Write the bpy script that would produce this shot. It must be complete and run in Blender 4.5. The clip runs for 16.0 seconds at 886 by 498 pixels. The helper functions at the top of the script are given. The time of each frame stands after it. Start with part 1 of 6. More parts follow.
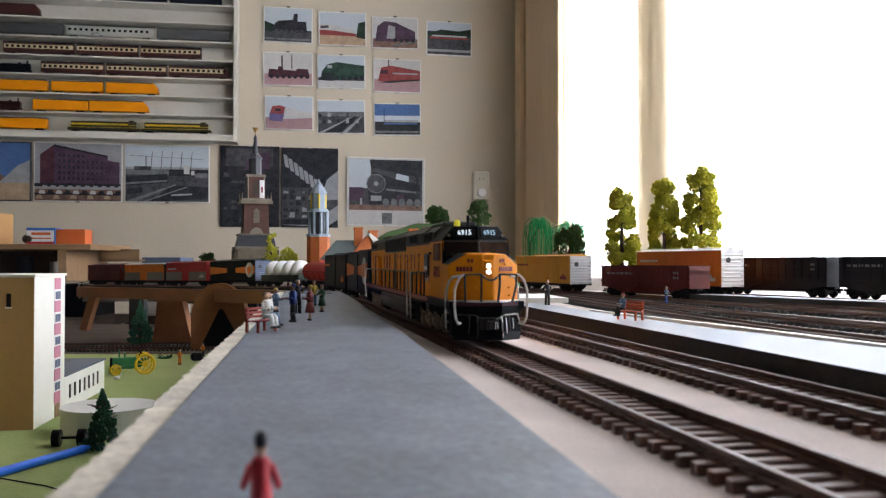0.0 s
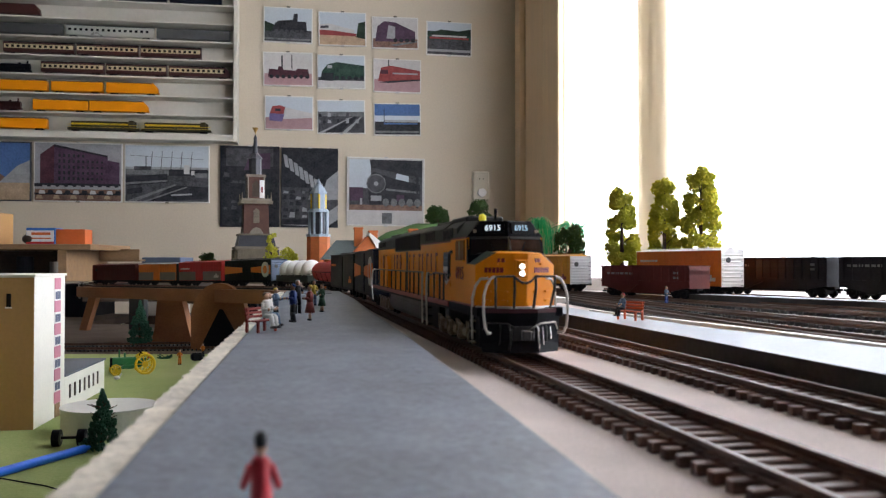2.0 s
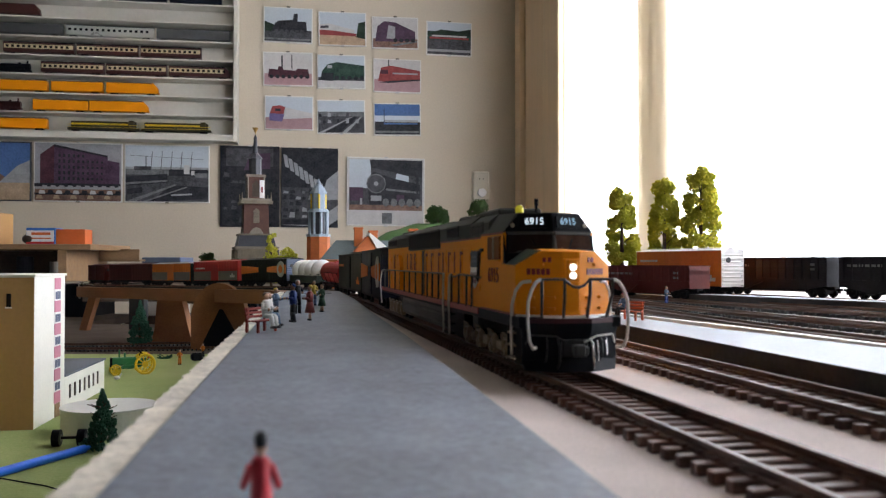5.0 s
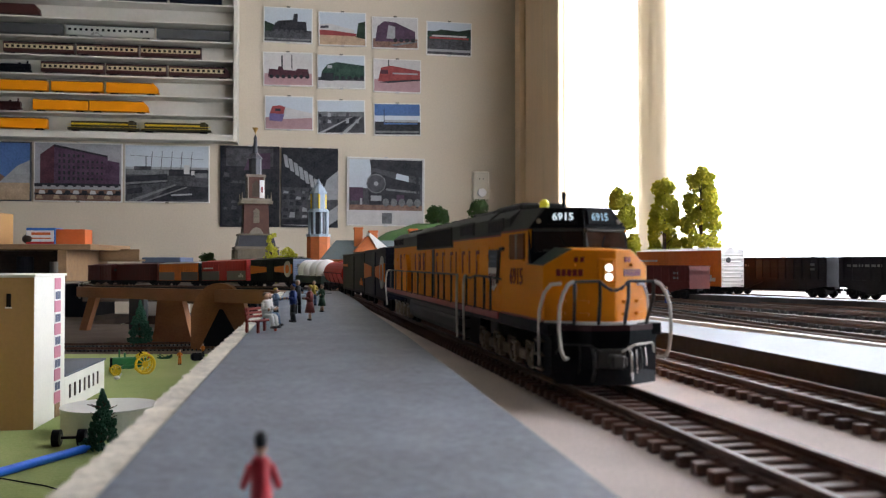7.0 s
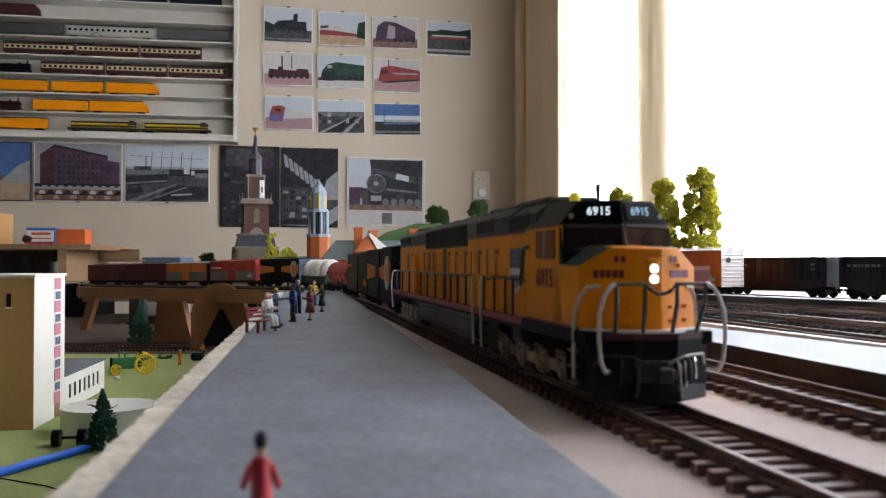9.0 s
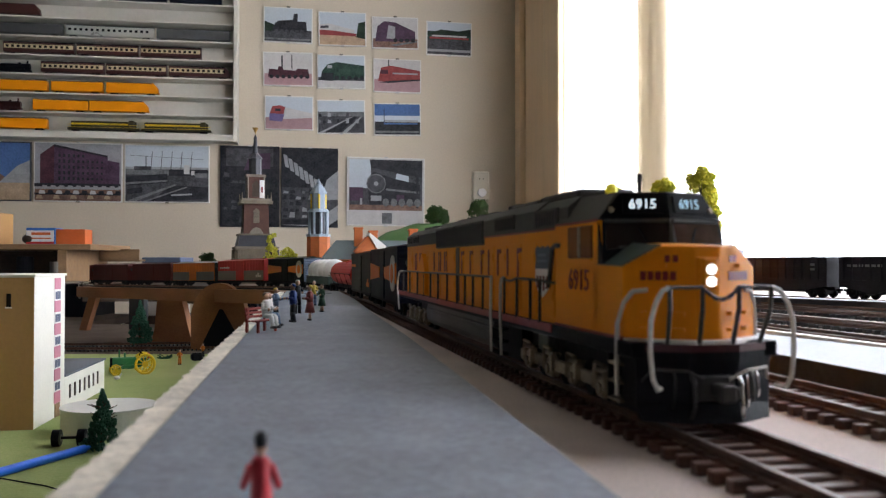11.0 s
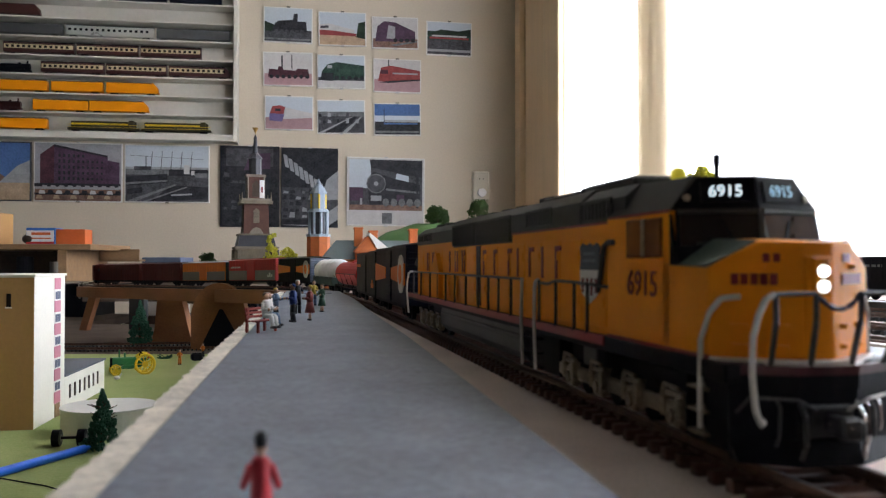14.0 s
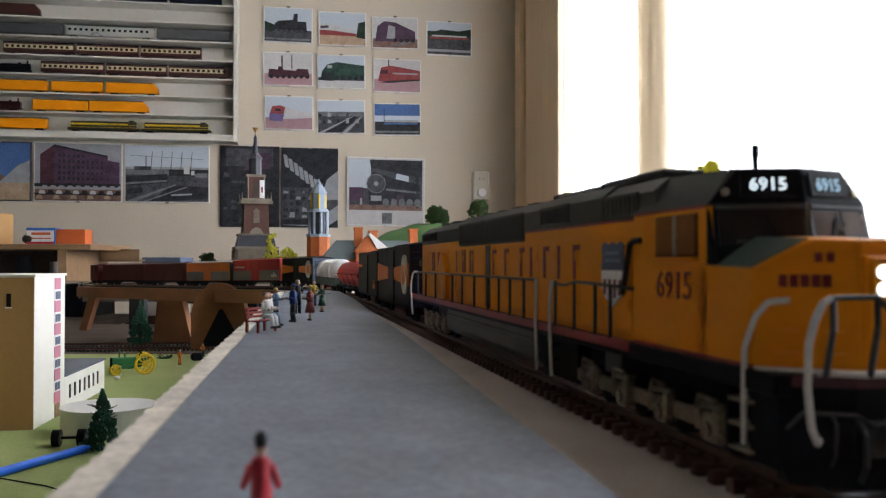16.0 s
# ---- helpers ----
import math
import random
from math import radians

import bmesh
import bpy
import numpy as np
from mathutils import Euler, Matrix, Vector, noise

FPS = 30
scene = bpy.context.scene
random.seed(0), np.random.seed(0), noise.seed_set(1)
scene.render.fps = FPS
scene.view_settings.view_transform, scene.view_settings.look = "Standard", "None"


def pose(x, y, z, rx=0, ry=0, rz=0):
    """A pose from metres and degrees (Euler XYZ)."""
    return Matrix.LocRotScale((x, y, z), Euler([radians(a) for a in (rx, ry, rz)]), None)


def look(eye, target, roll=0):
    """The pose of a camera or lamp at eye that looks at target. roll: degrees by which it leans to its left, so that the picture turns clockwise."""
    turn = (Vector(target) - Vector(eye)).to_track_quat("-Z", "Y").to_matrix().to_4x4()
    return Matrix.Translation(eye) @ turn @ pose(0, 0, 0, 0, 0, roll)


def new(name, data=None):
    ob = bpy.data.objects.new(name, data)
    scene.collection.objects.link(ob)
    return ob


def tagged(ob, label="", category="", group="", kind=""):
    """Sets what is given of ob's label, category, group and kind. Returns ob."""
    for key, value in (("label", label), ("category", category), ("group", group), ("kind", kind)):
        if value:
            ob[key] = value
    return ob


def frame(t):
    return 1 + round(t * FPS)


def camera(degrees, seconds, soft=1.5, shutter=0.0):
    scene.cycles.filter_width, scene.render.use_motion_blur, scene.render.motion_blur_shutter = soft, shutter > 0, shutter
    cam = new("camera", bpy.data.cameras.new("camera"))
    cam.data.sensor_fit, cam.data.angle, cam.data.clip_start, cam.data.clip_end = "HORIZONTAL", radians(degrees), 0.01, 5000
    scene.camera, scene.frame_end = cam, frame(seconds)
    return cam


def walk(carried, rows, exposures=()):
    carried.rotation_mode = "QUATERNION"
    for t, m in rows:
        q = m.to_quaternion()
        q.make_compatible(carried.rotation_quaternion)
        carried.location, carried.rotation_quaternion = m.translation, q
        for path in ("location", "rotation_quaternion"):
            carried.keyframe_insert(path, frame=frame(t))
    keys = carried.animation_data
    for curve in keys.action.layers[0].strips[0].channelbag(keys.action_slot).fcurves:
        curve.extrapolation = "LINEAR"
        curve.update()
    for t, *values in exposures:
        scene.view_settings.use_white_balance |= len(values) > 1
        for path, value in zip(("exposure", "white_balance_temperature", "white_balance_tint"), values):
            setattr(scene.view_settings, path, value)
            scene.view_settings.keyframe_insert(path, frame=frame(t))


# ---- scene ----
# A model railway in a room. Lengths in the builders are millimetres; rail tops of the main line lie at z = 0.
cam = camera(54.26, 16.0, soft=1.2)
EYE = (0.0, 0.0, 0.0373)
AIM = (0.0, 1530.0, 0.0373 + 24.0)
walk(cam, [(0.0, look(EYE, AIM)), (16.0, look(EYE, AIM))], exposures=[(0.0, 0.0, 6500, 10), (16.0, 0.0, 6500, 10)])
cam.data.dof.use_dof = True
cam.data.dof.focus_distance = 1.0
cam.data.dof.aperture_fstop = 38.0

# ---- light: overcast daylight behind the blinds ----
world = bpy.data.worlds.new("sky")
scene.world = world
world.use_nodes = True
wn = world.node_tree
sky = wn.nodes.new("ShaderNodeTexSky")
sky.sky_type, sky.sun_disc = "NISHITA", False
sky.sun_elevation, sky.sun_rotation = radians(40), radians(80)
wn.links.new(sky.outputs[0], wn.nodes["Background"].inputs[0])
wn.nodes["Background"].inputs[1].default_value = 0.12

K = 0.001
TURN = 9.0                       # the room stands turned by this against the camera
ROOM = pose(0, 0, 0, 0, 0, TURN)


# ---- materials ----
def material(name, color, rough=0.6, metal=0.0, vary=0.12, grain=300.0, blotch=18.0, bump=0.15, color2=None, emit=0.0, coat=0.0, stretch=(1, 1, 1), rand=0.0, spec=0.5):
    m = bpy.data.materials.new(name)
    m.use_nodes = True
    nt = m.node_tree
    n, l = nt.nodes, nt.links
    bs = n["Principled BSDF"]
    co = n.new("ShaderNodeTexCoord")
    mp = n.new("ShaderNodeMapping")
    mp.inputs["Scale"].default_value = stretch
    l.new(co.outputs["Object"], mp.inputs[0])
    fine, wide = n.new("ShaderNodeTexNoise"), n.new("ShaderNodeTexNoise")
    fine.inputs["Scale"].default_value, wide.inputs["Scale"].default_value = grain, blotch
    fine.inputs["Detail"].default_value, wide.inputs["Detail"].default_value = 4.0, 3.0
    l.new(mp.outputs[0], fine.inputs["Vector"])
    l.new(mp.outputs[0], wide.inputs["Vector"])
    add = n.new("ShaderNodeMath")
    add.operation = "ADD"
    l.new(fine.outputs["Fac"], add.inputs[0])
    l.new(wide.outputs["Fac"], add.inputs[1])
    last = add.outputs[0]
    if rand:
        info, r = n.new("ShaderNodeObjectInfo"), n.new("ShaderNodeMath")
        r.operation = "MULTIPLY_ADD"
        l.new(info.outputs["Random"], r.inputs[0])
        r.inputs[1].default_value = rand
        l.new(last, r.inputs[2])
        last = r.outputs[0]
    ramp = n.new("ShaderNodeMapRange")
    ramp.inputs["From Min"].default_value, ramp.inputs["From Max"].default_value = 0.65, 1.35 + rand
    l.new(last, ramp.inputs["Value"])
    mix = n.new("ShaderNodeMix")
    mix.data_type = "RGBA"
    c = Vector(color)
    c2 = Vector(color2) if color2 else c * (1 + vary)
    c1 = c if color2 else c * (1 - vary)
    mix.inputs["A"].default_value, mix.inputs["B"].default_value = (*c1, 1), (*c2, 1)
    l.new(ramp.outputs["Result"], mix.inputs["Factor"])
    l.new(mix.outputs["Result"], bs.inputs["Base Color"])
    rr = n.new("ShaderNodeMapRange")
    rr.inputs["To Min"].default_value, rr.inputs["To Max"].default_value = max(0.03, rough - 0.1), min(1, rough + 0.1)
    l.new(wide.outputs["Fac"], rr.inputs["Value"])
    l.new(rr.outputs["Result"], bs.inputs["Roughness"])
    bs.inputs["Metallic"].default_value = metal
    bs.inputs["Coat Weight"].default_value = coat
    bs.inputs["Specular IOR Level"].default_value = spec
    if bump:
        b = n.new("ShaderNodeBump")
        b.inputs["Strength"].default_value, b.inputs["Distance"].default_value = bump, 0.3 / grain
        l.new(fine.outputs["Fac"], b.inputs["Height"])
        l.new(b.outputs["Normal"], bs.inputs["Normal"])
    if emit:
        bs.inputs["Emission Color"].default_value = (*color, 1)
        bs.inputs["Emission Strength"].default_value = emit
    return m


WALL = material("wall_paper", (0.60, 0.515, 0.40), 0.85, grain=120, blotch=1.2, vary=0.06, bump=0.3)
WHITE_PAINT = material("white_paint", (0.64, 0.60, 0.53), 0.5, grain=60, blotch=3, vary=0.05)
# ceiling out of view, its colour lowered to weaken the fill light
CEIL = material("dimmed_ceiling", (0.36, 0.33, 0.285), 0.9, grain=80, blotch=1, vary=0.04)
CARPET = material("floor_wood", (0.13, 0.09, 0.055), 0.6, grain=40, blotch=3, vary=0.25, stretch=(8, 1, 1))
JAMB = material("jamb_paint", (0.80, 0.60, 0.38), 0.6, grain=60, blotch=4, vary=0.08, stretch=(6, 6, 0.5))
FELT = material("grey_paper", (0.205, 0.222, 0.262), 0.55, grain=520, blotch=70, vary=0.38, bump=0.5)
FELT_PALE = material("pale_grey_card", (0.26, 0.285, 0.33), 0.5, grain=700, blotch=40, vary=0.15, bump=0.25)
RAWEDGE = material("raw_softboard", (0.70, 0.63, 0.53), 0.95, grain=420, blotch=70, vary=0.35, bump=1.0)
BOARD = material("pink_sand_board", (0.63, 0.53, 0.485), 0.9, grain=1500, blotch=25, vary=0.22, bump=0.6)
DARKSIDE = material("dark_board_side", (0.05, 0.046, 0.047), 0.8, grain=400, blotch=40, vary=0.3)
TIE = material("tie_plastic", (0.12, 0.052, 0.034), 0.55, grain=900, blotch=60, vary=0.35, rand=0.5, bump=0.4)
TIE_DARK = material("old_tie_plastic", (0.035, 0.032, 0.032), 0.55, grain=900, blotch=60, vary=0.35)
RAIL = material("rail_steel", (0.135, 0.10, 0.085), 0.52, metal=0.7, grain=400, blotch=30, vary=0.3)
RAIL_SIDE = material("rail_brown_side", (0.13, 0.065, 0.04), 0.5, grain=400, blotch=30, vary=0.3)
GRASS = material("green_mat", (0.28, 0.36, 0.10), 0.95, grain=500, blotch=9, color2=(0.42, 0.45, 0.18), bump=0.8)
BROWNG = material("brown_ballast", (0.13, 0.09, 0.065), 0.95, grain=500, blotch=14, vary=0.4, bump=0.8)
TRESTLE = material("trestle_hardboard", (0.33, 0.135, 0.055), 0.65, grain=250, blotch=12, vary=0.25, stretch=(1, 1, 3))
WOODTOP = material("desk_wood", (0.30, 0.18, 0.09), 0.5, grain=90, blotch=6, vary=0.25, stretch=(1, 8, 8))
DARKWOOD = material("dark_wood", (0.06, 0.035, 0.022), 0.5, grain=90, blotch=8, vary=0.3)
ORANGE = material("loco_yellow_paint", (0.86, 0.29, 0.004), 0.46, spec=0.18, grain=600, blotch=25, vary=0.05, bump=0.03)
GREY = material("loco_grey_paint", (0.075, 0.075, 0.07), 0.5, spec=0.18, grain=600, blotch=25, vary=0.12, bump=0.05)
GREY2 = material("loco_grille_grey", (0.045, 0.045, 0.045), 0.55, grain=900, blotch=25, vary=0.2, bump=0.3)
RED = material("loco_red_line", (0.28, 0.02, 0.015), 0.4, grain=600, blotch=30, vary=0.1)
BLACKP = material("black_plastic", (0.009, 0.009, 0.012), 0.5, spec=0.12, grain=600, blotch=40, vary=0.25)
TANKGREY = material("frame_grey", (0.07, 0.07, 0.072), 0.42, grain=500, blotch=30, vary=0.15)
GREEN_DK = material("anti_glare_green", (0.035, 0.06, 0.045), 0.5, grain=600, blotch=30, vary=0.1)
SILVER = material("truck_silver", (0.30, 0.245, 0.18), 0.38, metal=0.4, grain=700, blotch=120, vary=0.45, bump=0.3)
WIRE = material("handrail_white", (0.62, 0.60, 0.55), 0.4, grain=500, blotch=60, vary=0.1)
WIRE_DK = material("handrail_dark", (0.05, 0.048, 0.045), 0.4, grain=500, blotch=60, vary=0.2)
LAMP = material("lamp_glow", (1.0, 0.97, 0.9), 0.3, emit=3.5, bump=0)
NUMGLOW = material("number_glow", (0.75, 0.9, 1.0), 0.3, emit=1.3, bump=0)
CHROME = material("chrome", (0.75, 0.75, 0.75), 0.15, metal=1.0, grain=300, vary=0.05, bump=0)
DKGLASS = material("dark_glazing", (0.02, 0.012, 0.010), 0.3, spec=0.2, grain=200, vary=0.1, bump=0)
BROWNGLASS = material("brown_glazing", (0.22, 0.075, 0.012), 0.4, spec=0.1, grain=200, vary=0.2, bump=0)
LETTER = material("letter_red", (0.22, 0.016, 0.014), 0.45, grain=700, vary=0.1, bump=0)
BLUEP = material("blue_paint", (0.012, 0.035, 0.12), 0.4, grain=500, vary=0.15)
WHITEP = material("white_plastic", (0.82, 0.80, 0.77), 0.45, grain=400, blotch=40, vary=0.07)
NUMDIM = material("number_dim_glow", (0.30, 0.48, 0.62), 0.3, emit=0.8, bump=0)
PILOTRED = material("pilot_dark_red", (0.06, 0.008, 0.012), 0.45, grain=600, blotch=30, vary=0.1)
SHIELDBLUE = material("shield_blue", (0.05, 0.075, 0.13), 0.45, grain=500, vary=0.15)
CAR_GREYB2 = material("faded_blue_print", (0.14, 0.18, 0.25), 0.5, vary=0.1, bump=0)
SASH = material("sash_brown", (0.17, 0.055, 0.015), 0.5, spec=0.15, vary=0.15)
YELLOWP = material("yellow_paint", (0.75, 0.50, 0.02), 0.4, grain=500, vary=0.1)


# for the two unseen walls: darker than WALL to hold down bounce light
BOUNCEWALL = material("bounce_tuned_wall", (0.36, 0.31, 0.25), 0.85, grain=120, blotch=1.2, vary=0.1, bump=0.3)


# ---- mesh helpers ----
def box(bm, x0, x1, y0, y1, z0, z1, bev=0.0, mi=0, m=None):
    """A box between two corners in millimetres, with its edges rounded by bev."""
    mat = Matrix.LocRotScale(((x0 + x1) / 2 * K, (y0 + y1) / 2 * K, (z0 + z1) / 2 * K), None, (abs(x1 - x0) * K, abs(y1 - y0) * K, abs(z1 - z0) * K))
    r = bmesh.ops.create_cube(bm, size=1.0, matrix=(m @ mat) if m else mat)
    for f in {f for v in r["verts"] for f in v.link_faces}:
        f.material_index = mi
    if bev:
        bmesh.ops.bevel(bm, geom=list({e for v in r["verts"] for e in v.link_edges}), offset=bev * K, segments=1, affect="EDGES", profile=0.5)


def cyl(bm, p0, p1, r0, r1=None, n=10, mi=0, caps=True):
    a, b = Vector(p0) * K, Vector(p1) * K
    d = b - a
    m = Matrix.Translation((a + b) / 2) @ d.to_track_quat("Z", "Y").to_matrix().to_4x4()
    r = bmesh.ops.create_cone(bm, cap_ends=caps, segments=n, radius1=r0 * K, radius2=(r0 if r1 is None else r1) * K, depth=d.length, matrix=m)
    for f in {f for v in r["verts"] for f in v.link_faces}:
        f.material_index = mi


def tube(bm, pts, r, n=6, mi=0):
    for a, b in zip(pts, pts[1:]):
        cyl(bm, a, b, r, n=n, mi=mi)


def ball(bm, c, r, sx=1, sy=1, sz=1, n=8, mi=0):
    m = Matrix.LocRotScale(Vector(c) * K, None, (sx * r * K, sy * r * K, sz * r * K))
    q = bmesh.ops.create_uvsphere(bm, u_segments=n, v_segments=max(4, n - 2), radius=1, matrix=m)
    for f in {f for v in q["verts"] for f in v.link_faces}:
        f.material_index = mi


def prism(bm, pts, z0, z1, mi=0, m=None):
    """A polygon in the plane, raised from z0 to z1."""
    m = m or Matrix.Identity(4)
    lo = [bm.verts.new(m @ (Vector((x, y, z0)) * K)) for x, y in pts]
    hi = [bm.verts.new(m @ (Vector((x, y, z1)) * K)) for x, y in pts]
    n = len(pts)
    fs = [bm.faces.new(hi), bm.faces.new(lo[::-1])]
    fs += [bm.faces.new((lo[i], lo[(i + 1) % n], hi[(i + 1) % n], hi[i])) for i in range(n)]
    for f in fs:
        f.material_index = mi


def hull(bm, pts, mi=0):
    vs = [bm.verts.new(Vector(p) * K) for p in pts]
    r = bmesh.ops.convex_hull(bm, input=vs)
    for g in r["geom"]:
        if isinstance(g, bmesh.types.BMFace):
            g.material_index = mi


XZ = Matrix(((1, 0, 0, 0), (0, 0, -1, 0), (0, 1, 0, 0), (0, 0, 0, 1)))   # turns a plan polygon upright: (x, y, z) to (x, -z, y)


def part(name, bm, mats, parent=None, label="", smooth=False):
    bmesh.ops.recalc_face_normals(bm, faces=bm.faces)
    me = bpy.data.meshes.new(name)
    bm.to_mesh(me)
    bm.free()
    for m in (mats if isinstance(mats, (list, tuple)) else [mats]):
        me.materials.append(m)
    if smooth:
        for p in me.polygons:
            p.use_smooth = True
    ob = new(name, me)
    if parent:
        ob.parent = parent
    if label:
        tagged(ob, label)
    return ob


def thing(name, label, category, m=None, group="", kind=""):
    ob = new(name)
    ob.empty_display_size = 0.01
    if m:
        ob.matrix_basis = m
    return tagged(ob, label, category, group, kind)


def solid(name, label, category, bm, mats, m=None, group="", kind="", smooth=False):
    ob = part(name, bm, mats, smooth=smooth)
    if m:
        ob.matrix_basis = m
    return tagged(ob, label, category, group, kind)


# ---- the line of the track ----
def line_x(y):
    return 98.7 - 0.194 * y


KNOTS = [(line_x(y), y, 0.0) for y in (-300, -100, 100, 300, 500, 690)] + [
    (-71, 876, 0), (-116.6, 1048, 0), (-168, 1218, 0), (-245, 1379, -1), (-356, 1517, -4), (-478, 1650, -7), (-601, 1780, -9), (-728, 1892, -11), (-796, 1990, -12), (-815, 2100, -12), (-805, 2230, -12), (-765, 2360, -12), (-700, 2480, -12), (-600, 2600, -12)]


def spline(knots, steps=24):
    P = [Vector(k) for k in knots]
    out = []
    for i in range(1, len(P) - 2):
        a, b, c, d = P[i - 1:i + 3]
        for j in range(steps):
            u = j / steps
            out.append(0.5 * ((2 * b) + (c - a) * u + (2 * a - 5 * b + 4 * c - d) * u * u + (3 * b - a - 3 * c + d) * u ** 3))
    out.append(P[-2])
    return out


class Way:
    """A line through knots, asked by its length from the near end."""

    def __init__(self, knots):
        self.p = np.array([tuple(v) for v in spline(knots)])
        self.s = np.concatenate([[0], np.cumsum(np.linalg.norm(np.diff(self.p, axis=0), axis=1))])

    def at(self, s):
        return Vector([float(np.interp(s, self.s, self.p[:, k])) for k in range(3)])

    def side(self, s, off, z=0.0):
        d = (self.at(s + 2) - self.at(s - 2)).normalized()
        return self.at(s) + Vector((-d.y, d.x, 0)) * off + Vector((0, 0, z))


MAIN = Way(KNOTS)


def s_of_y(y):
    return float(np.interp(y, MAIN.p[:, 1], MAIN.s))


# ---- the room ----
P0, P1, Q0, Q1, Z0, Z1 = -2600, 1020, -1700, 4150, -950, 1750
GAPS = [(2655, 3336), (20, 2386)]          # the two window openings along the outer wall
SILL, HEAD = -150, 1420


def room():
    bm = bmesh.new()
    box(bm, P0 - 150, P1 + 200, Q1, Q1 + 150, Z0, Z1)
    solid("wall_north", "cream painted wall hung with framed photographs", "wall", bm, WALL, ROOM, kind="structure")
    bm = bmesh.new()
    for a, b in ((Q0, GAPS[1][0]), (GAPS[0][1], Q1)):
        box(bm, P1, P1 + 200, a, b, Z0, Z1)
    for a, b in GAPS:
        box(bm, P1, P1 + 200, a, b, Z0, SILL)
        box(bm, P1, P1 + 200, a, b, HEAD, Z1)
    solid("wall_east", "beige outer wall with two tall window openings", "wall", bm, JAMB, ROOM, kind="structure")
    bm = bmesh.new()
    box(bm, P0 - 150, P0, Q0, Q1, Z0, Z1)
    solid("wall_west", "unseen cream wall toned to set the bounce light", "wall", bm, BOUNCEWALL, ROOM, kind="structure")
    bm = bmesh.new()
    box(bm, P0 - 150, P1 + 200, Q0 - 150, Q0, Z0, Z1)
    solid("wall_south", "unseen cream wall toned to set the bounce light", "wall", bm, BOUNCEWALL, ROOM, kind="structure")
    bm = bmesh.new()
    box(bm, P0 - 150, P1 + 200, Q0 - 150, Q1 + 150, Z0 - 50, Z0)
    solid("floor", "brown wooden floor under the layout", "floor", bm, CARPET, ROOM, kind="structure")
    bm = bmesh.new()
    box(bm, P0 - 150, P1 + 200, Q0 - 150, Q1 + 150, Z1, Z1 + 50)
    solid("ceiling", "unseen beige ceiling, dimmed to cut bounce light", "ceiling", bm, CEIL, ROOM, kind="structure")
    bm = bmesh.new()
    box(bm, P1 + 70, P1 + 200, GAPS[1][1], GAPS[0][0], Z0, Z1, bev=6)
    box(bm, P1, P1 + 69, GAPS[1][1], GAPS[0][0], Z0, SILL)
    box(bm, P1, P1 + 69, GAPS[1][1], GAPS[0][0], HEAD, Z1)
    solid("wall_pier", "white painted pier between the two windows", "wall", bm, WHITE_PAINT, ROOM, kind="structure")
    # vertical strips of the window corner: a pipe box and the window's side boards
    for a, b, d in ((3336, 3560, 26), (3600, 3700, 14), (3950, 4040, 30)):
        bm = bmesh.new()
        box(bm, P1 - d, P1 - 1, a, b, SILL, Z1 - 1, bev=4)
        solid("trim", "beige painted upright board beside the window", "trim", bm, JAMB, ROOM, kind="structure")


def blind_material():
    m = bpy.data.materials.new("blind_cloth")
    m.use_nodes = True
    n, l = m.node_tree.nodes, m.node_tree.links
    n.remove(n["Principled BSDF"])
    dif, tr, tp = n.new("ShaderNodeBsdfDiffuse"), n.new("ShaderNodeBsdfTranslucent"), n.new("ShaderNodeBsdfTransparent")
    co, no, cr = n.new("ShaderNodeTexCoord"), n.new("ShaderNodeTexNoise"), n.new("ShaderNodeMix")
    no.inputs["Scale"].default_value = 500
    l.new(co.outputs["Object"], no.inputs["Vector"])
    cr.data_type = "RGBA"
    cr.inputs["A"].default_value, cr.inputs["B"].default_value = (0.84, 0.80, 0.73, 1), (0.92, 0.88, 0.81, 1)
    l.new(no.outputs["Fac"], cr.inputs["Factor"])
    l.new(cr.outputs["Result"], dif.inputs["Color"])
    l.new(cr.outputs["Result"], tr.inputs["Color"])
    a, b = n.new("ShaderNodeMixShader"), n.new("ShaderNodeMixShader")
    a.inputs[0].default_value, b.inputs[0].default_value = 0.6, 0.22
    l.new(dif.outputs[0], a.inputs[1])
    l.new(tr.outputs[0], a.inputs[2])
    l.new(a.outputs[0], b.inputs[1])
    l.new(tp.outputs[0], b.inputs[2])
    l.new(b.outputs[0], n["Material Output"].inputs["Surface"])
    return m


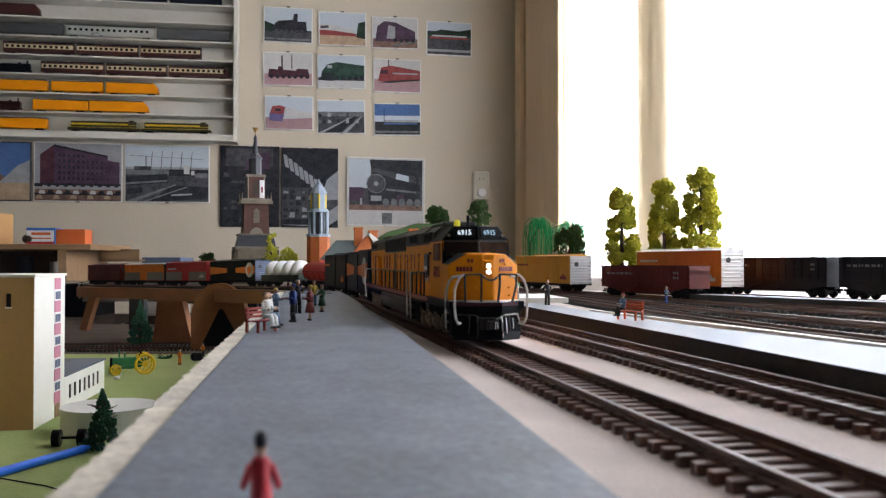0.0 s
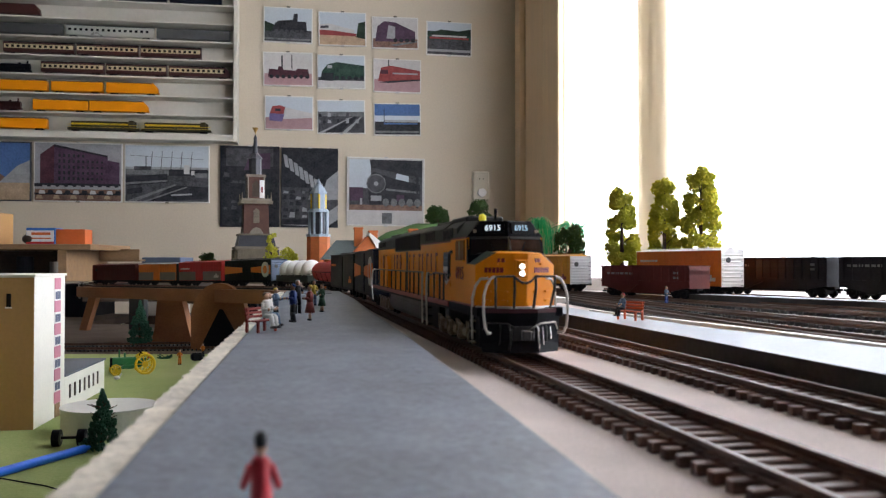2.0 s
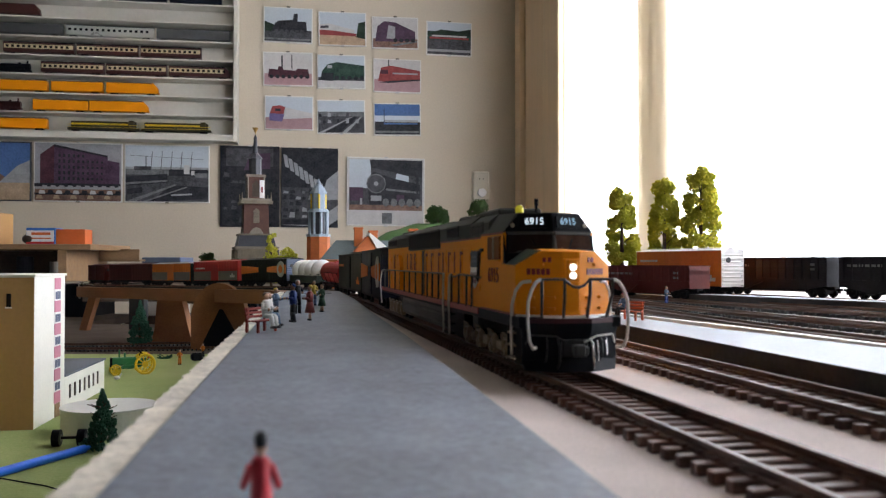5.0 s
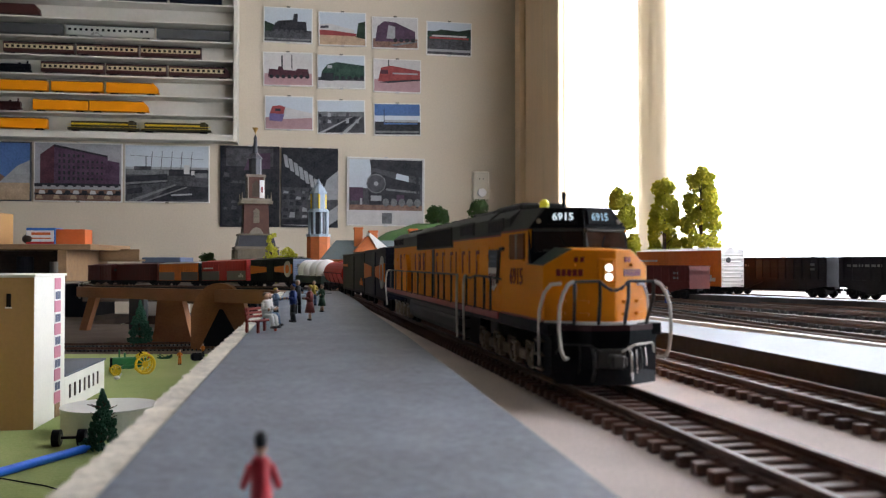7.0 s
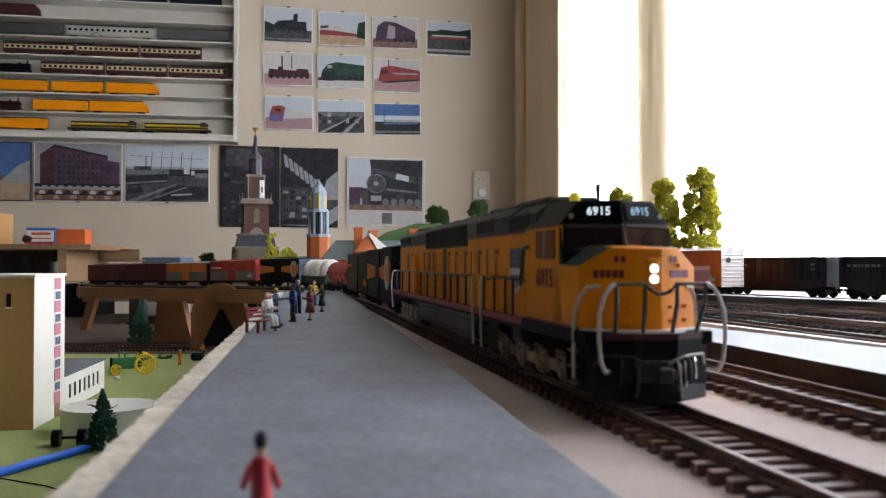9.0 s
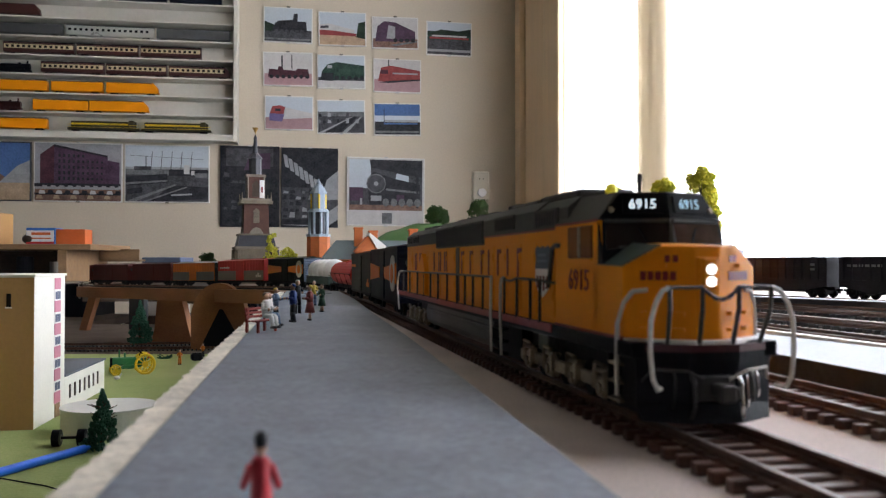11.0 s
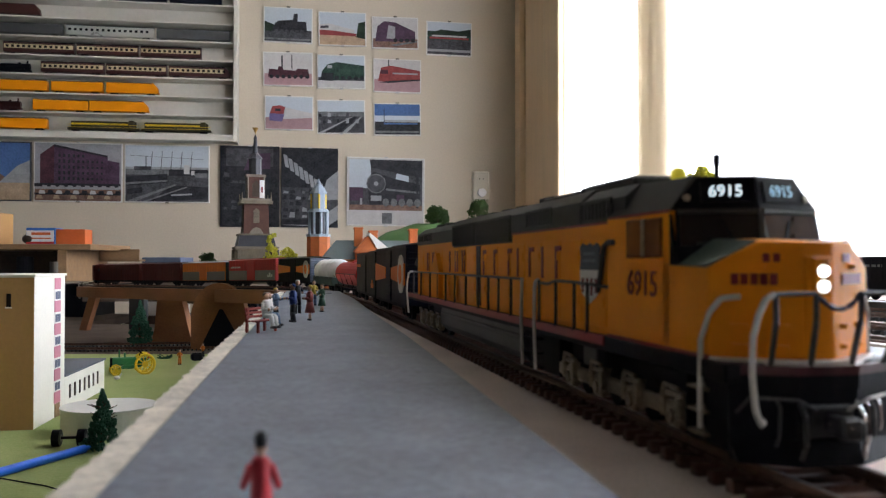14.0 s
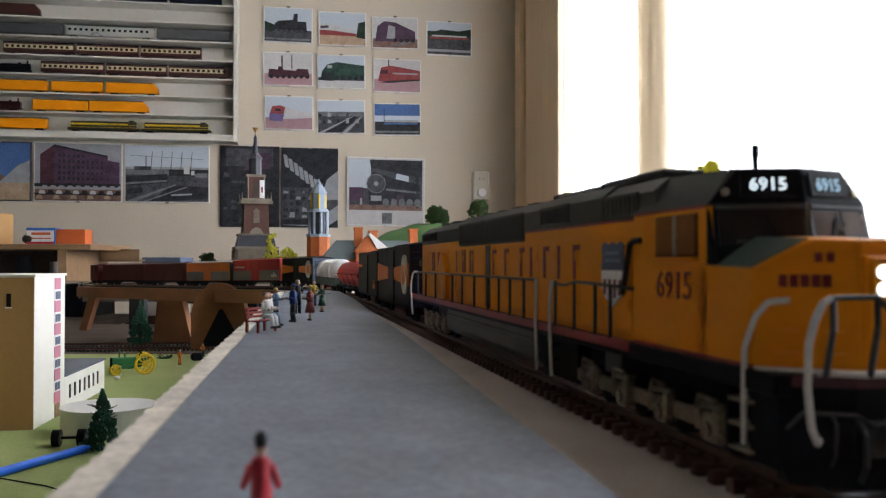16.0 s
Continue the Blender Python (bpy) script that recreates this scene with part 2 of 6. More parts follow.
def windows():
    cloth = blind_material()
    for i, (a, b) in enumerate(GAPS):
        w = thing("window_%d" % (i + 1), "tall white-framed window behind pale vertical blinds", "window", ROOM, kind="structure")
        bm = bmesh.new()
        for u, v, z, y in ((a, a + 50, SILL, HEAD), (b - 50, b, SILL, HEAD), (a + 50, b - 50, SILL, SILL + 50), (a + 50, b - 50, HEAD - 50, HEAD)):
            box(bm, P1 + 150, P1 + 190, u, v, z, y, bev=3)
        part("window_frame", bm, WHITE_PAINT, w)
        bm = bmesh.new()
        box(bm, P1 - 60, P1 + 148, a, b, SILL - 25, SILL + 4, bev=4)
        part("window_sill", bm, WHITE_PAINT, w)
        v = thing("vertical_blind", "closed white vertical fabric blind glowing with daylight", "blind", ROOM, "window blinds")
        bm = bmesh.new()
        box(bm, P1 + 10, P1 + 50, a + 4, b - 4, HEAD - 46, HEAD - 6, bev=3)
        part("head_rail", bm, WHITE_PAINT, v)
        n = int((b - a - 20) / 112)
        bm = bmesh.new()
        box(bm, -0.6, 0.6, -66, 66, 0, HEAD - 50 - SILL - 40)
        first = part("slat", bm, cloth, v)
        step = (b - a - 20) / n
        for k in range(n):
            s = first if k == 0 else first.copy()
            if k:
                scene.collection.objects.link(s)
            s.parent = v
            s.matrix_basis = pose((P1 + 30 + 3 * (k % 2)) * K, (a + 10 + step * (k + 0.5)) * K, (SILL + 40) * K, 0, 0, 0.5 * math.sin(k * 2.3))
        if i == 0:
            # slats added in front of the pier, backlit to make it look bright cream
            for k in range(9):
                q = first.copy()
                scene.collection.objects.link(q)
                q.parent = v
                q.matrix_basis = pose((P1 + 34) * K, (GAPS[1][1] + 14 + 27 * k) * K, (SILL + 40) * K, 0, 0, 10 + 4 * math.sin(k * 1.7))
    a, b = GAPS[1][0], GAPS[0][1]
    # sky light for both windows, carried on across the pier to backlight those slats
    lamp = bpy.data.lights.new("daylight", "AREA")
    lamp.shape, lamp.size, lamp.size_y = "RECTANGLE", (b - a - 20) * K, (HEAD - SILL - 40) * K
    lamp.energy = DAY * math.pi * lamp.size * lamp.size_y
    lamp.color = (0.83, 0.95, 1.21)
    ob = new("daylight", lamp)
    ob.matrix_basis = ROOM @ look(((P1 + 62) * K, (a + b) / 2 * K, (HEAD + SILL) / 2 * K), (0, (a + b) / 2 * K, (HEAD + SILL) / 2 * K))


DAY = 14.8
room()
windows()

# ---- the boards of the layout ----
LOW = -115


def left_x(y):
    return -33.4 - 0.1525 * y


def boards():
    bm = bmesh.new()
    prism(bm, [(left_x(-400), -400), (520, -400), (760, 1000), (700, 1300), (-110, 1300), (-235, 1180), (left_x(905), 905)], -30, -5.2)
    solid("layout_board", "sand-coloured baseboard carrying the station tracks", "baseboard", bm, BOARD, kind="structure")
    bm = bmesh.new()
    prism(bm, [(-900, 2160), (-720, 2160), (-500, 1960), (-180, 1560), (-60, 1304), (700, 1304), (560, 3300), (-900, 3300)], -60, -18)
    solid("rear_board", "brown rear baseboard behind the station", "baseboard", bm, BROWNG, kind="structure")
    bm = bmesh.new()
    prism(bm, [(-1500, 200), (left_x(200) - 4, 200), (left_x(900) - 4, 900), (-240, 1185), (-150, 1440), (-1500, 1440)], LOW - 20, LOW)
    solid("lower_ground", "green grass mat on the lower baseboard", "grass mat", bm, GRASS, kind="structure")
    bm = bmesh.new()
    prism(bm, [(-1500, 1440), (-150, 1440), (-185, 1555), (-500, 1955), (-725, 2155), (-905, 2155), (-905, 2600), (-1500, 2600)], LOW - 20, LOW - 1)
    solid("lower_track_bed", "brown ballast bed on the lower baseboard", "track bed", bm, BROWNG, kind="structure")
    bm = bmesh.new()
    prism(bm, [(left_x(-400) - 3, -400), (left_x(-400), -400), (left_x(905), 905), (-235, 1180), (-238, 1182), (left_x(905) - 3, 907)], LOW, -5.4)
    solid("layout_side", "dark board closing the layout's edge", "board", bm, DARKSIDE, kind="structure")
    # legs down to the room's floor
    for x, y in ((60, -300), (450, -300), (600, 1200), (500, 3100), (-600, 3100), (-1400, 300), (-1400, 2500), (-330, 700), (-170, 1700)):
        bm = bmesh.new()
        top = -31 if x > 0 and y < 1290 else (-61 if x > -700 and y > 1650 else LOW - 21)
        box(bm, x - 22, x + 22, y - 22, y + 22, Z0 + 1, top, bev=2)
        solid("table_leg", "square wooden leg under the layout", "leg", bm, WOODTOP, group="layout legs")


def platforms():
    p = thing("platform", "grey paper-covered station platform with a torn pale edge", "platform", kind="structure")
    right = [(53, -150), (22.2, 107), (5, 220), (-15, 350), (-40, 498), (-70, 690), (-107, 890)]
    bm = bmesh.new()
    prism(bm, [(left_x(-150) + 6.2, -150)] + right + [(left_x(905) + 8, 905)], -5, 8)
    part("deck", bm, FELT, p)
    bm = bmesh.new()
    rnd = random.Random(3)
    a, b = [], []
    y = -150
    while y < 900:
        a.append((left_x(y) + rnd.uniform(-0.5, 0.7), y))
        b.append((left_x(y) + 6.0, y))
        y += 3 if y < 420 else 12
    prism(bm, a + b[::-1], -5, 7.4)
    bmesh.ops.triangulate(bm, faces=[f for f in bm.faces if len(f.verts) > 4])
    part("edge", bm, RAWEDGE, p, "raw pale softboard edge")
    for y, w in ((820, 6), (880, 9)):
        bm = bmesh.new()
        x = left_x(y) + 16
        box(bm, x, -0.18 * y + 62 - 20, y, y + w, 7.0, 8.6)
        part("strip", bm, FELT_PALE, p, "pale card strip")
    p = thing("platform", "pale grey island platform with a dark side", "platform", kind="structure")
    bm = bmesh.new()
    prism(bm, [(203, -200), (125.1, 258), (94.9, 436), (61, 630), (45, 760), (66, 760), (100, 560), (128, 440), (166, 325), (310, -200)], -5, 5.2)
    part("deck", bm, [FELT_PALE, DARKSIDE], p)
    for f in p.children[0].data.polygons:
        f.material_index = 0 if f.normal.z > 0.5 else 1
    bm = bmesh.new()
    prism(bm, [(53, 690), (42, 790), (92, 790), (100, 690)], 5.2, 9)
    part("end_block", bm, WHITEP, p, "white card end block")
    p = thing("platform", "dark low platform beside the freight cars", "platform", kind="structure")
    bm = bmesh.new()
    prism(bm, [(254, 905), (285, 905), (600, 380), (560, 380)], -5, 4.5)
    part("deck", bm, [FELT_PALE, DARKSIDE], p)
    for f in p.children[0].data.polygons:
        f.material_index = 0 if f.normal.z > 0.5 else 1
    bm = bmesh.new()
    prism(bm, [(312, -100), (318, -100), (172, 440), (112, 640), (108, 640), (167, 440)], -5, 2.5)
    solid("board_strip", "white painted strip between platform and yard track", "strip", bm, WHITEP, kind="structure")


def rail_mesh(bm, way, s0, s1, off, top=0.0, step=30):
    prof = [(-1.3, -2.6, 1), (1.3, -2.6, 1), (1.3, -2.1, 1), (0.4, -1.8, 1), (0.4, -0.8, 1), (0.62, -0.55, 1), (0.62, 0, 0), (-0.62, 0, 0), (-0.62, -0.55, 1), (-0.4, -0.8, 1), (-0.4, -1.8, 1), (-1.3, -2.1, 1)]
    rings = []
    n = max(2, int((s1 - s0) / step))
    for i in range(n + 1):
        s = s0 + (s1 - s0) * i / n
        rings.append([bm.verts.new(way.side(s, off + a, top + z) * K) for a, z, _ in prof])
    for r, q in zip(rings, rings[1:]):
        for j in range(len(prof)):
            f = bm.faces.new((r[j], r[(j + 1) % len(prof)], q[(j + 1) % len(prof)], q[j]))
            f.material_index = 0 if j == 6 else 1
    bm.faces.new(rings[0]), bm.faces.new(rings[-1][::-1])


def tie_bm(bm, m=None):
    box(bm, -1.35, 1.35, -15, 15, -5.1, -2.5, bev=0.25, m=m)
    for y in (-8.6, 8.6):
        box(bm, -0.9, 0.9, y - 2.2, y + 2.2, -2.55, -1.75, m=m)


def track(name, label, way, s0, s1, tie, single, step=30, kind=""):
    t = thing(name, label, "railway track", kind="structure")
    for off in (-8.6, 8.6):
        bm = bmesh.new()
        rail_mesh(bm, way, s0, s1, off, step=step)
        part("rail", bm, [RAIL, RAIL_SIDE], t)
    n = int((s1 - s0) / 6.9)
    shared, rest = None, None
    for i in range(n):
        s = s0 + 6.9 * i
        d = way.at(s + 2) - way.at(s - 2)
        c = way.at(s) * K
        m = pose(c.x, c.y, c.z, 0, 0, math.degrees(math.atan2(d.y, d.x)))
        if i < single:
            if shared is None:
                bm = bmesh.new()
                tie_bm(bm)
                ob = part("tie", bm, tie, t)
                shared = ob.data
            else:
                ob = new("tie", shared)
                ob.parent = t
            ob.matrix_basis = m
        else:
            if rest is None:
                rest = bmesh.new()
            box(rest, -1.35, 1.35, -15, 15, -5.1, -2.5, m=m)
    if rest:
        tagged(part("far_ties", rest, tie, t), kind="stuff")
    return t


def yard_way(pts):
    P = [Vector((x, y, 0)) for x, y in pts]
    return Way([2 * P[0] - P[1]] + P + [2 * P[-1] - P[-2]])


YARD = [yard_way([(340, 0), (216, 423), (172, 660), (140, 900), (100, 1290)]),
        yard_way([(395, 100), (266, 519), (205, 760), (165, 980), (120, 1290)]),
        yard_way([(440, 260), (325, 634), (240, 880), (185, 1060), (140, 1290)]),
        yard_way([(700, 280), (560, 590), (417, 892), (349, 1036), (300, 1140), (245, 1290)]),
        yard_way([(400, 640), (275, 900), (225, 1010), (174, 1150), (155, 1290)])]
boards()
platforms()


# -- rolling stock: x runs forward, z = 0 on the rails --
def text_bm(bm, words, size, m, depth=0.15, mi=0):
    cu = bpy.data.curves.new("writing", "FONT")
    cu.body, cu.size, cu.extrude, cu.align_x, cu.align_y = words, size * K, depth * K, "CENTER", "CENTER"
    cu.resolution_u = 2
    ob = new("writing", cu)
    me = bpy.data.meshes.new_from_object(ob)
    bpy.data.objects.remove(ob)
    bpy.data.curves.remove(cu)
    me.transform(m)
    k = len(bm.faces)
    bm.from_mesh(me)
    bm.faces.ensure_lookup_table()
    for f in bm.faces[k:]:
        f.material_index = mi
    bpy.data.meshes.remove(me)


def wheelset(bm, x, r=5.2):
    for y in (-8.2, 8.2):
        cyl(bm, (x, y - 1.2, r), (x, y + 1.2, r), r, n=14)
    cyl(bm, (x, -8, r), (x, 8, r), 1.2, n=6)


def bogie(parent, x, half, axles, mat, halfwidth=13.4):
    """A truck: sprung side frames with axle boxes, and its wheels."""
    b = bmesh.new()
    for y in (-1, 1):
        w = halfwidth * y
        box(b, x - half, x + half, w - 0.9, w + 0.9, 4.6, 8.2, bev=0.4)
        for i in range(axles):
            a = x - half + (i + 0.5) * 2 * half / axles
            box(b, a - 2.6, a + 2.6, w - 1.5, w + 1.5, 2.6, 7.6, bev=0.5)
            cyl(b, (a, w - 1.8 * y, 5), (a, w + 2.2 * y, 5), 1.6, n=8)
            for q in (-4.6, 4.6):
                cyl(b, (a + q, w + 0.8 * y, 4.5), (a + q, w + 0.8 * y, 9.5), 1.1, n=6)
            box(b, a - 4.8, a + 4.8, w + 0.4 * y, w + 1.6 * y, 9.0, 10.4, bev=0.3)
            tube(b, [(a - 5, w + 1.4 * y, 8.4), (a - 2, w + 2.2 * y, 11.6), (a + 4, w + 1.9 * y, 11.2)], 0.5)
            box(b, a + 3.2, a + 5.4, w + 1.0 * y, w + 2.4 * y, 5.0, 9.6, bev=0.3)
    box(b, x - half * 0.7, x + half * 0.7, -6, 6, 6, 10)
    t = part("truck", b, mat, parent)
    for i in range(axles):
        b = bmesh.new()
        wheelset(b, x - half + (i + 0.5) * 2 * half / axles)
        part("wheelset", b, BLACKP, t)
    return t


def locomotive():
    L = thing("diesel_locomotive", "yellow and grey model diesel locomotive with red lettering and lit headlights", "locomotive")
    hw, cw, rw = 15.7, 16.8, 17.9
    yz = Matrix(((0, 0, 1, 0), (1, 0, 0, 0), (0, 1, 0, 0), (0, 0, 0, 1)))
    b = bmesh.new()
    box(b, -386, -12, -rw, rw, 15.6, 19.2, bev=0.3)
    box(b, -350, -30, -9, 9, 9, 15.7)
    box(b, -148, -118, -13, 13, 3, 15)
    part("underframe", b, BLACKP, L)
    for y in (-1, 1):
        b = bmesh.new()
        box(b, -386, -70, y * (rw - .1), y * (rw + .3), 17.0, 19.4)
        part("sill_stripe", b, RED, L, "red sill stripe")
        b = bmesh.new()
        box(b, -70, -20, y * (cw - .1), y * (cw + .2), 18.2, 19.9)
        part("cab_stripe", b, RED, L, "red cab stripe")
        # thin red line between the yellow and the grey
        b = bmesh.new()
        box(b, -161, -69, y * (hw + .02), y * (hw + .3), 46.9, 47.5)
        box(b, -69, -36.4, y * (cw + .02), y * (cw + .25), 47.7, 48.3)
        part("roof_line", b, RED, L, "thin red roof line")
    b = bmesh.new()
    box(b, -364, -60, -hw, hw, 19, 44.3)
    box(b, -161, -60, -hw, hw, 44.2, 47.2)
    box(b, -364, -262, -hw, hw, 44.2, 47.0)
    part("hood", b, ORANGE, L)
    b = bmesh.new()
    prof = [(hw + .15, 44.3), (hw + .15, 53.6), (11.6, 56.9), (-11.6, 56.9), (-hw - .15, 53.6), (-hw - .15, 44.3)]
    prism(b, prof, -262, -161, m=yz)
    prism(b, [(y, 47.0 if z == 44.3 else z - .8) for y, z in prof], -364.5, -262, m=yz)
    prism(b, [(y, 47.2 if z == 44.3 else z) for y, z in prof], -161, -92, m=yz)
    prism(b, [(y * .985, 47.2 if z == 44.3 else z - .6) for y, z in prof], -92, -62, m=yz)
    part("hood_top", b, GREY, L, "grey upper hood")
    # sunken dark radiator and air intake panels with upright slats
    for x0, x1, z0, z1 in ((-358, -346, 48.5, 52), (-340, -320, 48.5, 52.4), (-262, -219, 44.8, 53.4), (-215, -163, 44.8, 53.4), (-142, -117, 48.6, 53.3), (-91, -70, 48.2, 52.8)):
        for y in (-1, 1):
            b = bmesh.new()
            box(b, x0, x1, y * (hw + .1), y * (hw + .5), z0, z1)
            n = int((x1 - x0) / 2.4)
            for k in range(n):
                u = x0 + (k + .5) * (x1 - x0) / n
                box(b, u - .35, u + .35, y * (hw + .45), y * (hw + .8), z0 + .3, z1 - .3)
            g = part("grille", b, GREY2, L, "dark slatted air grille")
            b = bmesh.new()
            for c0, c1, e0, e1 in ((x0 - .6, x1 + .6, z1, z1 + .6), (x0 - .6, x0, z0, z1), (x1, x1 + .6, z0, z1)):
                box(b, c0, c1, y * (hw + .1), y * (hw + .7), e0, e1)
            part("grille_frame", b, GREY, g)
    for x, r in ((-345, 8), (-322, 8), (-248, 8), (-227, 8), (-204, 8), (-183, 8)):
        b = bmesh.new()
        cyl(b, (x, 0, 56), (x, 0, 58.2), r, n=20)
        cyl(b, (x, 0, 58.2), (x, 0, 58.6), r * .8, n=20)
        part("roof_fan", b, GREY2, L)
    for x0, x1, z, w in ((-300, -272, 58.2, 7), (-152, -118, 59.0, 7.5), (-108, -72, 59.2, 9)):
        b = bmesh.new()
        box(b, x0, x1, -w, w, 56.5, z, bev=0.8)
        part("roof_box", b, GREY, L)
    for x0, x1 in ((-160, -146), (-118, -109)):
        b = bmesh.new()
        for y in (-5, 0, 5):
            box(b, x0, x1, y - 1.4, y + 1.4, 56.9, 59.6, bev=.5)
        part("exhaust", b, BLACKP, L)
    # hood doors
    for k in range(16):
        x = -360 + k * 18.0
        for y in (-1, 1):
            b = bmesh.new()
            box(b, x, x + 16.6, y * (hw - .05), y * (hw + .22), 21, 43.6, bev=0.15)
            d = part("hood_door", b, ORANGE, L)
            for z in (26, 38):
                b = bmesh.new()
                box(b, x + 14.4, x + 15.4, y * (hw + .15), y * (hw + .5), z, z + 2.4)
                part("latch", b, ORANGE, d)
    for y in (-1, 1):
        b = bmesh.new()
        box(b, -214.5, -207.5, y * (hw + .1), y * (hw + .45), 20, 44)
        part("dark_door", b, DARKWOOD, L, "dark brown door panel")
        # outlet box standing out from the hood, gabled like a small house
        b = bmesh.new()
        m = Matrix.Translation((-296 * K, y * (hw + 1.2) * K, 0)) @ XZ
        prism(b, [(-9, 20), (9, 20), (9, 34), (1, 42), (-2, 42), (-9, 35)], -1.3, 1.3, m=m)
        part("outlet_box", b, ORANGE, L)
        # the box's cast shadow, painted as a dark sheet on the hood
        b = bmesh.new()
        prism(b, [(9.2, 20), (19, 20), (19, 33), (13, 41), (9.2, 36)], -1.1, -.9 + .02, m=Matrix.Translation((-296 * K, y * (hw + .0) * K, 0)) @ Matrix.Diagonal((1, -y, 1, 1)) @ XZ)
        part("outlet_screen", b, DARKWOOD, L, "dark brown painted shadow of the outlet box")
    # cab: pointed front that leans back towards the roof
    b = bmesh.new()
    lo = [(-70, -cw, 19.2), (-36.2, -cw, 19.2), (-30.6, 0, 19.2), (-36.2, cw, 19.2), (-70, cw, 19.2)]
    mid = [(-70, -cw, 48), (-36.2, -cw, 48), (-30.6, 0, 48), (-36.2, cw, 48), (-70, cw, 48)]
    hull(b, lo + mid)
    part("cab", b, ORANGE, L)
    b = bmesh.new()
    hi = [(-64, -11.5, 56.0), (-36.4, -11.7, 55.2), (-32.2, 0, 55.2), (-36.4, 11.7, 55.2), (-64, 11.5, 56.0), (-74, -12, 55.6), (-74, 12, 55.6)]
    hull(b, mid + [(-71, -cw, 48), (-71, cw, 48)] + hi)
    part("cab_roof", b, GREY, L, "grey cab roof")
    for s in (-1, 1):
        # plane of one half of the front: u runs from the side to the middle, v up
        o, e, up = Vector((-33.0, s * cw, 37)), Vector((-27.4, 0, 37)), Vector((-36.2, s * cw, 48))
        du = (e - o).normalized()
        nr = du.cross(up - o).normalized()
        nr = nr if nr.x > 0 else -nr
        dv = nr.cross(du)
        dv = dv if dv.z > 0 else -dv
        fr = Matrix(((du.x, dv.x, nr.x, o.x * K), (du.y, dv.y, nr.y, o.y * K), (du.z, dv.z, nr.z, o.z * K), (0, 0, 0, 1)))
        W = (e - o).length
        b = bmesh.new()
        prism(b, [(0, 0), (W, 0), (W, 11.6), (0.1, 11.6)], -0.3, 0.3, m=fr)
        part("cab_front", b, BLACKP, L)
        b = bmesh.new()
        hull(b, [(-36.4, s * cw, 36.8), (-33.1, s * cw, 36.8), (-36.3, s * cw, 47.9), (-36.4, s * (cw - .5), 36.8), (-33.1, s * (cw - .5), 36.8), (-36.3, s * (cw - .5), 47.9)])
        part("side_gusset", b, BLACKP, L)
        b = bmesh.new()
        prism(b, [(.9, 3.6), (W - 1.2, 4.8), (W - 1.2, 10.4), (.9, 10.4)], 0.3, 0.5, m=fr)
        part("windshield", b, DKGLASS if s < 0 else material("clear_glazing", (0.05, 0.025, 0.018), 0.12, vary=0.4, blotch=160, bump=0), L, "dark cab windshield")
        b = bmesh.new()
        prism(b, [(0.5, 10.6), (W, 10.6), (W, 11.4), (0.5, 11.4)], 0.2, 0.9, m=fr)
        prism(b, [(W - 1.2, 4.2), (W - .3, 4.2), (W - .3, 10.6), (W - 1.2, 10.6)], 0.2, 0.8, m=fr)
        prism(b, [(4, 3.9), (W - 1.2, 4.0), (W - 1.2, 4.6), (4, 4.5)], 0.2, 0.7, m=fr)
        part("window_frame", b, GREY, L)
        b = bmesh.new()
        prism(b, [(W * .62, 5.2), (W * .62 + .4, 5.2), (W * .5 + .4, 9), (W * .5, 9)], .5, .9, m=fr)
        part("wiper", b, BLACKP, L)
        # dark band above the glass with the lit number board
        q0, q1 = Vector((-36.2, s * cw, 48)), Vector((-30.6, 0, 48))
        t0 = Vector((-32.2, 0, 55.2))
        du = (q1 - q0).normalized()
        nr = du.cross(t0 - q1).normalized()
        nr = nr if nr.x > 0 else -nr
        dv = nr.cross(du)
        dv = dv if dv.z > 0 else -dv
        W2 = (q1 - q0).length
        fb = Matrix(((du.x, dv.x, nr.x, q0.x * K), (du.y, dv.y, nr.y, q0.y * K), (du.z, dv.z, nr.z, q0.z * K), (0, 0, 0, 1)))
        b = bmesh.new()
        prism(b, [(.3, .4), (W2, .4), (W2, 6.9), (5.6, 6.9)], -0.3, 0.35, m=fb)
        part("brow", b, BLACKP, L)
        b = bmesh.new()
        prism(b, [(6.2, 1.6), (W2 - 1.6, 1.6), (W2 - 1.6, 6.0), (6.2, 6.0)], 0.3, 0.9, m=fb)
        board = part("number_board", b, BLACKP, L)
        b = bmesh.new()
        mirror = Matrix.Diagonal((-1, 1, 1, 1)) if s > 0 else Matrix.Identity(4)
        text_bm(b, "6915", 3.5, fb @ Matrix.Translation(((W2 + 4.6) / 2 * K, 3.8 * K, 0.95 * K)) @ mirror)
        part("number", b, NUMGLOW if s < 0 else NUMDIM, board, "glowing white number")
        b = bmesh.new()
        cyl(b, fb @ Vector((3.4 * K, 2.6 * K, .2 * K)) / K, fb @ Vector((3.4 * K, 2.6 * K, .8 * K)) / K, 0.8, n=12)
        part("class_lamp", b, SILVER, L)
    # nose: two slanting faces that meet at the door, with cut upper corners
    b = bmesh.new()
    pts = []
    for s in (-1, 1):
        pts += [(-40, s * cw, 19.2), (-20, s * cw, 19.2), (-10.6, s * 3, 19.2), (-40, s * cw, 36.8), (-20.2, s * cw, 36.3), (-14.9, s * 9.5, 41.2), (-34, s * 9.5, 42.0), (-11.2, s * 3, 41.1), (-30, s * 3, 42.2)]
    hull(b, pts)
    bmesh.ops.bevel(b, geom=b.edges[:], offset=0.35 * K, segments=2, affect="EDGES", profile=0.5)
    part("nose", b, ORANGE, L)
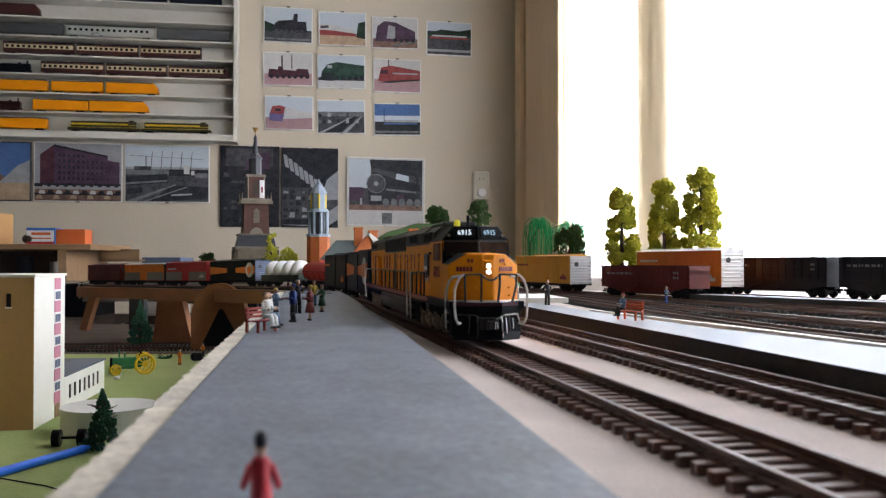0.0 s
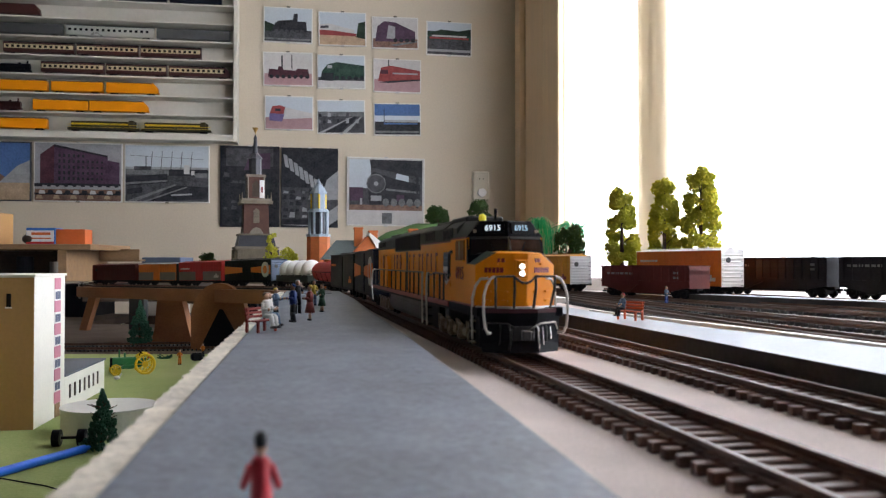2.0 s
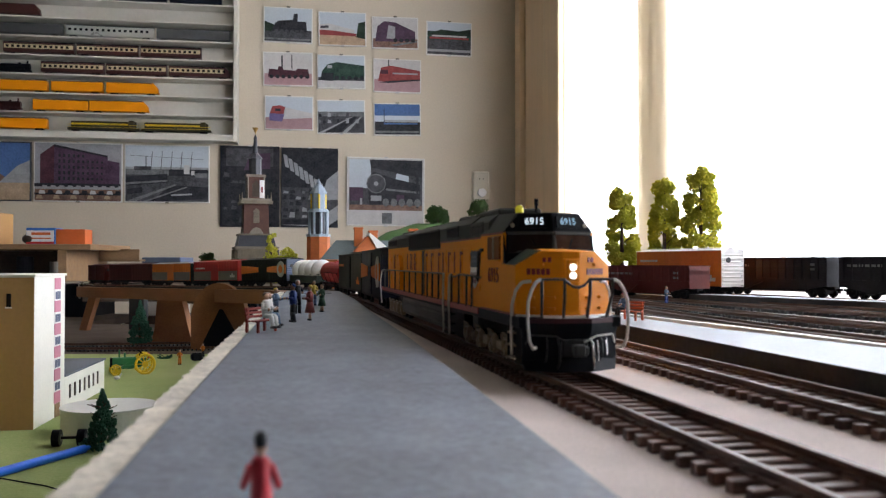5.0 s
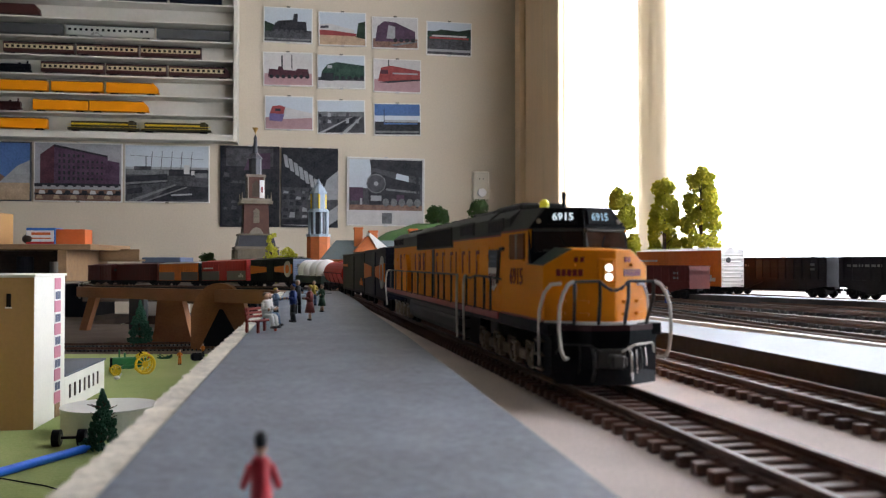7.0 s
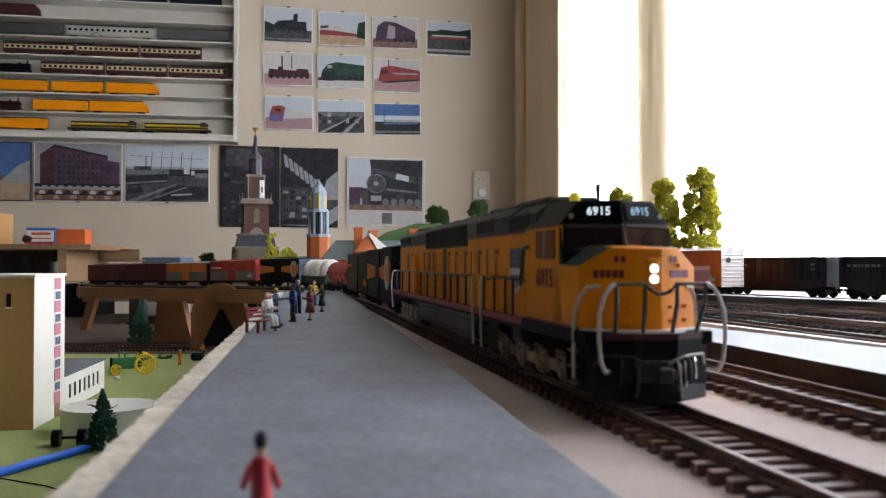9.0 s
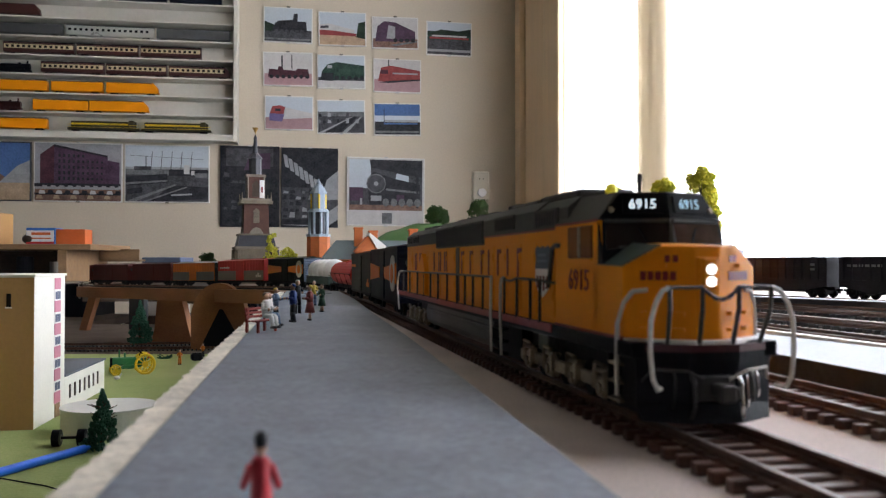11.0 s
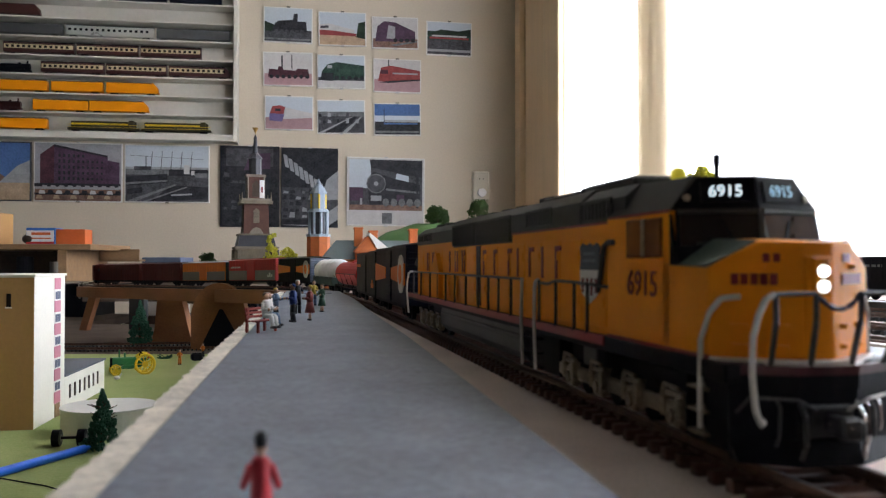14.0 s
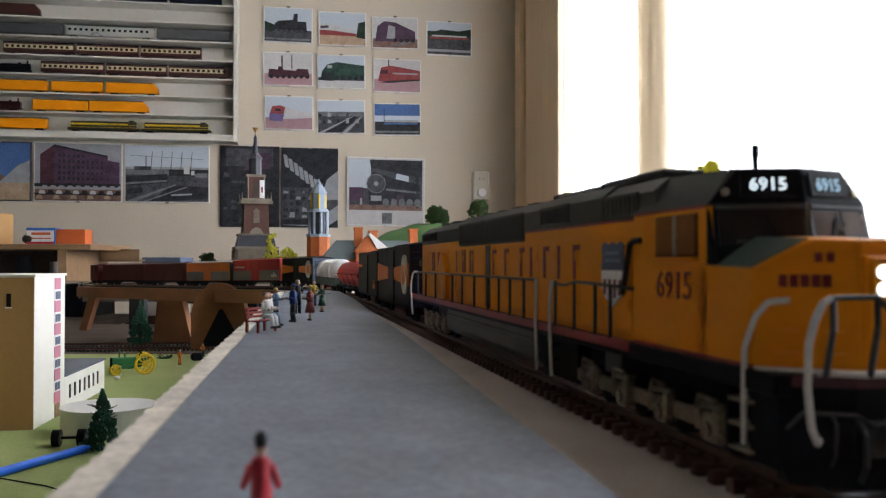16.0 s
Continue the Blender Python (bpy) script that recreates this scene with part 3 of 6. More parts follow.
    for s in (-1, 1):
        # dark green cut corner before the windshield
        b = bmesh.new()
        hull(b, [(-38, s * (cw + .12), 36.9), (-20.9, s * (cw + .12), 36.5), (-15.6, s * 9.4, 41.5), (-33, s * 9.4, 42.3), (-38, s * (cw - .6), 36.9), (-20.9, s * (cw - .6), 36.3), (-16.0, s * 9.0, 40.9)])
        part("anti_glare_panel", b, GREEN_DK, L, "dark green anti-glare panel")
        # slanting face: bars of lettering
        d = Vector((9.4, -13.8 * s, 0)).normalized()
        nrm = Vector((13.8, 9.4 * s, 0)).normalized()
        fr = Matrix(((d.x, 0, nrm.x, -20 * K), (d.y, 0, nrm.y, s * cw * K), (0, 1, 0, 0), (0, 0, 0, 1)))
        b = bmesh.new()
        for k in range(5 if s < 0 else 7):
            u = 4.0 + k * (1.7 if s < 0 else 1.35)
            prism(b, [(u, 33.2), (u + (1.35 if s < 0 else 1.0), 33.2), (u + (1.35 if s < 0 else 1.0), 35.3), (u, 35.3)], -0.1, 0.2, m=fr)
        part("lettering", b, LETTER, L, "small red bars of lettering")
        b = bmesh.new()
        for u in (9.6, 11.4):
            prism(b, [(u, 37.4), (u + 1.2, 37.4), (u + 1.2, 39), (u, 39)], -0.1, 0.2, m=fr)
        part("lettering", b, LETTER, L, "small red bars of lettering")
        for u, z in ((12.6, 21.5), (12.6, 25.2), (5.5, 21.5), (5.5, 25.2), (8.6, 36.2)):
            b = bmesh.new()
            prism(b, [(u - 1.5, z), (u + 1.5, z), (u + 1.5, z + .8), (u - 1.5, z + .8)], -.1, 1.2, m=fr)
            part("foot_step", b, ORANGE, L)
    b = bmesh.new()
    box(b, -12, -10.5, -2.9, 2.9, 20, 38.6, bev=0.3)
    door = part("nose_door", b, ORANGE, L)
    b = bmesh.new()
    box(b, -10.7, -10.25, -2.3, 2.3, 21, 31, bev=0.15)
    part("door_panel", b, ORANGE, door)
    b = bmesh.new()
    box(b, -12, -9.6, -1.9, 1.9, 31.4, 38.4, bev=0.5)
    part("lamp_housing", b, ORANGE, door)
    for z in (33.0, 35.75):
        b = bmesh.new()
        cyl(b, (-10.2, 0, z), (-9.3, 0, z), 1.35, n=14)
        h = part("headlight", b, CHROME, L)
        b = bmesh.new()
        cyl(b, (-9.35, 0, z), (-9.0, 0, z), 1.08, n=14)
        part("lens", b, LAMP, h, "lit white headlight lens")
    # front deck, pilot and steps
    b = bmesh.new()
    prism(b, [(-22, cw), (-18, cw), (-7.6, 5), (-7.6, -5), (-18, -cw), (-22, -cw), (-34, -cw), (-34, cw)], 18.9, 19.7)
    part("deck_edge", b, WHITEP, L, "white edged front deck")
    b = bmesh.new()
    prism(b, [(-22, cw), (-13, cw), (-8, 6), (-8, -6), (-13, -cw), (-22, -cw)], 14.6, 17.2)
    prism(b, [(-22, cw - .3), (-13.3, cw - .3), (-8.5, 6), (-8.5, -6), (-13.3, -cw + .3), (-22, -cw + .3)], 3.4, 14.7)
    hull(b, [(-14, -cw, 6), (-14, cw, 6), (-8.4, -6, 6), (-8.4, 6, 6), (-11.6, -15.6, 1.6), (-11.6, 15.6, 1.6), (-6.4, -6, 1.4), (-6.4, 6, 1.4), (-16, -15, 1.6), (-16, 15, 1.6)])
    part("pilot", b, BLACKP, L)
    b = bmesh.new()
    prism(b, [(-22, cw + .1), (-12.9, cw + .1), (-7.9, 6), (-7.9, -6), (-12.9, -cw - .1), (-22, -cw - .1)], 17.2, 18.9)
    part("pilot_stripe", b, PILOTRED, L, "dark red pilot stripe")
    for y in (-1, 1):
        for k in range(3):
            b = bmesh.new()
            box(b, -27.5, -20.4, y * 13.6, y * 17.6, 4.4 + k * 4.3, 5.1 + k * 4.3, bev=0.15)
            part("step", b, SILVER, L)
        b = bmesh.new()
        box(b, -28.4, -27.6, y * 13.4, y * 17.4, 3.8, 17)
        part("step_plate", b, BLACKP, L)
    b = bmesh.new()
    box(b, -12, -3.2, -1.3, 1.3, 7.6, 10.4, bev=0.4)
    box(b, -3.6, -.6, -2.4, 1.4, 6.8, 10.8, bev=0.5)
    box(b, -8.6, -7.2, -4.5, 4.5, 6.2, 12, bev=0.4)
    box(b, -4.4, -1.2, 1.2, 2.6, 7.4, 10.2, bev=0.4)
    part("coupler", b, WIRE_DK, L, "dark steel coupler")
    for y in (-1, 1):
        b = bmesh.new()
        tube(b, [(-8.4, y * 5.6, 12.4), (-6.4, y * 5.7, 10), (-6.0, y * 5.8, 5.4), (-7, y * 6.2, 2.6)], 0.5)
        part("air_hose", b, CHROME if y > 0 else WIRE_DK, L, "bright air hose" if y > 0 else "dark air hose")
        for k, u in enumerate((8.2, 10.0, 11.8) if y > 0 else (9.0,)):
            b = bmesh.new()
            x = -9.2 - (u - 6) * .46
            tube(b, [(x, y * u, 13), (x + 1.6, y * u, 11.4), (x + 1.7, y * (u + .3), 6.5 + k), (x + .9, y * (u + .5), 4.6 + k)], 0.32)
            part("brake_hose", b, CHROME if k != 1 and y > 0 else WIRE_DK, L)
        b = bmesh.new()
        tube(b, [(-7.2, 3 * y, 11), (-6.6, 7 * y, 13.2), (-10.2, 14 * y, 13.4), (-12.4, 15.6 * y, 10.4)], 0.32)
        part("uncoupling_bar", b, WIRE if y > 0 else WIRE_DK, L)
        b = bmesh.new()
        tube(b, [(-6.5, 13.8 * y, 9.6), (-4.6, 15.4 * y, 9.6), (-4.3, 16.6 * y, 12), (-4.3, 17.2 * y, 18), (-4.3, 17.0 * y, 24.6), (-4.5, 15.8 * y, 28.4), (-4.8, 14.2 * y, 31), (-5.2, 12.4 * y, 31.8)], 0.58, n=8)
        part("grab_rail", b, WIRE, L, "white curved grab rail")
        b = bmesh.new()
        tube(b, [(-22, 17.6 * y, 6), (-21.6, 17.8 * y, 14), (-21.4, 17.7 * y, 22.8), (-20, 16.6 * y, 28), (-18.6, 15 * y, 30.6), (-16.6, 12.2 * y, 31)], 0.55, n=8)
        part("grab_rail", b, WIRE, L, "white curved grab rail")
        b = bmesh.new()
        tube(b, [(-5.2, 12.4 * y, 31.8), (-5.0, 4.4 * y, 31.9)], 0.45)
        rail = part("front_rail", b, WIRE_DK, L)
        for u in (4.4, 12.2):
            b = bmesh.new()
            tube(b, [(-5.1, u * y, 31.8), (-5.2, u * y * .99, 27), (-8.4 if u > 9 else -7.4, u * y * .92, 19.2)], 0.55)
            part("post", b, WIRE_DK, rail)
    b = bmesh.new()
    arc = [(-5.0, 4.4 - 8.8 * k / 10, 31.9 - 2.7 * (1 - ((k - 5) / 5) ** 2)) for k in range(11)]
    for k in range(10):
        a, c = Vector(arc[k]), Vector(arc[k + 1])
        m = (a + c) / 2
        q = (c - a) * .62
        cyl(b, m - q, m + q, .34 if k % 2 else .5, n=6)
    part("chain", b, WIRE_DK, L, "sagging chain")
    # walkway rails
    for y in (-1, 1):
        w = y * rw
        for xs in ((-366, -340, -312, -290, -270, -249, -226, -203, -187, -172, -155, -142), (-123, -107, -91.5, -81.5)):
            b = bmesh.new()
            if xs[0] < -200:
                tube(b, [(xs[0], w, 32), (xs[-1], w, 32)], 0.42)
            else:
                tube(b, [(-123, w, 31.2), (-115, w, 31.0), (-107, w, 32.1), (-91.5, w, 32), (-78, w * .97, 31.6), (-72, hw * y, 31.2)], 0.42)
            rail = part("walkway_rail", b, WIRE_DK, L)
            for x in xs[:-1] if xs[0] < -200 else xs:
                b = bmesh.new()
                tube(b, [(x, w, 32), (x, w * 1.005, 19)], 0.48)
                part("post", b, WIRE_DK, rail)
        for x, q in ((-140, -1), (-126, 1)):
            b = bmesh.new()
            tube(b, [(x + 2 * q, w, 32), (x + .6 * q, w * 1.02, 31.4), (x, w * 1.03, 29.5), (x, w * 1.04, 19), (x + .8, w * 1.03, 4.6)], 0.55, n=8)
            part("ladder_rail", b, WIRE, L, "white ladder rail")
        for k in range(3):
            b = bmesh.new()
            box(b, -139, -127, w * .86, w * 1.02, 4.5 + 4.4 * k, 5.2 + 4.4 * k)
            part("step", b, BLACKP, L)
        b = bmesh.new()
        tube(b, [(-388, w * .98, 7), (-388.5, w * 1.04, 20), (-388, w * 1.03, 26), (-384, w * 1.01, 31), (-378, w, 32), (-366, w, 32)], 0.55, n=8)
        part("grab_rail", b, WIRE, L, "white curved grab rail")
    # tall side lettering as plain red strokes, the number, the striped shield
    for y in (-1, 1):
        for k, x in enumerate((-332, -316, -271, -258, -243)):
            b = bmesh.new()
            box(b, x, x + 2.4, y * (hw + .2), y * (hw + .42), 33.0, 42.6)
            if k != 2:
                box(b, x + 4.6, x + 6.6, y * (hw + .2), y * (hw + .42), 33.0, 42.6)
            part("lettering", b, LETTER, L, "tall red strokes of lettering")
        for k, x in enumerate((-202, -185, -165, -153, -139, -125.4, -112)):
            b = bmesh.new()
            box(b, x - 1.3, x + .7, y * (hw + .2), y * (hw + .42), 32.6, 42.2)
            if k not in (3, 5):
                box(b, x + .6, x + 4.2, y * (hw + .2), y * (hw + .42), 40.7, 42.2)
            part("lettering", b, LETTER, L, "tall red strokes of lettering")
        m = Matrix.Translation((-50 * K, y * (cw + .12) * K, 32.4 * K)) @ Euler((radians(90), 0, radians(180) if y > 0 else 0)).to_matrix().to_4x4()
        b = bmesh.new()
        text_bm(b, "6915", 8.0, m @ Matrix.Diagonal((1.02, 1, 1, 1)))
        part("number", b, LETTER, L, "red road number")
        b = bmesh.new()
        shield = [(-7.2, 41.4), (-5, 42.4), (-2.4, 41.6), (0, 42.4), (2.4, 41.6), (5, 42.4), (7.2, 41.4), (6.6, 38.4), (7.2, 35.4), (-7.2, 35.4), (-6.6, 38.4)]
        fr = Matrix.Translation((-84.5 * K, y * (hw + .3) * K, 0)) @ XZ
        prism(b, shield, -0.2, 0.2, m=fr)
        so = part("shield", b, SHIELDBLUE, L, "blue, white and red striped shield")
        b = bmesh.new()
        for z, u in ((39.2, 4), (37.4, 4.6)):
            prism(b, [(-u, z), (u, z), (u, z + .8), (-u, z + .8)], -.32, .32, m=fr)
        part("print", b, CAR_GREYB2, so, "pale blue bars of lettering")
        b = bmesh.new()
        prism(b, [(-7.2, 35.4), (7.2, 35.4), (7, 31.4), (5.2, 29), (0, 26.6), (-5.2, 29), (-7, 31.4)], -.2, .2, m=fr)
        part("shield_field", b, WHITEP, so)
        for k in range(4):
            b = bmesh.new()
            x = -5.6 + 3.2 * k
            prism(b, [(x, 29.4 - .7 * (k in (1, 2))), (x + 1.6, 29.4 - .7 * (k in (1, 2))), (x + 1.6, 33.2), (x, 33.2)], -.3, .3, m=fr)
            part("stripe", b, LETTER, so)
        b = bmesh.new()
        tube(b, [(-78, y * (hw + .5), 30), (-74, y * (hw + 1.2), 37), (-71.6, y * (cw + .4), 41.4), (-69, y * (cw + .4), 42.2), (-65.5, y * (cw + .4), 42.2)], 0.7)
        part("pipe", b, GREY2, L)
        b = bmesh.new()
        box(b, -58.4, -39.6, y * (cw - .3), y * (cw + .3), 38.4, 47.0, bev=.3)
        wf = part("side_window", b, SASH, L, "brown framed cab side window")
        for x0, x1 in ((-57.8, -49.8), (-47.6, -40.2)):
            b = bmesh.new()
            box(b, x0, x1, y * (cw + .1), y * (cw + .45), 38.9, 46.5)
            part("pane", b, BROWNGLASS, wf)
        b = bmesh.new()
        box(b, -49.5, -47.9, y * (cw + .1), y * (cw + .7), 38.6, 46.8, bev=.2)
        part("window_post", b, SILVER, wf)
        b = bmesh.new()
        box(b, -58.6, -39.4, y * (cw + .1), y * (cw + 1.0), 37.8, 38.4, bev=.15)
        part("arm_rest", b, ORANGE, wf)
    b = bmesh.new()
    hull(b, [(x, y * w, z) for x in (-296, -150) for y in (-1, 1) for w, z in ((14.6, 15), (15.6, 11), (15.2, 7), (12.5, 4), (8, 2.6))])
    part("fuel_tank", b, TANKGREY, L, "grey fuel tank")
    for y in (-1, 1):
        b = bmesh.new()
        tube(b, [(-292, y * 15.4, 12.6), (-152, y * 15.4, 12.6)], 0.5)
        part("tank_pipe", b, TANKGREY, L)
    bogie(L, -72, 43, 4, SILVER)
    bogie(L, -330, 34, 4, SILVER)
    for y in (-1, 1):
        b = bmesh.new()
        box(b, -92, -82, y * 12.5, y * 15.2, 10, 15.4, bev=.4)
        part("bracket", b, TANKGREY, L)
    b = bmesh.new()
    cyl(b, (-56, -5, 55), (-56, -5, 57.4), 1.7, n=12)
    ball(b, (-56, -5, 57.6), 1.8, n=10)
    part("beacon", b, material("beacon_yellow", (0.8, 0.7, 0.05), 0.25, emit=0.25, bump=0), L, "yellow roof beacon")
    b = bmesh.new()
    cyl(b, (-44, -2, 55), (-44, -2, 60.8), 0.55, n=8)
    cyl(b, (-44, -2, 58.4), (-44, -2, 60.9), 0.75, n=8)
    part("antenna", b, BLACKP, L)
    return L


def freight_car(name, label, L, mats, h=46.0, sill=9.5, w=15.5, ends=None, roof=None, ribs=True, stripe=None, patch=None, door=True, lower=None):
    """A box car: body with ribbed ends, roof walk, door and trucks."""
    body, endm, roofm = mats, ends or mats, roof or mats
    c = thing(name, label, "freight car")
    b = bmesh.new()
    box(b, -L / 2, L / 2, -w, w, sill, h - 2.5, bev=.3)
    part("body", b, body, c)
    b = bmesh.new()
    prof = [(w + .5, h - 2.6), (w + .5, h - 1.8), (0, h), (-w - .5, h - 1.8), (-w - .5, h - 2.6)]
    yz = Matrix(((0, 0, 1, 0), (1, 0, 0, 0), (0, 1, 0, 0), (0, 0, 0, 1)))
    prism(b, prof, -L / 2 - .5, L / 2 + .5, m=yz)
    box(b, -L / 2 - 2, L / 2 + 2, -2.6, 2.6, h + .3, h + .9)
    part("roof", b, roofm, c)
    for s in (-1, 1):
        b = bmesh.new()
        box(b, s * L / 2, s * (L / 2 + .5), -w + .3, w - .3, sill, h - 2.6)
        end = part("end", b, endm, c)
        for k in range(9):
            z = sill + 2 + k * (h - sill - 6) / 9
            b = bmesh.new()
            box(b, s * L / 2, s * (L / 2 + 1.3), -w + 1.2, w - 1.2, z, z + 1.9, bev=.5)
            part("rib", b, endm, end)
        b = bmesh.new()
        for k in range(6):
            z = sill + 1 + k * 5.4
            box(b, s * (L / 2 + .4), s * (L / 2 + 1.6), w - 4.6, w - .6, z, z + .5)
        part("ladder", b, WIRE_DK, c)
        b = bmesh.new()
        cyl(b, (s * (L / 2 + 1.5), -7, h - 13), (s * (L / 2 + 2.2), -7, h - 13), 3, n=14)
        part("brake_wheel", b, WIRE_DK, c)
        b = bmesh.new()
        box(b, s * L / 2, s * (L / 2 + 6.5), -1.4, 1.4, 7.5, 10, bev=.3)
        part("coupler", b, BLACKP, c)
    b = bmesh.new()
    box(b, -L / 2 + 3, L / 2 - 3, -5, 5, 6.5, sill + .2)
    box(b, -L / 2, L / 2, -w - .3, -w + 1, sill - 1.6, sill + .6)
    box(b, -L / 2, L / 2, w - 1, w + .3, sill - 1.6, sill + .6)
    part("underframe", b, BLACKP, c)
    for s in (-1, 1):
        bogie(c, s * (L / 2 - 22), 12, 2, BLACKP, 11.5)
        if door:
            b = bmesh.new()
            box(b, -13, 13, s * (w - .2), s * (w + .9), sill + .6, h - 4, bev=.3)
            for k in range(4):
                box(b, -12.4, 12.4, s * (w + .7), s * (w + 1.3), sill + 4 + 7 * k, sill + 5 + 7 * k)
            part("door", b, body, c)
        if ribs:
            for k in range(int(L / 10)):
                x = -L / 2 + 5 + k * 10
                if not (door and abs(x) < 15):
                    b = bmesh.new()
                    box(b, x - .5, x + .5, s * (w - .1), s * (w + .45), sill + .5, h - 3.5)
                    part("side_rib", b, body, c)
        if lower:
            for x0, x1 in ((-L / 2 + 1.5, -14.5), (14.5, L / 2 - 1.5)):
                b = bmesh.new()
                box(b, x0, x1, s * (w + .2), s * (w + .62), sill + 1, (sill + h) / 2 - 1)
                part("lower_panel", b, lower, c, "grey lower panel")
        if stripe:
            b = bmesh.new()
            z = (sill + h) / 2
            prism(b, [(-L / 2 + 2, z - 7), (-16, z - 4), (-16, z + 4), (-L / 2 + 2, z + 7)], -.1, .7, m=Matrix.Translation((0, s * (w + .35) * K, 0)) @ XZ)
            part("stripe", b, stripe, c, "orange painted band")
            b = bmesh.new()
            prism(b, [(L / 2 - 2, z - 7), (16, z - 4), (16, z + 4), (L / 2 - 2, z + 7)], -.1, .7, m=Matrix.Translation((0, s * (w + .35) * K, 0)) @ XZ)
            part("stripe", b, stripe, c, "orange painted band")
            b = bmesh.new()
            cyl(b, (-s * L * .39, s * (w + .3), z), (-s * L * .39, s * (w + 1.3), z), 12.5, n=24)
            emblem = part("emblem", b, LETTERW, c, "pale round emblem")
            b = bmesh.new()
            cyl(b, (-s * L * .39, s * (w + 1.2), z), (-s * L * .39, s * (w + 1.6), z), 6.5, n=20)
            part("emblem_middle", b, stripe, emblem, "orange middle")
        if patch:
            b = bmesh.new()
            for k in range(6):
                box(b, -L / 2 + 9 + 6 * k, -L / 2 + 13.5 + 6 * k, s * (w + .3), s * (w + .75), h - 15, h - 12.4)
            for k in range(3):
                box(b, L / 2 - 26 + 6 * k, L / 2 - 21 + 6 * k, s * (w + .3), s * (w + .75), sill + 6, sill + 10 + 3 * (k % 2))
            part("lettering", b, patch, c, "small bars of lettering")
    return c


def hopper_car(name, label, L, mat, h=44.0, sill=13.0, w=15.5, load=None):
    c = thing(name, label, "freight car")
    b = bmesh.new()
    side = [(-L / 2, h), (L / 2, h), (L / 2, 13), (L / 2 - 14, 11), (L / 2 - 34, 7), (L / 2 - 44, 7), (8, sill + 3), (-8, sill + 3), (-L / 2 + 44, 7), (-L / 2 + 34, 7), (-L / 2 + 14, 11), (-L / 2, 13)]
    prism(b, side, -w, -w + 1.2, m=XZ)
    prism(b, side, w - 1.2, w, m=XZ)
    for s in (-1, 1):
        box(b, s * (L / 2 - 1.2), s * L / 2, -w, w, 12, h)
    box(b, -L / 2, L / 2, -w + 1, w - 1, h - 9, h - 5)
    box(b, -L / 2 + 30, L / 2 - 30, -w + 2, w - 2, 6, h - 9)
    hull(b, [(-L / 2 + 1, -w + 2, sill + 8), (-L / 2 + 1, w - 2, sill + 8), (L / 2 - 1, -w + 2, sill + 8), (L / 2 - 1, w - 2, sill + 8), (-L / 2 + 31, -w + 2, 7), (-L / 2 + 31, w - 2, 7), (L / 2 - 31, -w + 2, 7), (L / 2 - 31, w - 2, 7)])
    part("body", b, mat, c)
    for s in (-1, 1):
        b = bmesh.new()
        for k in range(int(L / 11)):
            x = -L / 2 + 4 + k * 11
            box(b, x, x + 1.4, s * (w - .1), s * (w + .9), sill + 6, h)
        box(b, -L / 2, L / 2, s * (w - .3), s * (w + 1.1), h - 1.6, h + .2)
        box(b, -L / 2, L / 2, s * (w - .3), s * (w + 1.1), sill + 5, sill + 6.6)
        part("side_ribs", b, mat, c)
        b = bmesh.new()
        for k in range(6):
            box(b, -L / 2 + 10 + 7 * k, -L / 2 + 15 + 7 * k, s * (w + .3), s * (w + .6), h - 10, h - 7.6)
        for k in range(2):
            box(b, L / 2 - 22, L / 2 - 15, s * (w + .3), s * (w + .6), h - 9 - 5 * k, h - 6.5 - 5 * k)
        part("lettering", b, material("faded_letters", (0.22, 0.22, 0.22), 0.6, bump=0), c, "faded bars of lettering")
        bogie(c, s * (L / 2 - 18), 12, 2, BLACKP, 11.5)
        b = bmesh.new()
        box(b, s * (L / 2 - 4), s * (L / 2 + 6.5), -1.4, 1.4, 7.5, 10, bev=.3)
        box(b, s * (L / 2 - 30), s * (L / 2), -4, 4, 8, 12)
        part("coupler", b, BLACKP, c)
    return c


def tank_car(name, label, L, mat, domes, r=13.5, base=None):
    c = thing(name, label, "tank car")
    b = bmesh.new()
    z = 11 + r
    cyl(b, (-L / 2 + 8, 0, z), (L / 2 - 8, 0, z), r, n=22)
    for s in (-1, 1):
        cyl(b, (s * (L / 2 - 8), 0, z), (s * (L / 2 - 3), 0, z), r, r * .55, n=22)
    part("tank", b, mat, c, smooth=False)
    for k in range(domes):
        b = bmesh.new()
        x = 0 if domes == 1 else -L / 2 + 28 + k * (L - 56) / (domes - 1)
        rr = 8 if domes == 1 else 16.5
        ball(b, (x, 0, z + r * (.55 if domes == 1 else .5)), rr, sx=1 if domes == 1 else .62, n=16)
        part("dome", b, mat, c, smooth=True)
    b = bmesh.new()
    box(b, -L / 2, L / 2, -9, 9, 8, 11.5, bev=.3)
    if domes > 1:
        box(b, -L / 2 + 4, L / 2 - 4, -14.5, 14.5, 8.5, 19, bev=.4)
    for s in (-1, 1):
        tube(b, [(-L / 2 + 6, s * (r + .6), z), (L / 2 - 6, s * (r + .6), z)], .4)
        for k in range(5):
            x = -L / 2 + 10 + k * (L - 20) / 4
            tube(b, [(x, s * (r + .6), z), (x, s * 9, 10)], .35)
        box(b, s * (L / 2 - 4), s * (L / 2 + 6.5), -1.4, 1.4, 7.5, 10, bev=.3)
    part("underframe", b, base or BLACKP, c)
    for s in (-1, 1):
        bogie(c, s * (L / 2 - 20), 12, 2, BLACKP, 11.5)
    return c


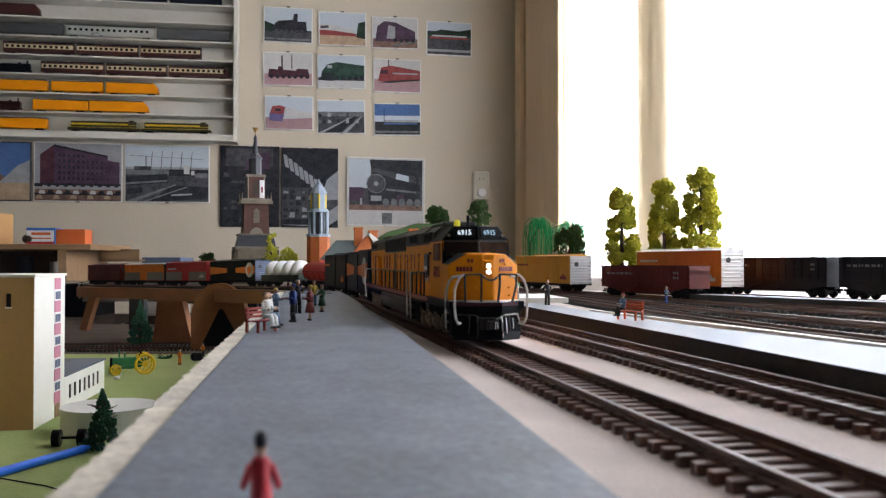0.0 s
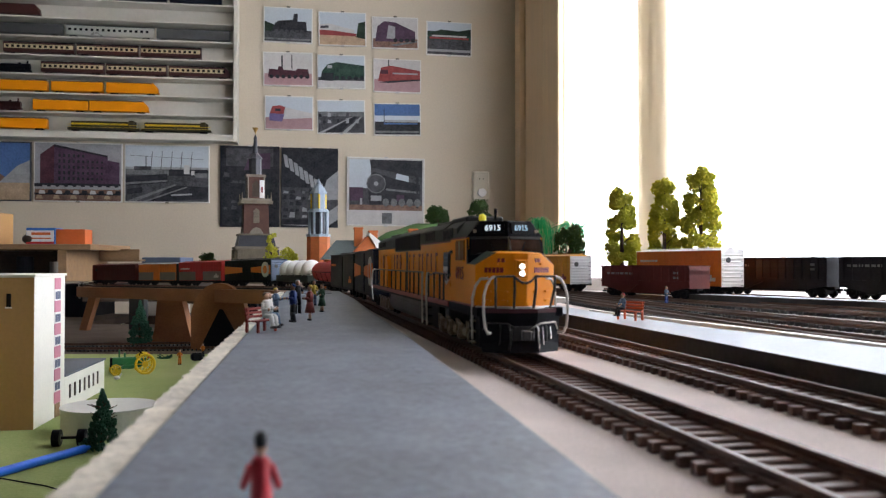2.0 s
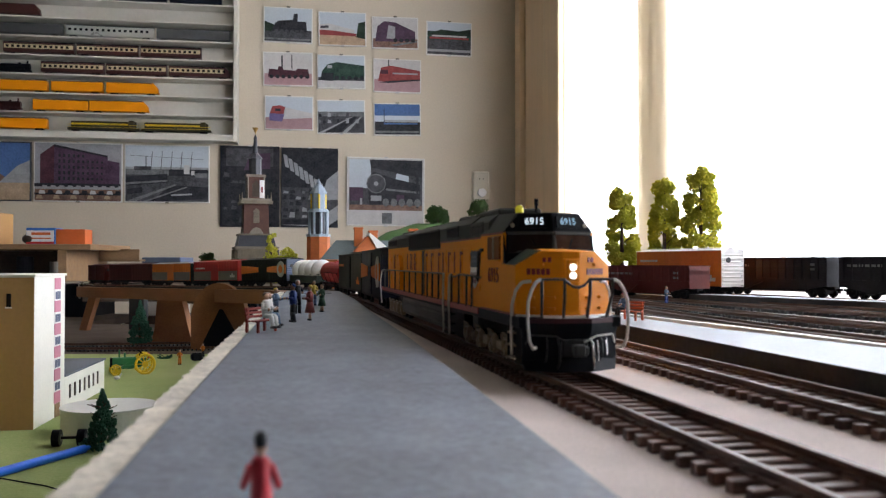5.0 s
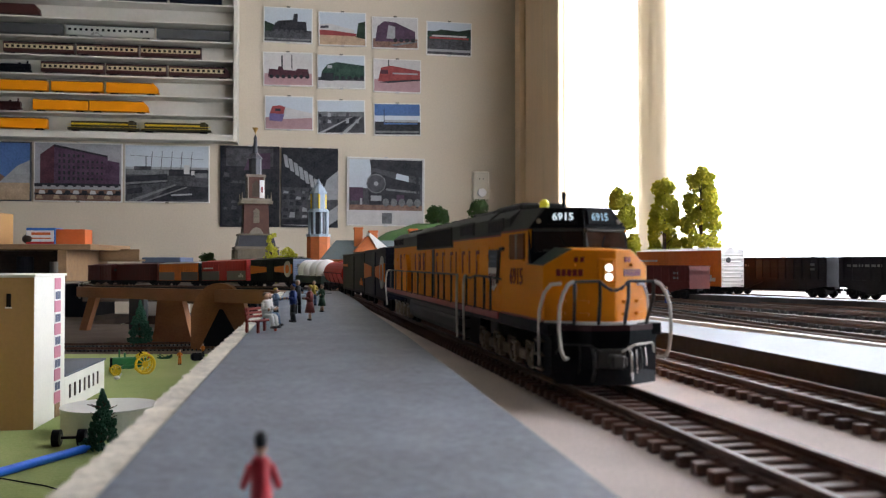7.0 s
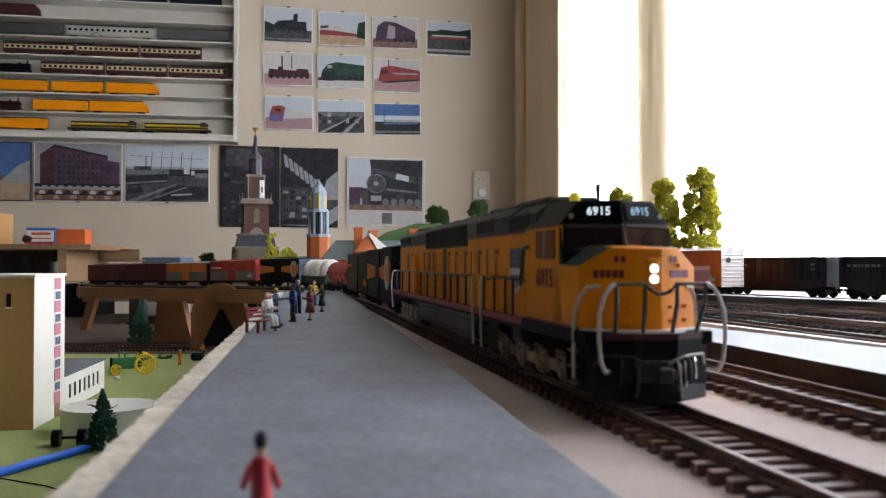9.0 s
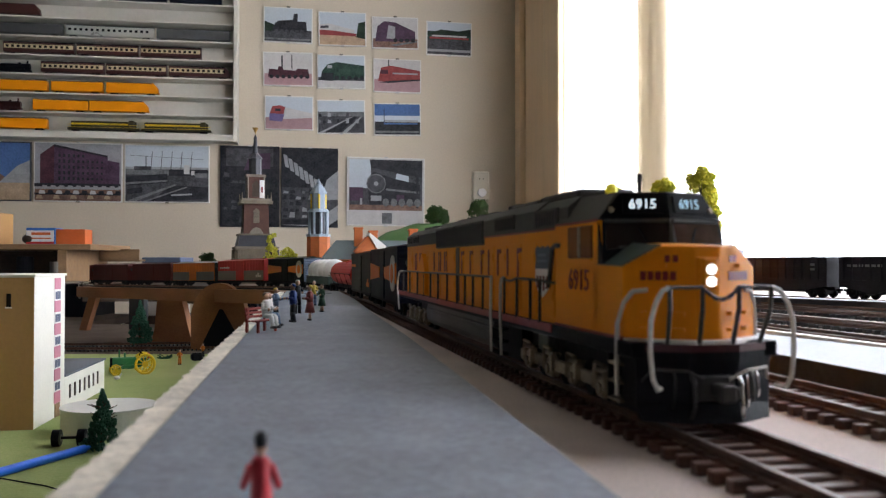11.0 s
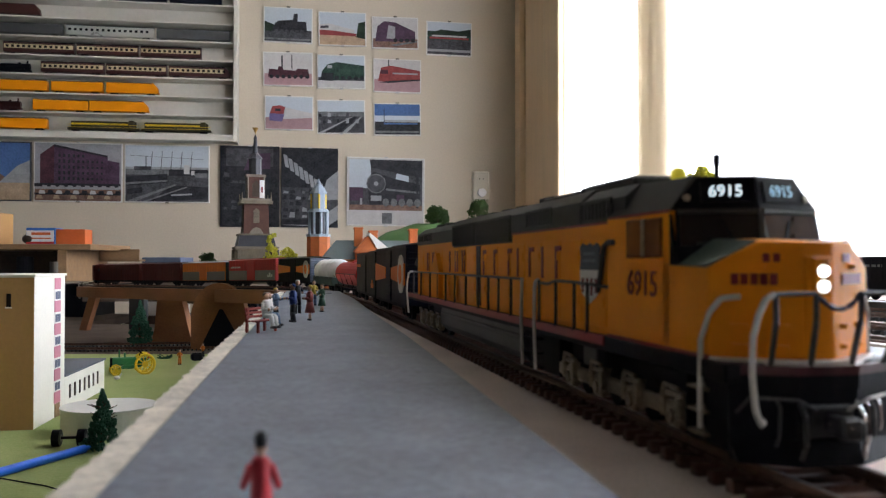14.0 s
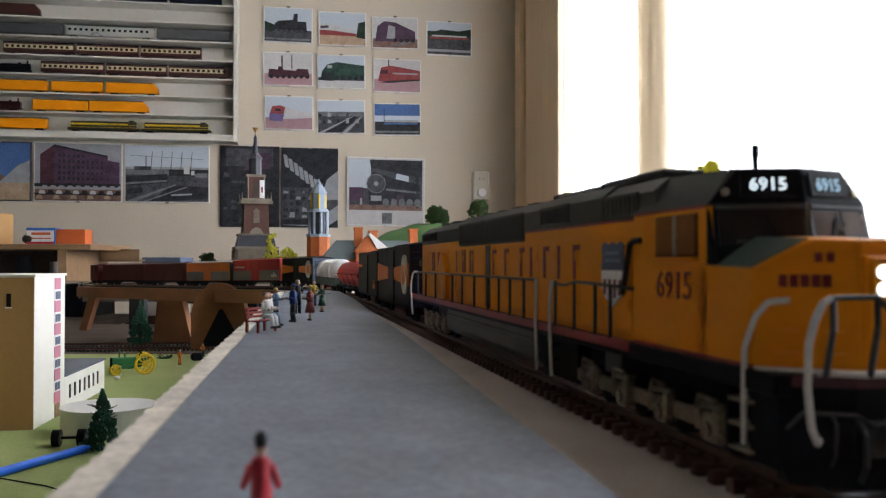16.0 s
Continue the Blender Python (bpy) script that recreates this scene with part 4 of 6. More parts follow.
CAR_BLACK = material("car_black_green", (0.022, 0.026, 0.022), 0.45, grain=500, blotch=30, vary=0.25, spec=0.1)
CAR_NAVY = material("car_navy", (0.012, 0.014, 0.026), 0.45, grain=500, blotch=30, vary=0.25, spec=0.1)
CAR_ORANGE = material("car_orange", (0.78, 0.19, 0.015), 0.5, grain=500, blotch=30, vary=0.12)
CAR_RED = material("car_red", (0.50, 0.03, 0.025), 0.5, grain=500, blotch=30, vary=0.15)
CAR_BROWN = material("car_brown", (0.11, 0.022, 0.018), 0.55, grain=500, blotch=30, vary=0.25, spec=0.3)
CAR_YELLOW = material("car_yellow", (0.66, 0.30, 0.02), 0.5, grain=500, blotch=30, vary=0.12)
CAR_SILVER = material("car_silver", (0.50, 0.50, 0.50), 0.45, metal=0.3, grain=500, blotch=30, vary=0.15)
CAR_GREYB = material("car_blue_grey", (0.10, 0.13, 0.20), 0.5, grain=500, blotch=30, vary=0.15)
CAR_DULL = material("car_dull_grey", (0.20, 0.18, 0.16), 0.5, grain=500, blotch=30, vary=0.2)
LETTERW = material("letter_pale", (0.6, 0.58, 0.52), 0.5, bump=0)
HOPPER_BLACK = material("hopper_black", (0.020, 0.020, 0.024), 0.5, grain=500, blotch=40, vary=0.3, spec=0.2)

loco = locomotive()
# cars behind the locomotive, from front to back, with each one's length
TRAIN = [(freight_car("box_car", "dark blue-black box car with an orange band", 164, CAR_NAVY, 50, stripe=CAR_ORANGE, ribs=False), 164),
         (freight_car("box_car", "dark olive-black box car with small orange lettering", 164, CAR_BLACK, 48, patch=CAR_ORANGE, ribs=False), 164),
         (tank_car("tank_car", "glossy red single-dome tank car", 164, CAR_RED, 1), 164),
         (tank_car("tank_car", "white tank car with rounded domes on a dark green frame", 164, WHITEP, 4, 9.5, GREEN_DK), 164),
         (freight_car("box_car", "black box car with orange wedge band, emblem and blue-grey end", 164, CAR_BLACK, 46, ends=CAR_GREYB, stripe=CAR_ORANGE), 164),
         (freight_car("box_car", "red box car with grey lower panels and white lettering", 164, CAR_RED, 46, ends=CAR_RED, patch=LETTERW, lower=CAR_DULL), 164),
         (freight_car("box_car", "orange refrigerator car with silver lower panels", 164, CAR_ORANGE, 45, ends=CAR_BLACK, roof=CAR_SILVER, lower=CAR_DULL), 164),
         (freight_car("box_car", "dark brown wooden box car", 164, CAR_BROWN, 45), 164),
         (freight_car("box_car", "dark maroon box car with faded lettering", 164, CAR_BROWN, 45), 164),
         (freight_car("box_car", "dark brown box car at the train's end", 164, CAR_BROWN, 45), 164)]
# seconds and the distance of the locomotive's front deck from the camera, in millimetres
RUN = [(0.0, 390.9), (0.8, 368.3), (1.6, 346.5), (2.4, 326.6), (3.2, 309.1), (4.0, 293.9), (4.8, 280.5), (5.6, 268.0), (6.4, 255.8), (7.2, 243.6), (8.0, 231.4), (8.8, 219.1), (9.6, 207.0), (10.4, 195.1), (11.2, 183.6), (12.0, 172.3), (12.8, 161.3), (13.6, 151.1), (14.4, 142.2), (15.2, 135.6), (16.0, 131.1)]


def riding(s, a, b):
    """The pose of a thing whose trucks stand at a and b behind s on the main line, its own x = 0 at s."""
    p, q = MAIN.at(s + a), MAIN.at(s + b)
    d = (p - q).normalized()
    o = p + d * a
    return Matrix.Translation(o * K) @ d.to_track_quat("X", "Z").to_matrix().to_4x4()


def motions():
    front = [(t, s_of_y(y)) for t, y in RUN]
    walk(loco, [(t, riding(s, 72, 330)) for t, s in front])
    back = 405.0
    for car, length in TRAIN:
        back += 7 + length / 2
        half = length / 2 - 20
        # the car's middle rides at back
        rows = []
        for t, s in front:
            p, q = MAIN.at(s + back - half), MAIN.at(s + back + half)
            d = (p - q).normalized()
            rows.append((t, Matrix.Translation((p + q) / 2 * K) @ d.to_track_quat("X", "Z").to_matrix().to_4x4()))
        walk(car, rows)
        back += length / 2 + 7


# ---- photographs on the wall ----
def flat(name, c, rough=0.35, **kw):
    return material(name, c, rough, bump=0, grain=kw.pop("grain", 170), blotch=kw.pop("blotch", 38), spec=0.08, vary=min(0.85, 0.9 * kw.pop("vary", 0.35)), **kw)


PIC = {"sky": flat("print_sky", (0.50, 0.55, 0.60), vary=0.12, blotch=6), "blue": flat("print_blue", (0.08, 0.15, 0.34), blotch=5), "white": flat("print_white", (0.52, 0.50, 0.49), vary=0.12), "dark": flat("print_dark", (0.035, 0.035, 0.04), vary=0.6),
       "green": flat("print_green", (0.035, 0.065, 0.05), vary=0.5), "red": flat("print_red", (0.27, 0.06, 0.06)), "pink": flat("print_pink", (0.38, 0.24, 0.25), vary=0.15), "brown": flat("print_brown", (0.20, 0.12, 0.09), vary=0.5),
       "grey": flat("print_grey", (0.16, 0.16, 0.165), vary=0.5), "mid": flat("print_mid_grey", (0.075, 0.072, 0.08), vary=0.6), "plum": flat("print_plum", (0.085, 0.05, 0.08), vary=0.4), "violet": flat("print_violet", (0.15, 0.12, 0.25), vary=0.3),
       "sand": flat("print_sand", (0.42, 0.30, 0.20), vary=0.3), "tree": flat("print_trees", (0.03, 0.045, 0.03), vary=0.5), "maroon": flat("print_maroon", (0.085, 0.035, 0.045), vary=0.4), "ash": flat("print_ash", (0.32, 0.32, 0.33), vary=0.2)}


def wheels_row(x0, x1, y, r, n, mat="dark"):
    out = []
    for i in range(n):
        c = x0 + (x1 - x0) * i / max(1, n - 1)
        out.append((mat, [(c + r * math.cos(a * math.pi / 4), y + 1.4 * r * math.sin(a * math.pi / 4)) for a in range(8)]))
    return out


def cells(x0, x1, y0, y1, nx, ny, mats, seed, fill=0.8):
    r = random.Random(seed)
    out = []
    for i in range(nx):
        for j in range(ny):
            if r.random() < fill:
                a, b = x0 + (x1 - x0) * i / nx, y0 + (y1 - y0) * j / ny
                w, h = (x1 - x0) / nx * r.uniform(.5, 1), (y1 - y0) / ny * r.uniform(.4, .95)
                out.append((r.choice(mats), [(a, b), (a + w, b), (a + w, b + h * r.uniform(.6, 1)), (a + w * .2, b + h)]))
    return out


def quad(x0, y0, x1, y1):
    return [(x0, y0), (x1, y0), (x1, y1), (x0, y1)]


SCENES = [
    [("sky", quad(0, .3, 1, 1)), ("mid", quad(0, 0, 1, .35)), ("tree", [(0, .3), (.2, .3), (.2, .5), (0, .6)]), ("dark", [(.15, .3), (.9, .3), (.88, .62), (.7, .62), (.7, .85), (.62, .85), (.6, .66), (.3, .62), (.22, .55)]), ("grey", quad(0, .05, 1, .1))] + wheels_row(.25, .8, .3, .05, 6, "mid"),
    [("sky", quad(0, .3, 1, 1)), ("sand", quad(0, 0, 1, .32)), ("tree", [(.8, .25), (1, .2), (1, .75), (.85, .7)]), ("white", [(0, .3), (.8, .28), (.75, .48), (.2, .66), (0, .62)]), ("red", [(0, .3), (.8, .28), (.8, .36), (.3, .44), (0, .46)]), ("mid", [(.02, .5), (.2, .52), (.2, .6), (.02, .58)])],
    [("white", quad(0, .3, 1, 1)), ("brown", quad(0, 0, 1, .3)), ("plum", [(.05, .2), (.45, .2), (.95, .25), (.95, .55), (.5, .85), (.25, .88), (.1, .7)]), ("ash", [(.3, .3), (.5, .3), (.5, .7), (.35, .75)]), ("grey", [(.5, .05), (1, .2), (1, .26), (.4, .1)])] + wheels_row(.5, .9, .25, .05, 4),
    [("sky", quad(0, .6, 1, 1)), ("green", quad(0, .45, 1, .72)), ("mid", quad(0, 0, 1, .46)), ("red", quad(.05, .48, .95, .54)), ("white", quad(.1, .55, .9, .60)), ("ash", quad(0, .08, 1, .16)), ("tree", [(0, .6), (.3, .78), (.7, .74), (1, .82), (1, .6)])],
    [("white", quad(0, .35, 1, 1)), ("pink", quad(0, 0, 1, .36)), ("maroon", [(.08, .25), (.95, .25), (.92, .5), (.7, .52), (.65, .45), (.4, .48), (.38, .58), (.3, .58), (.28, .48), (.1, .5)]), ("dark", quad(.36, .55, .39, .92)), ("dark", quad(.57, .5, .59, .95))] + wheels_row(.15, .9, .26, .045, 7),
    [("sky", quad(0, .3, 1, 1)), ("white", quad(0, 0, 1, .24)), ("mid", quad(0, .22, 1, .32)), ("green", [(.05, .24), (.35, .22), (1, .34), (1, .7), (.4, .8), (.2, .72), (.08, .5)]), ("dark", [(.05, .22), (.33, .2), (.33, .45), (.08, .45)]), ("ash", [(.2, .6), (.3, .6), (.3, .7), (.2, .7)])] + wheels_row(.4, .95, .3, .05, 5),
    [("white", quad(0, .35, 1, 1)), ("pink", quad(0, 0, 1, .38)), ("red", [(.08, .32), (.3, .3), (1, .4), (1, .68), (.35, .82), (.15, .75)]), ("maroon", [(.12, .55), (.3, .55), (.3, .68), (.15, .68)]), ("dark", [(.1, .28), (.3, .26), (1, .37), (1, .41), (.3, .33)]), ("ash", quad(.4, .55, .95, .6)), ("dark", quad(.3, .8, .32, 1))],
    [("sky", quad(0, .3, 1, 1)), ("pink", quad(0, 0, 1, .36)), ("white", [(.3, .3), (1, .36), (1, .5), (.4, .68)]), ("red", [(.08, .45), (.38, .45), (.42, .68), (.3, .74), (.14, .7)]), ("violet", [(.08, .25), (.35, .22), (.4, .46), (.08, .48)]), ("dark", quad(.2, .55, .32, .63))],
    [("sky", quad(0, .6, 1, 1)), ("grey", quad(0, .5, 1, .66)), ("mid", quad(0, 0, 1, .52)), ("ash", [(.5, 0), (.62, 0), (.95, .5), (.92, .5)]), ("ash", [(0, 0), (.1, 0), (.75, .5), (.72, .5)]), ("dark", [(.15, 0), (.45, 0), (.85, .5), (.78, .5)])] + cells(0, 1, .3, .7, 10, 2, ["dark", "grey", "ash", "mid"], 4, .6),
    [("blue", quad(0, .4, 1, 1)), ("sky", quad(0, .4, 1, .62)), ("dark", quad(0, 0, 1, .42)), ("ash", quad(.2, .4, .95, .48)), ("blue", quad(.2, .33, .95, .38)), ("grey", quad(0, .05, 1, .12)), ("dark", quad(.2, .4, .215, .85))],
    [("blue", quad(0, .4, 1, 1)), ("sand", quad(0, 0, 1, .4)), ("brown", [(0, .2), (.4, .2), (.6, .4), (.3, .6), (0, .65)]), ("ash", [(.5, .3), (1, .3), (1, .7), (.8, .6)])],
    [("ash", quad(0, 0, 1, 1)), ("brown", quad(0, 0, 1, .2)), ("plum", [(.06, .26), (.06, .8), (.22, .98), (.84, .8), (.84, .26)]), ("maroon", [(.06, .26), (.06, .8), (.22, .98), (.22, .26)]), ("plum", [(.83, .26), (.83, .72), (.98, .68), (.98, .26)]), ("dark", [(.22, .94), (.84, .77), (.84, .8), (.22, .98)])]
    + [("dark", [(.27 + .055 * i, .36 + .1 * j), (.295 + .055 * i, .36 + .1 * j), (.295 + .055 * i, .42 + .1 * j - .003 * i), (.27 + .055 * i, .42 + .1 * j - .003 * i)]) for i in range(10) for j in range(5 if i < 6 else 4)]
    + [("dark", quad(0, .24, 1, .3)), ("dark", quad(0, .1, 1, .13))]
    + [(("sand", "ash", "white", "brown", "ash", "dark")[(3 * i + 2 * j) % 6], [(.02 + .098 * i + .03 * j, .03 + .085 * j), (.10 + .098 * i + .03 * j, .03 + .085 * j), (.085 + .098 * i + .03 * j, .09 + .085 * j), (.035 + .098 * i + .03 * j, .095 + .085 * j)]) for i in range(10) for j in range(3)],
    [("ash", quad(0, .5, 1, 1)), ("sky", quad(0, .62, 1, 1)), ("mid", quad(0, 0, 1, .52)), ("grey", quad(0, .48, .55, .58)), ("mid", quad(.1, .56, .3, .63)), ("dark", [(.0, .28), (.5, .34), (.5, .5), (.0, .44)]), ("grey", [(0, .3), (.5, .36), (.5, .39), (0, .34)]), ("dark", quad(.52, .46, 1, .58)), ("white", quad(.7, .5, .77, .66)), ("white", quad(.79, .48, .83, .56)), ("grey", quad(.84, .44, .99, .52)),
     ("dark", [(.3, .0), (1, .05), (1, .26), (.55, .3)]), ("grey", [(.0, .0), (.12, .0), (.62, .3), (.58, .31)]), ("grey", [(.2, .0), (.26, .0), (.75, .26), (.72, .27)]), ("dark", [(.02, .12), (.2, .16), (.2, .26), (.02, .22)]), ("ash", [(.55, .1), (.8, .12), (.8, .15), (.55, .13)])]
    + [("mid", [(.3 + .12 * i, .58), (.308 + .12 * i, .58), (.325 + .12 * i, .9), (.318 + .12 * i, .9)]) for i in range(5)] + [("grey", [(.05, .82), (.95, .76), (.95, .767), (.05, .827)]), ("dark", quad(.24, .56, .25, .82))],
    [("dark", quad(0, 0, 1, 1)), ("mid", quad(.1, .75, .9, .97)), ("plum", [(.4, .7), (.85, .72), (.85, .92), (.5, .9)])] + cells(.05, .95, .05, .7, 7, 8, ["dark", "mid", "dark"], 7, .7),
    [("dark", quad(0, 0, 1, 1)), ("mid", quad(0, .1, 1, .5))] + [("ash", [(.03 + .09 * i, .92 - .05 * i), (.10 + .09 * i, .90 - .05 * i), (.14 + .09 * i, .74 - .05 * i), (.07 + .09 * i, .76 - .05 * i)]) for i in range(9)] + [("ash", [(.7, .35), (1, .35), (1, .72), (.8, .6)]), ("ash", [(0, .03), (.5, .03), (1, .28), (1, .1), (.8, 0)])] + cells(.03, .7, .12, .5, 6, 5, ["dark", "grey", "ash", "mid"], 9, .8),
    [("white", quad(0, 0, 1, 1)), ("mid", quad(.02, .22, .98, .98)), ("sky", [(.02, .55), (.3, .55), (.3, .98), (.02, .98)]), ("dark", [(.28, .98), (.98, .98), (.98, .72), (.3, .86)]), ("sky", [(.62, .66), (.8, .62), (.8, .74), (.64, .78)]), ("brown", quad(.02, .22, .98, .3)), ("plum", quad(.02, .36, .2, .56)), ("dark", [(.28, .3), (.95, .34), (.95, .62), (.6, .7), (.34, .8), (.26, .7)])]
    + [(m, [(.37 + r * math.cos(a * math.pi / 6), .62 + 1.15 * r * math.sin(a * math.pi / 6)) for a in range(12)]) for m, r in (("grey", .13), ("mid", .115), ("ash", .03))]
    + [("ash", quad(.3, .36, .44, .44)), ("grey", [(.5, .52), (.94, .48), (.94, .51), (.5, .55)]), ("plum", quad(.64, .36, .74, .46)), ("ash", quad(.16, .3, .19, .4)), ("dark", quad(.9, .26, .93, .8)), ("grey", quad(.45, .02, .58, .18))] + wheels_row(.5, .92, .34, .045, 5, "grey")]

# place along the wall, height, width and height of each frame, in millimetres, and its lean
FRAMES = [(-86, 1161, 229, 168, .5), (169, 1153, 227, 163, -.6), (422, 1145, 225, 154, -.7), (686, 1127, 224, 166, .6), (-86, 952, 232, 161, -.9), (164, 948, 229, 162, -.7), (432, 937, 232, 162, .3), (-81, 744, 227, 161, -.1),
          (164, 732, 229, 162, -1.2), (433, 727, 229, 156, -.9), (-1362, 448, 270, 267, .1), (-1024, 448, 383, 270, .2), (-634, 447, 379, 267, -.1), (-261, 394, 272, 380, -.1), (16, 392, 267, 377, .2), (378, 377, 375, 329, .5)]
LOOKS = ["black steam locomotive", "white and red express train", "dark streamlined steam locomotive", "red train before green woods", "brown locomotive under wires", "green diesel locomotive", "red electric locomotive", "red and violet diesel", "busy rail yard",
         "blue train under a deep blue sky", "sunny harbour", "large brick warehouse over parked cars", "grey freight yard", "dark workshop", "station hall under an arched roof", "steam locomotive, with white margin"]
MATW = flat("photo_margin", (0.70, 0.68, 0.64), vary=0.05)
CLIP = material("clip_steel", (0.5, 0.5, 0.5), 0.3, metal=1.0)


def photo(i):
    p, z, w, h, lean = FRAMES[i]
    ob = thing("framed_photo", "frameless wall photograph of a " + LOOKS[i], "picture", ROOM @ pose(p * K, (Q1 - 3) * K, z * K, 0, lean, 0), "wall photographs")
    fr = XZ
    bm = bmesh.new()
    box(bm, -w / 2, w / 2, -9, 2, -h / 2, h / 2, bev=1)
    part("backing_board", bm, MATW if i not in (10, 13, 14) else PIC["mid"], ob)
    bm = bmesh.new()
    names = sorted({m for m, _ in SCENES[i]})
    g = 5 if i not in (13, 14) else 1
    for k, (m, pts) in enumerate(SCENES[i]):
        q = [((min(max(x, 0), 1) - .5) * (w - 2 * g), (min(max(y, 0), 1) - .5) * (h - 2 * g)) for x, y in pts]
        f = bm.faces.new([bm.verts.new(Vector((x, -9.6 - .12 * k, y)) * K) for x, y in q])
        f.material_index = names.index(m)
    me = bpy.data.meshes.new("print")
    bm.to_mesh(me)
    bm.free()
    for m in names:
        me.materials.append(PIC[m])
    o = new("print", me)
    o.parent = ob
    for y in (-h / 2, h / 2):
        bm = bmesh.new()
        box(bm, -8, 8, -17, 0, y - 2.5, y + 2.5, bev=.6)
        part("clip", bm, CLIP, ob)


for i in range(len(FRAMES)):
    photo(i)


def socket():
    ob = thing("wall_socket", "cream double wall socket with a plug adapter", "socket", ROOM @ pose(841 * K, (Q1 - 1) * K, 410 * K))
    cream = material("socket_cream", (0.62, 0.55, 0.42), 0.35, vary=0.04)
    bm = bmesh.new()
    box(bm, -41, 41, -30, 0, -72, 72, bev=7)
    part("body", bm, cream, ob)
    for z in (34, -34):
        bm = bmesh.new()
        cyl(bm, (0, -33, z), (0, -29, z), 24, n=24)
        r = part("outlet", bm, cream, ob)
        bm = bmesh.new()
        for x in (-9, 9):
            cyl(bm, (x, -34, z), (x, -33, z), 3, n=8)
        part("hole", bm, BLACKP, r)
    bm = bmesh.new()
    cyl(bm, (0, -60, -34), (0, -30, -34), 20, n=20)
    part("plug", bm, WHITEP, ob)


socket()


# ---- wall shelves with display trains ----
def shelves():
    s = thing("wall_shelf", "white wooden display shelf for model trains with many boards", "shelf", ROOM)
    L, R, D = -2300, -330, 104
    front = Q1 - D
    bm = bmesh.new()
    box(bm, R, R + 18, front - 4, Q1 - 1, 590, 1560, bev=1.5)
    part("side_panel", bm, WHITE_PAINT, s)
    bm = bmesh.new()
    box(bm, L, R, front - 4, Q1 - 1, 592, 616, bev=1.5)
    part("bottom_panel", bm, WHITE_PAINT, s)
    bm = bmesh.new()
    box(bm, L, R - .5, Q1 - 6, Q1 - 1, 617, 1560)
    part("back_panel", bm, WHITE_PAINT, s)
    for i in range(11):
        bm = bmesh.new()
        z = 623 + 84.5 * i
        box(bm, L, R - .5, front, Q1 - 6.5, z - 7, z, bev=1)
        part("shelf_board", bm, WHITE_PAINT, s)


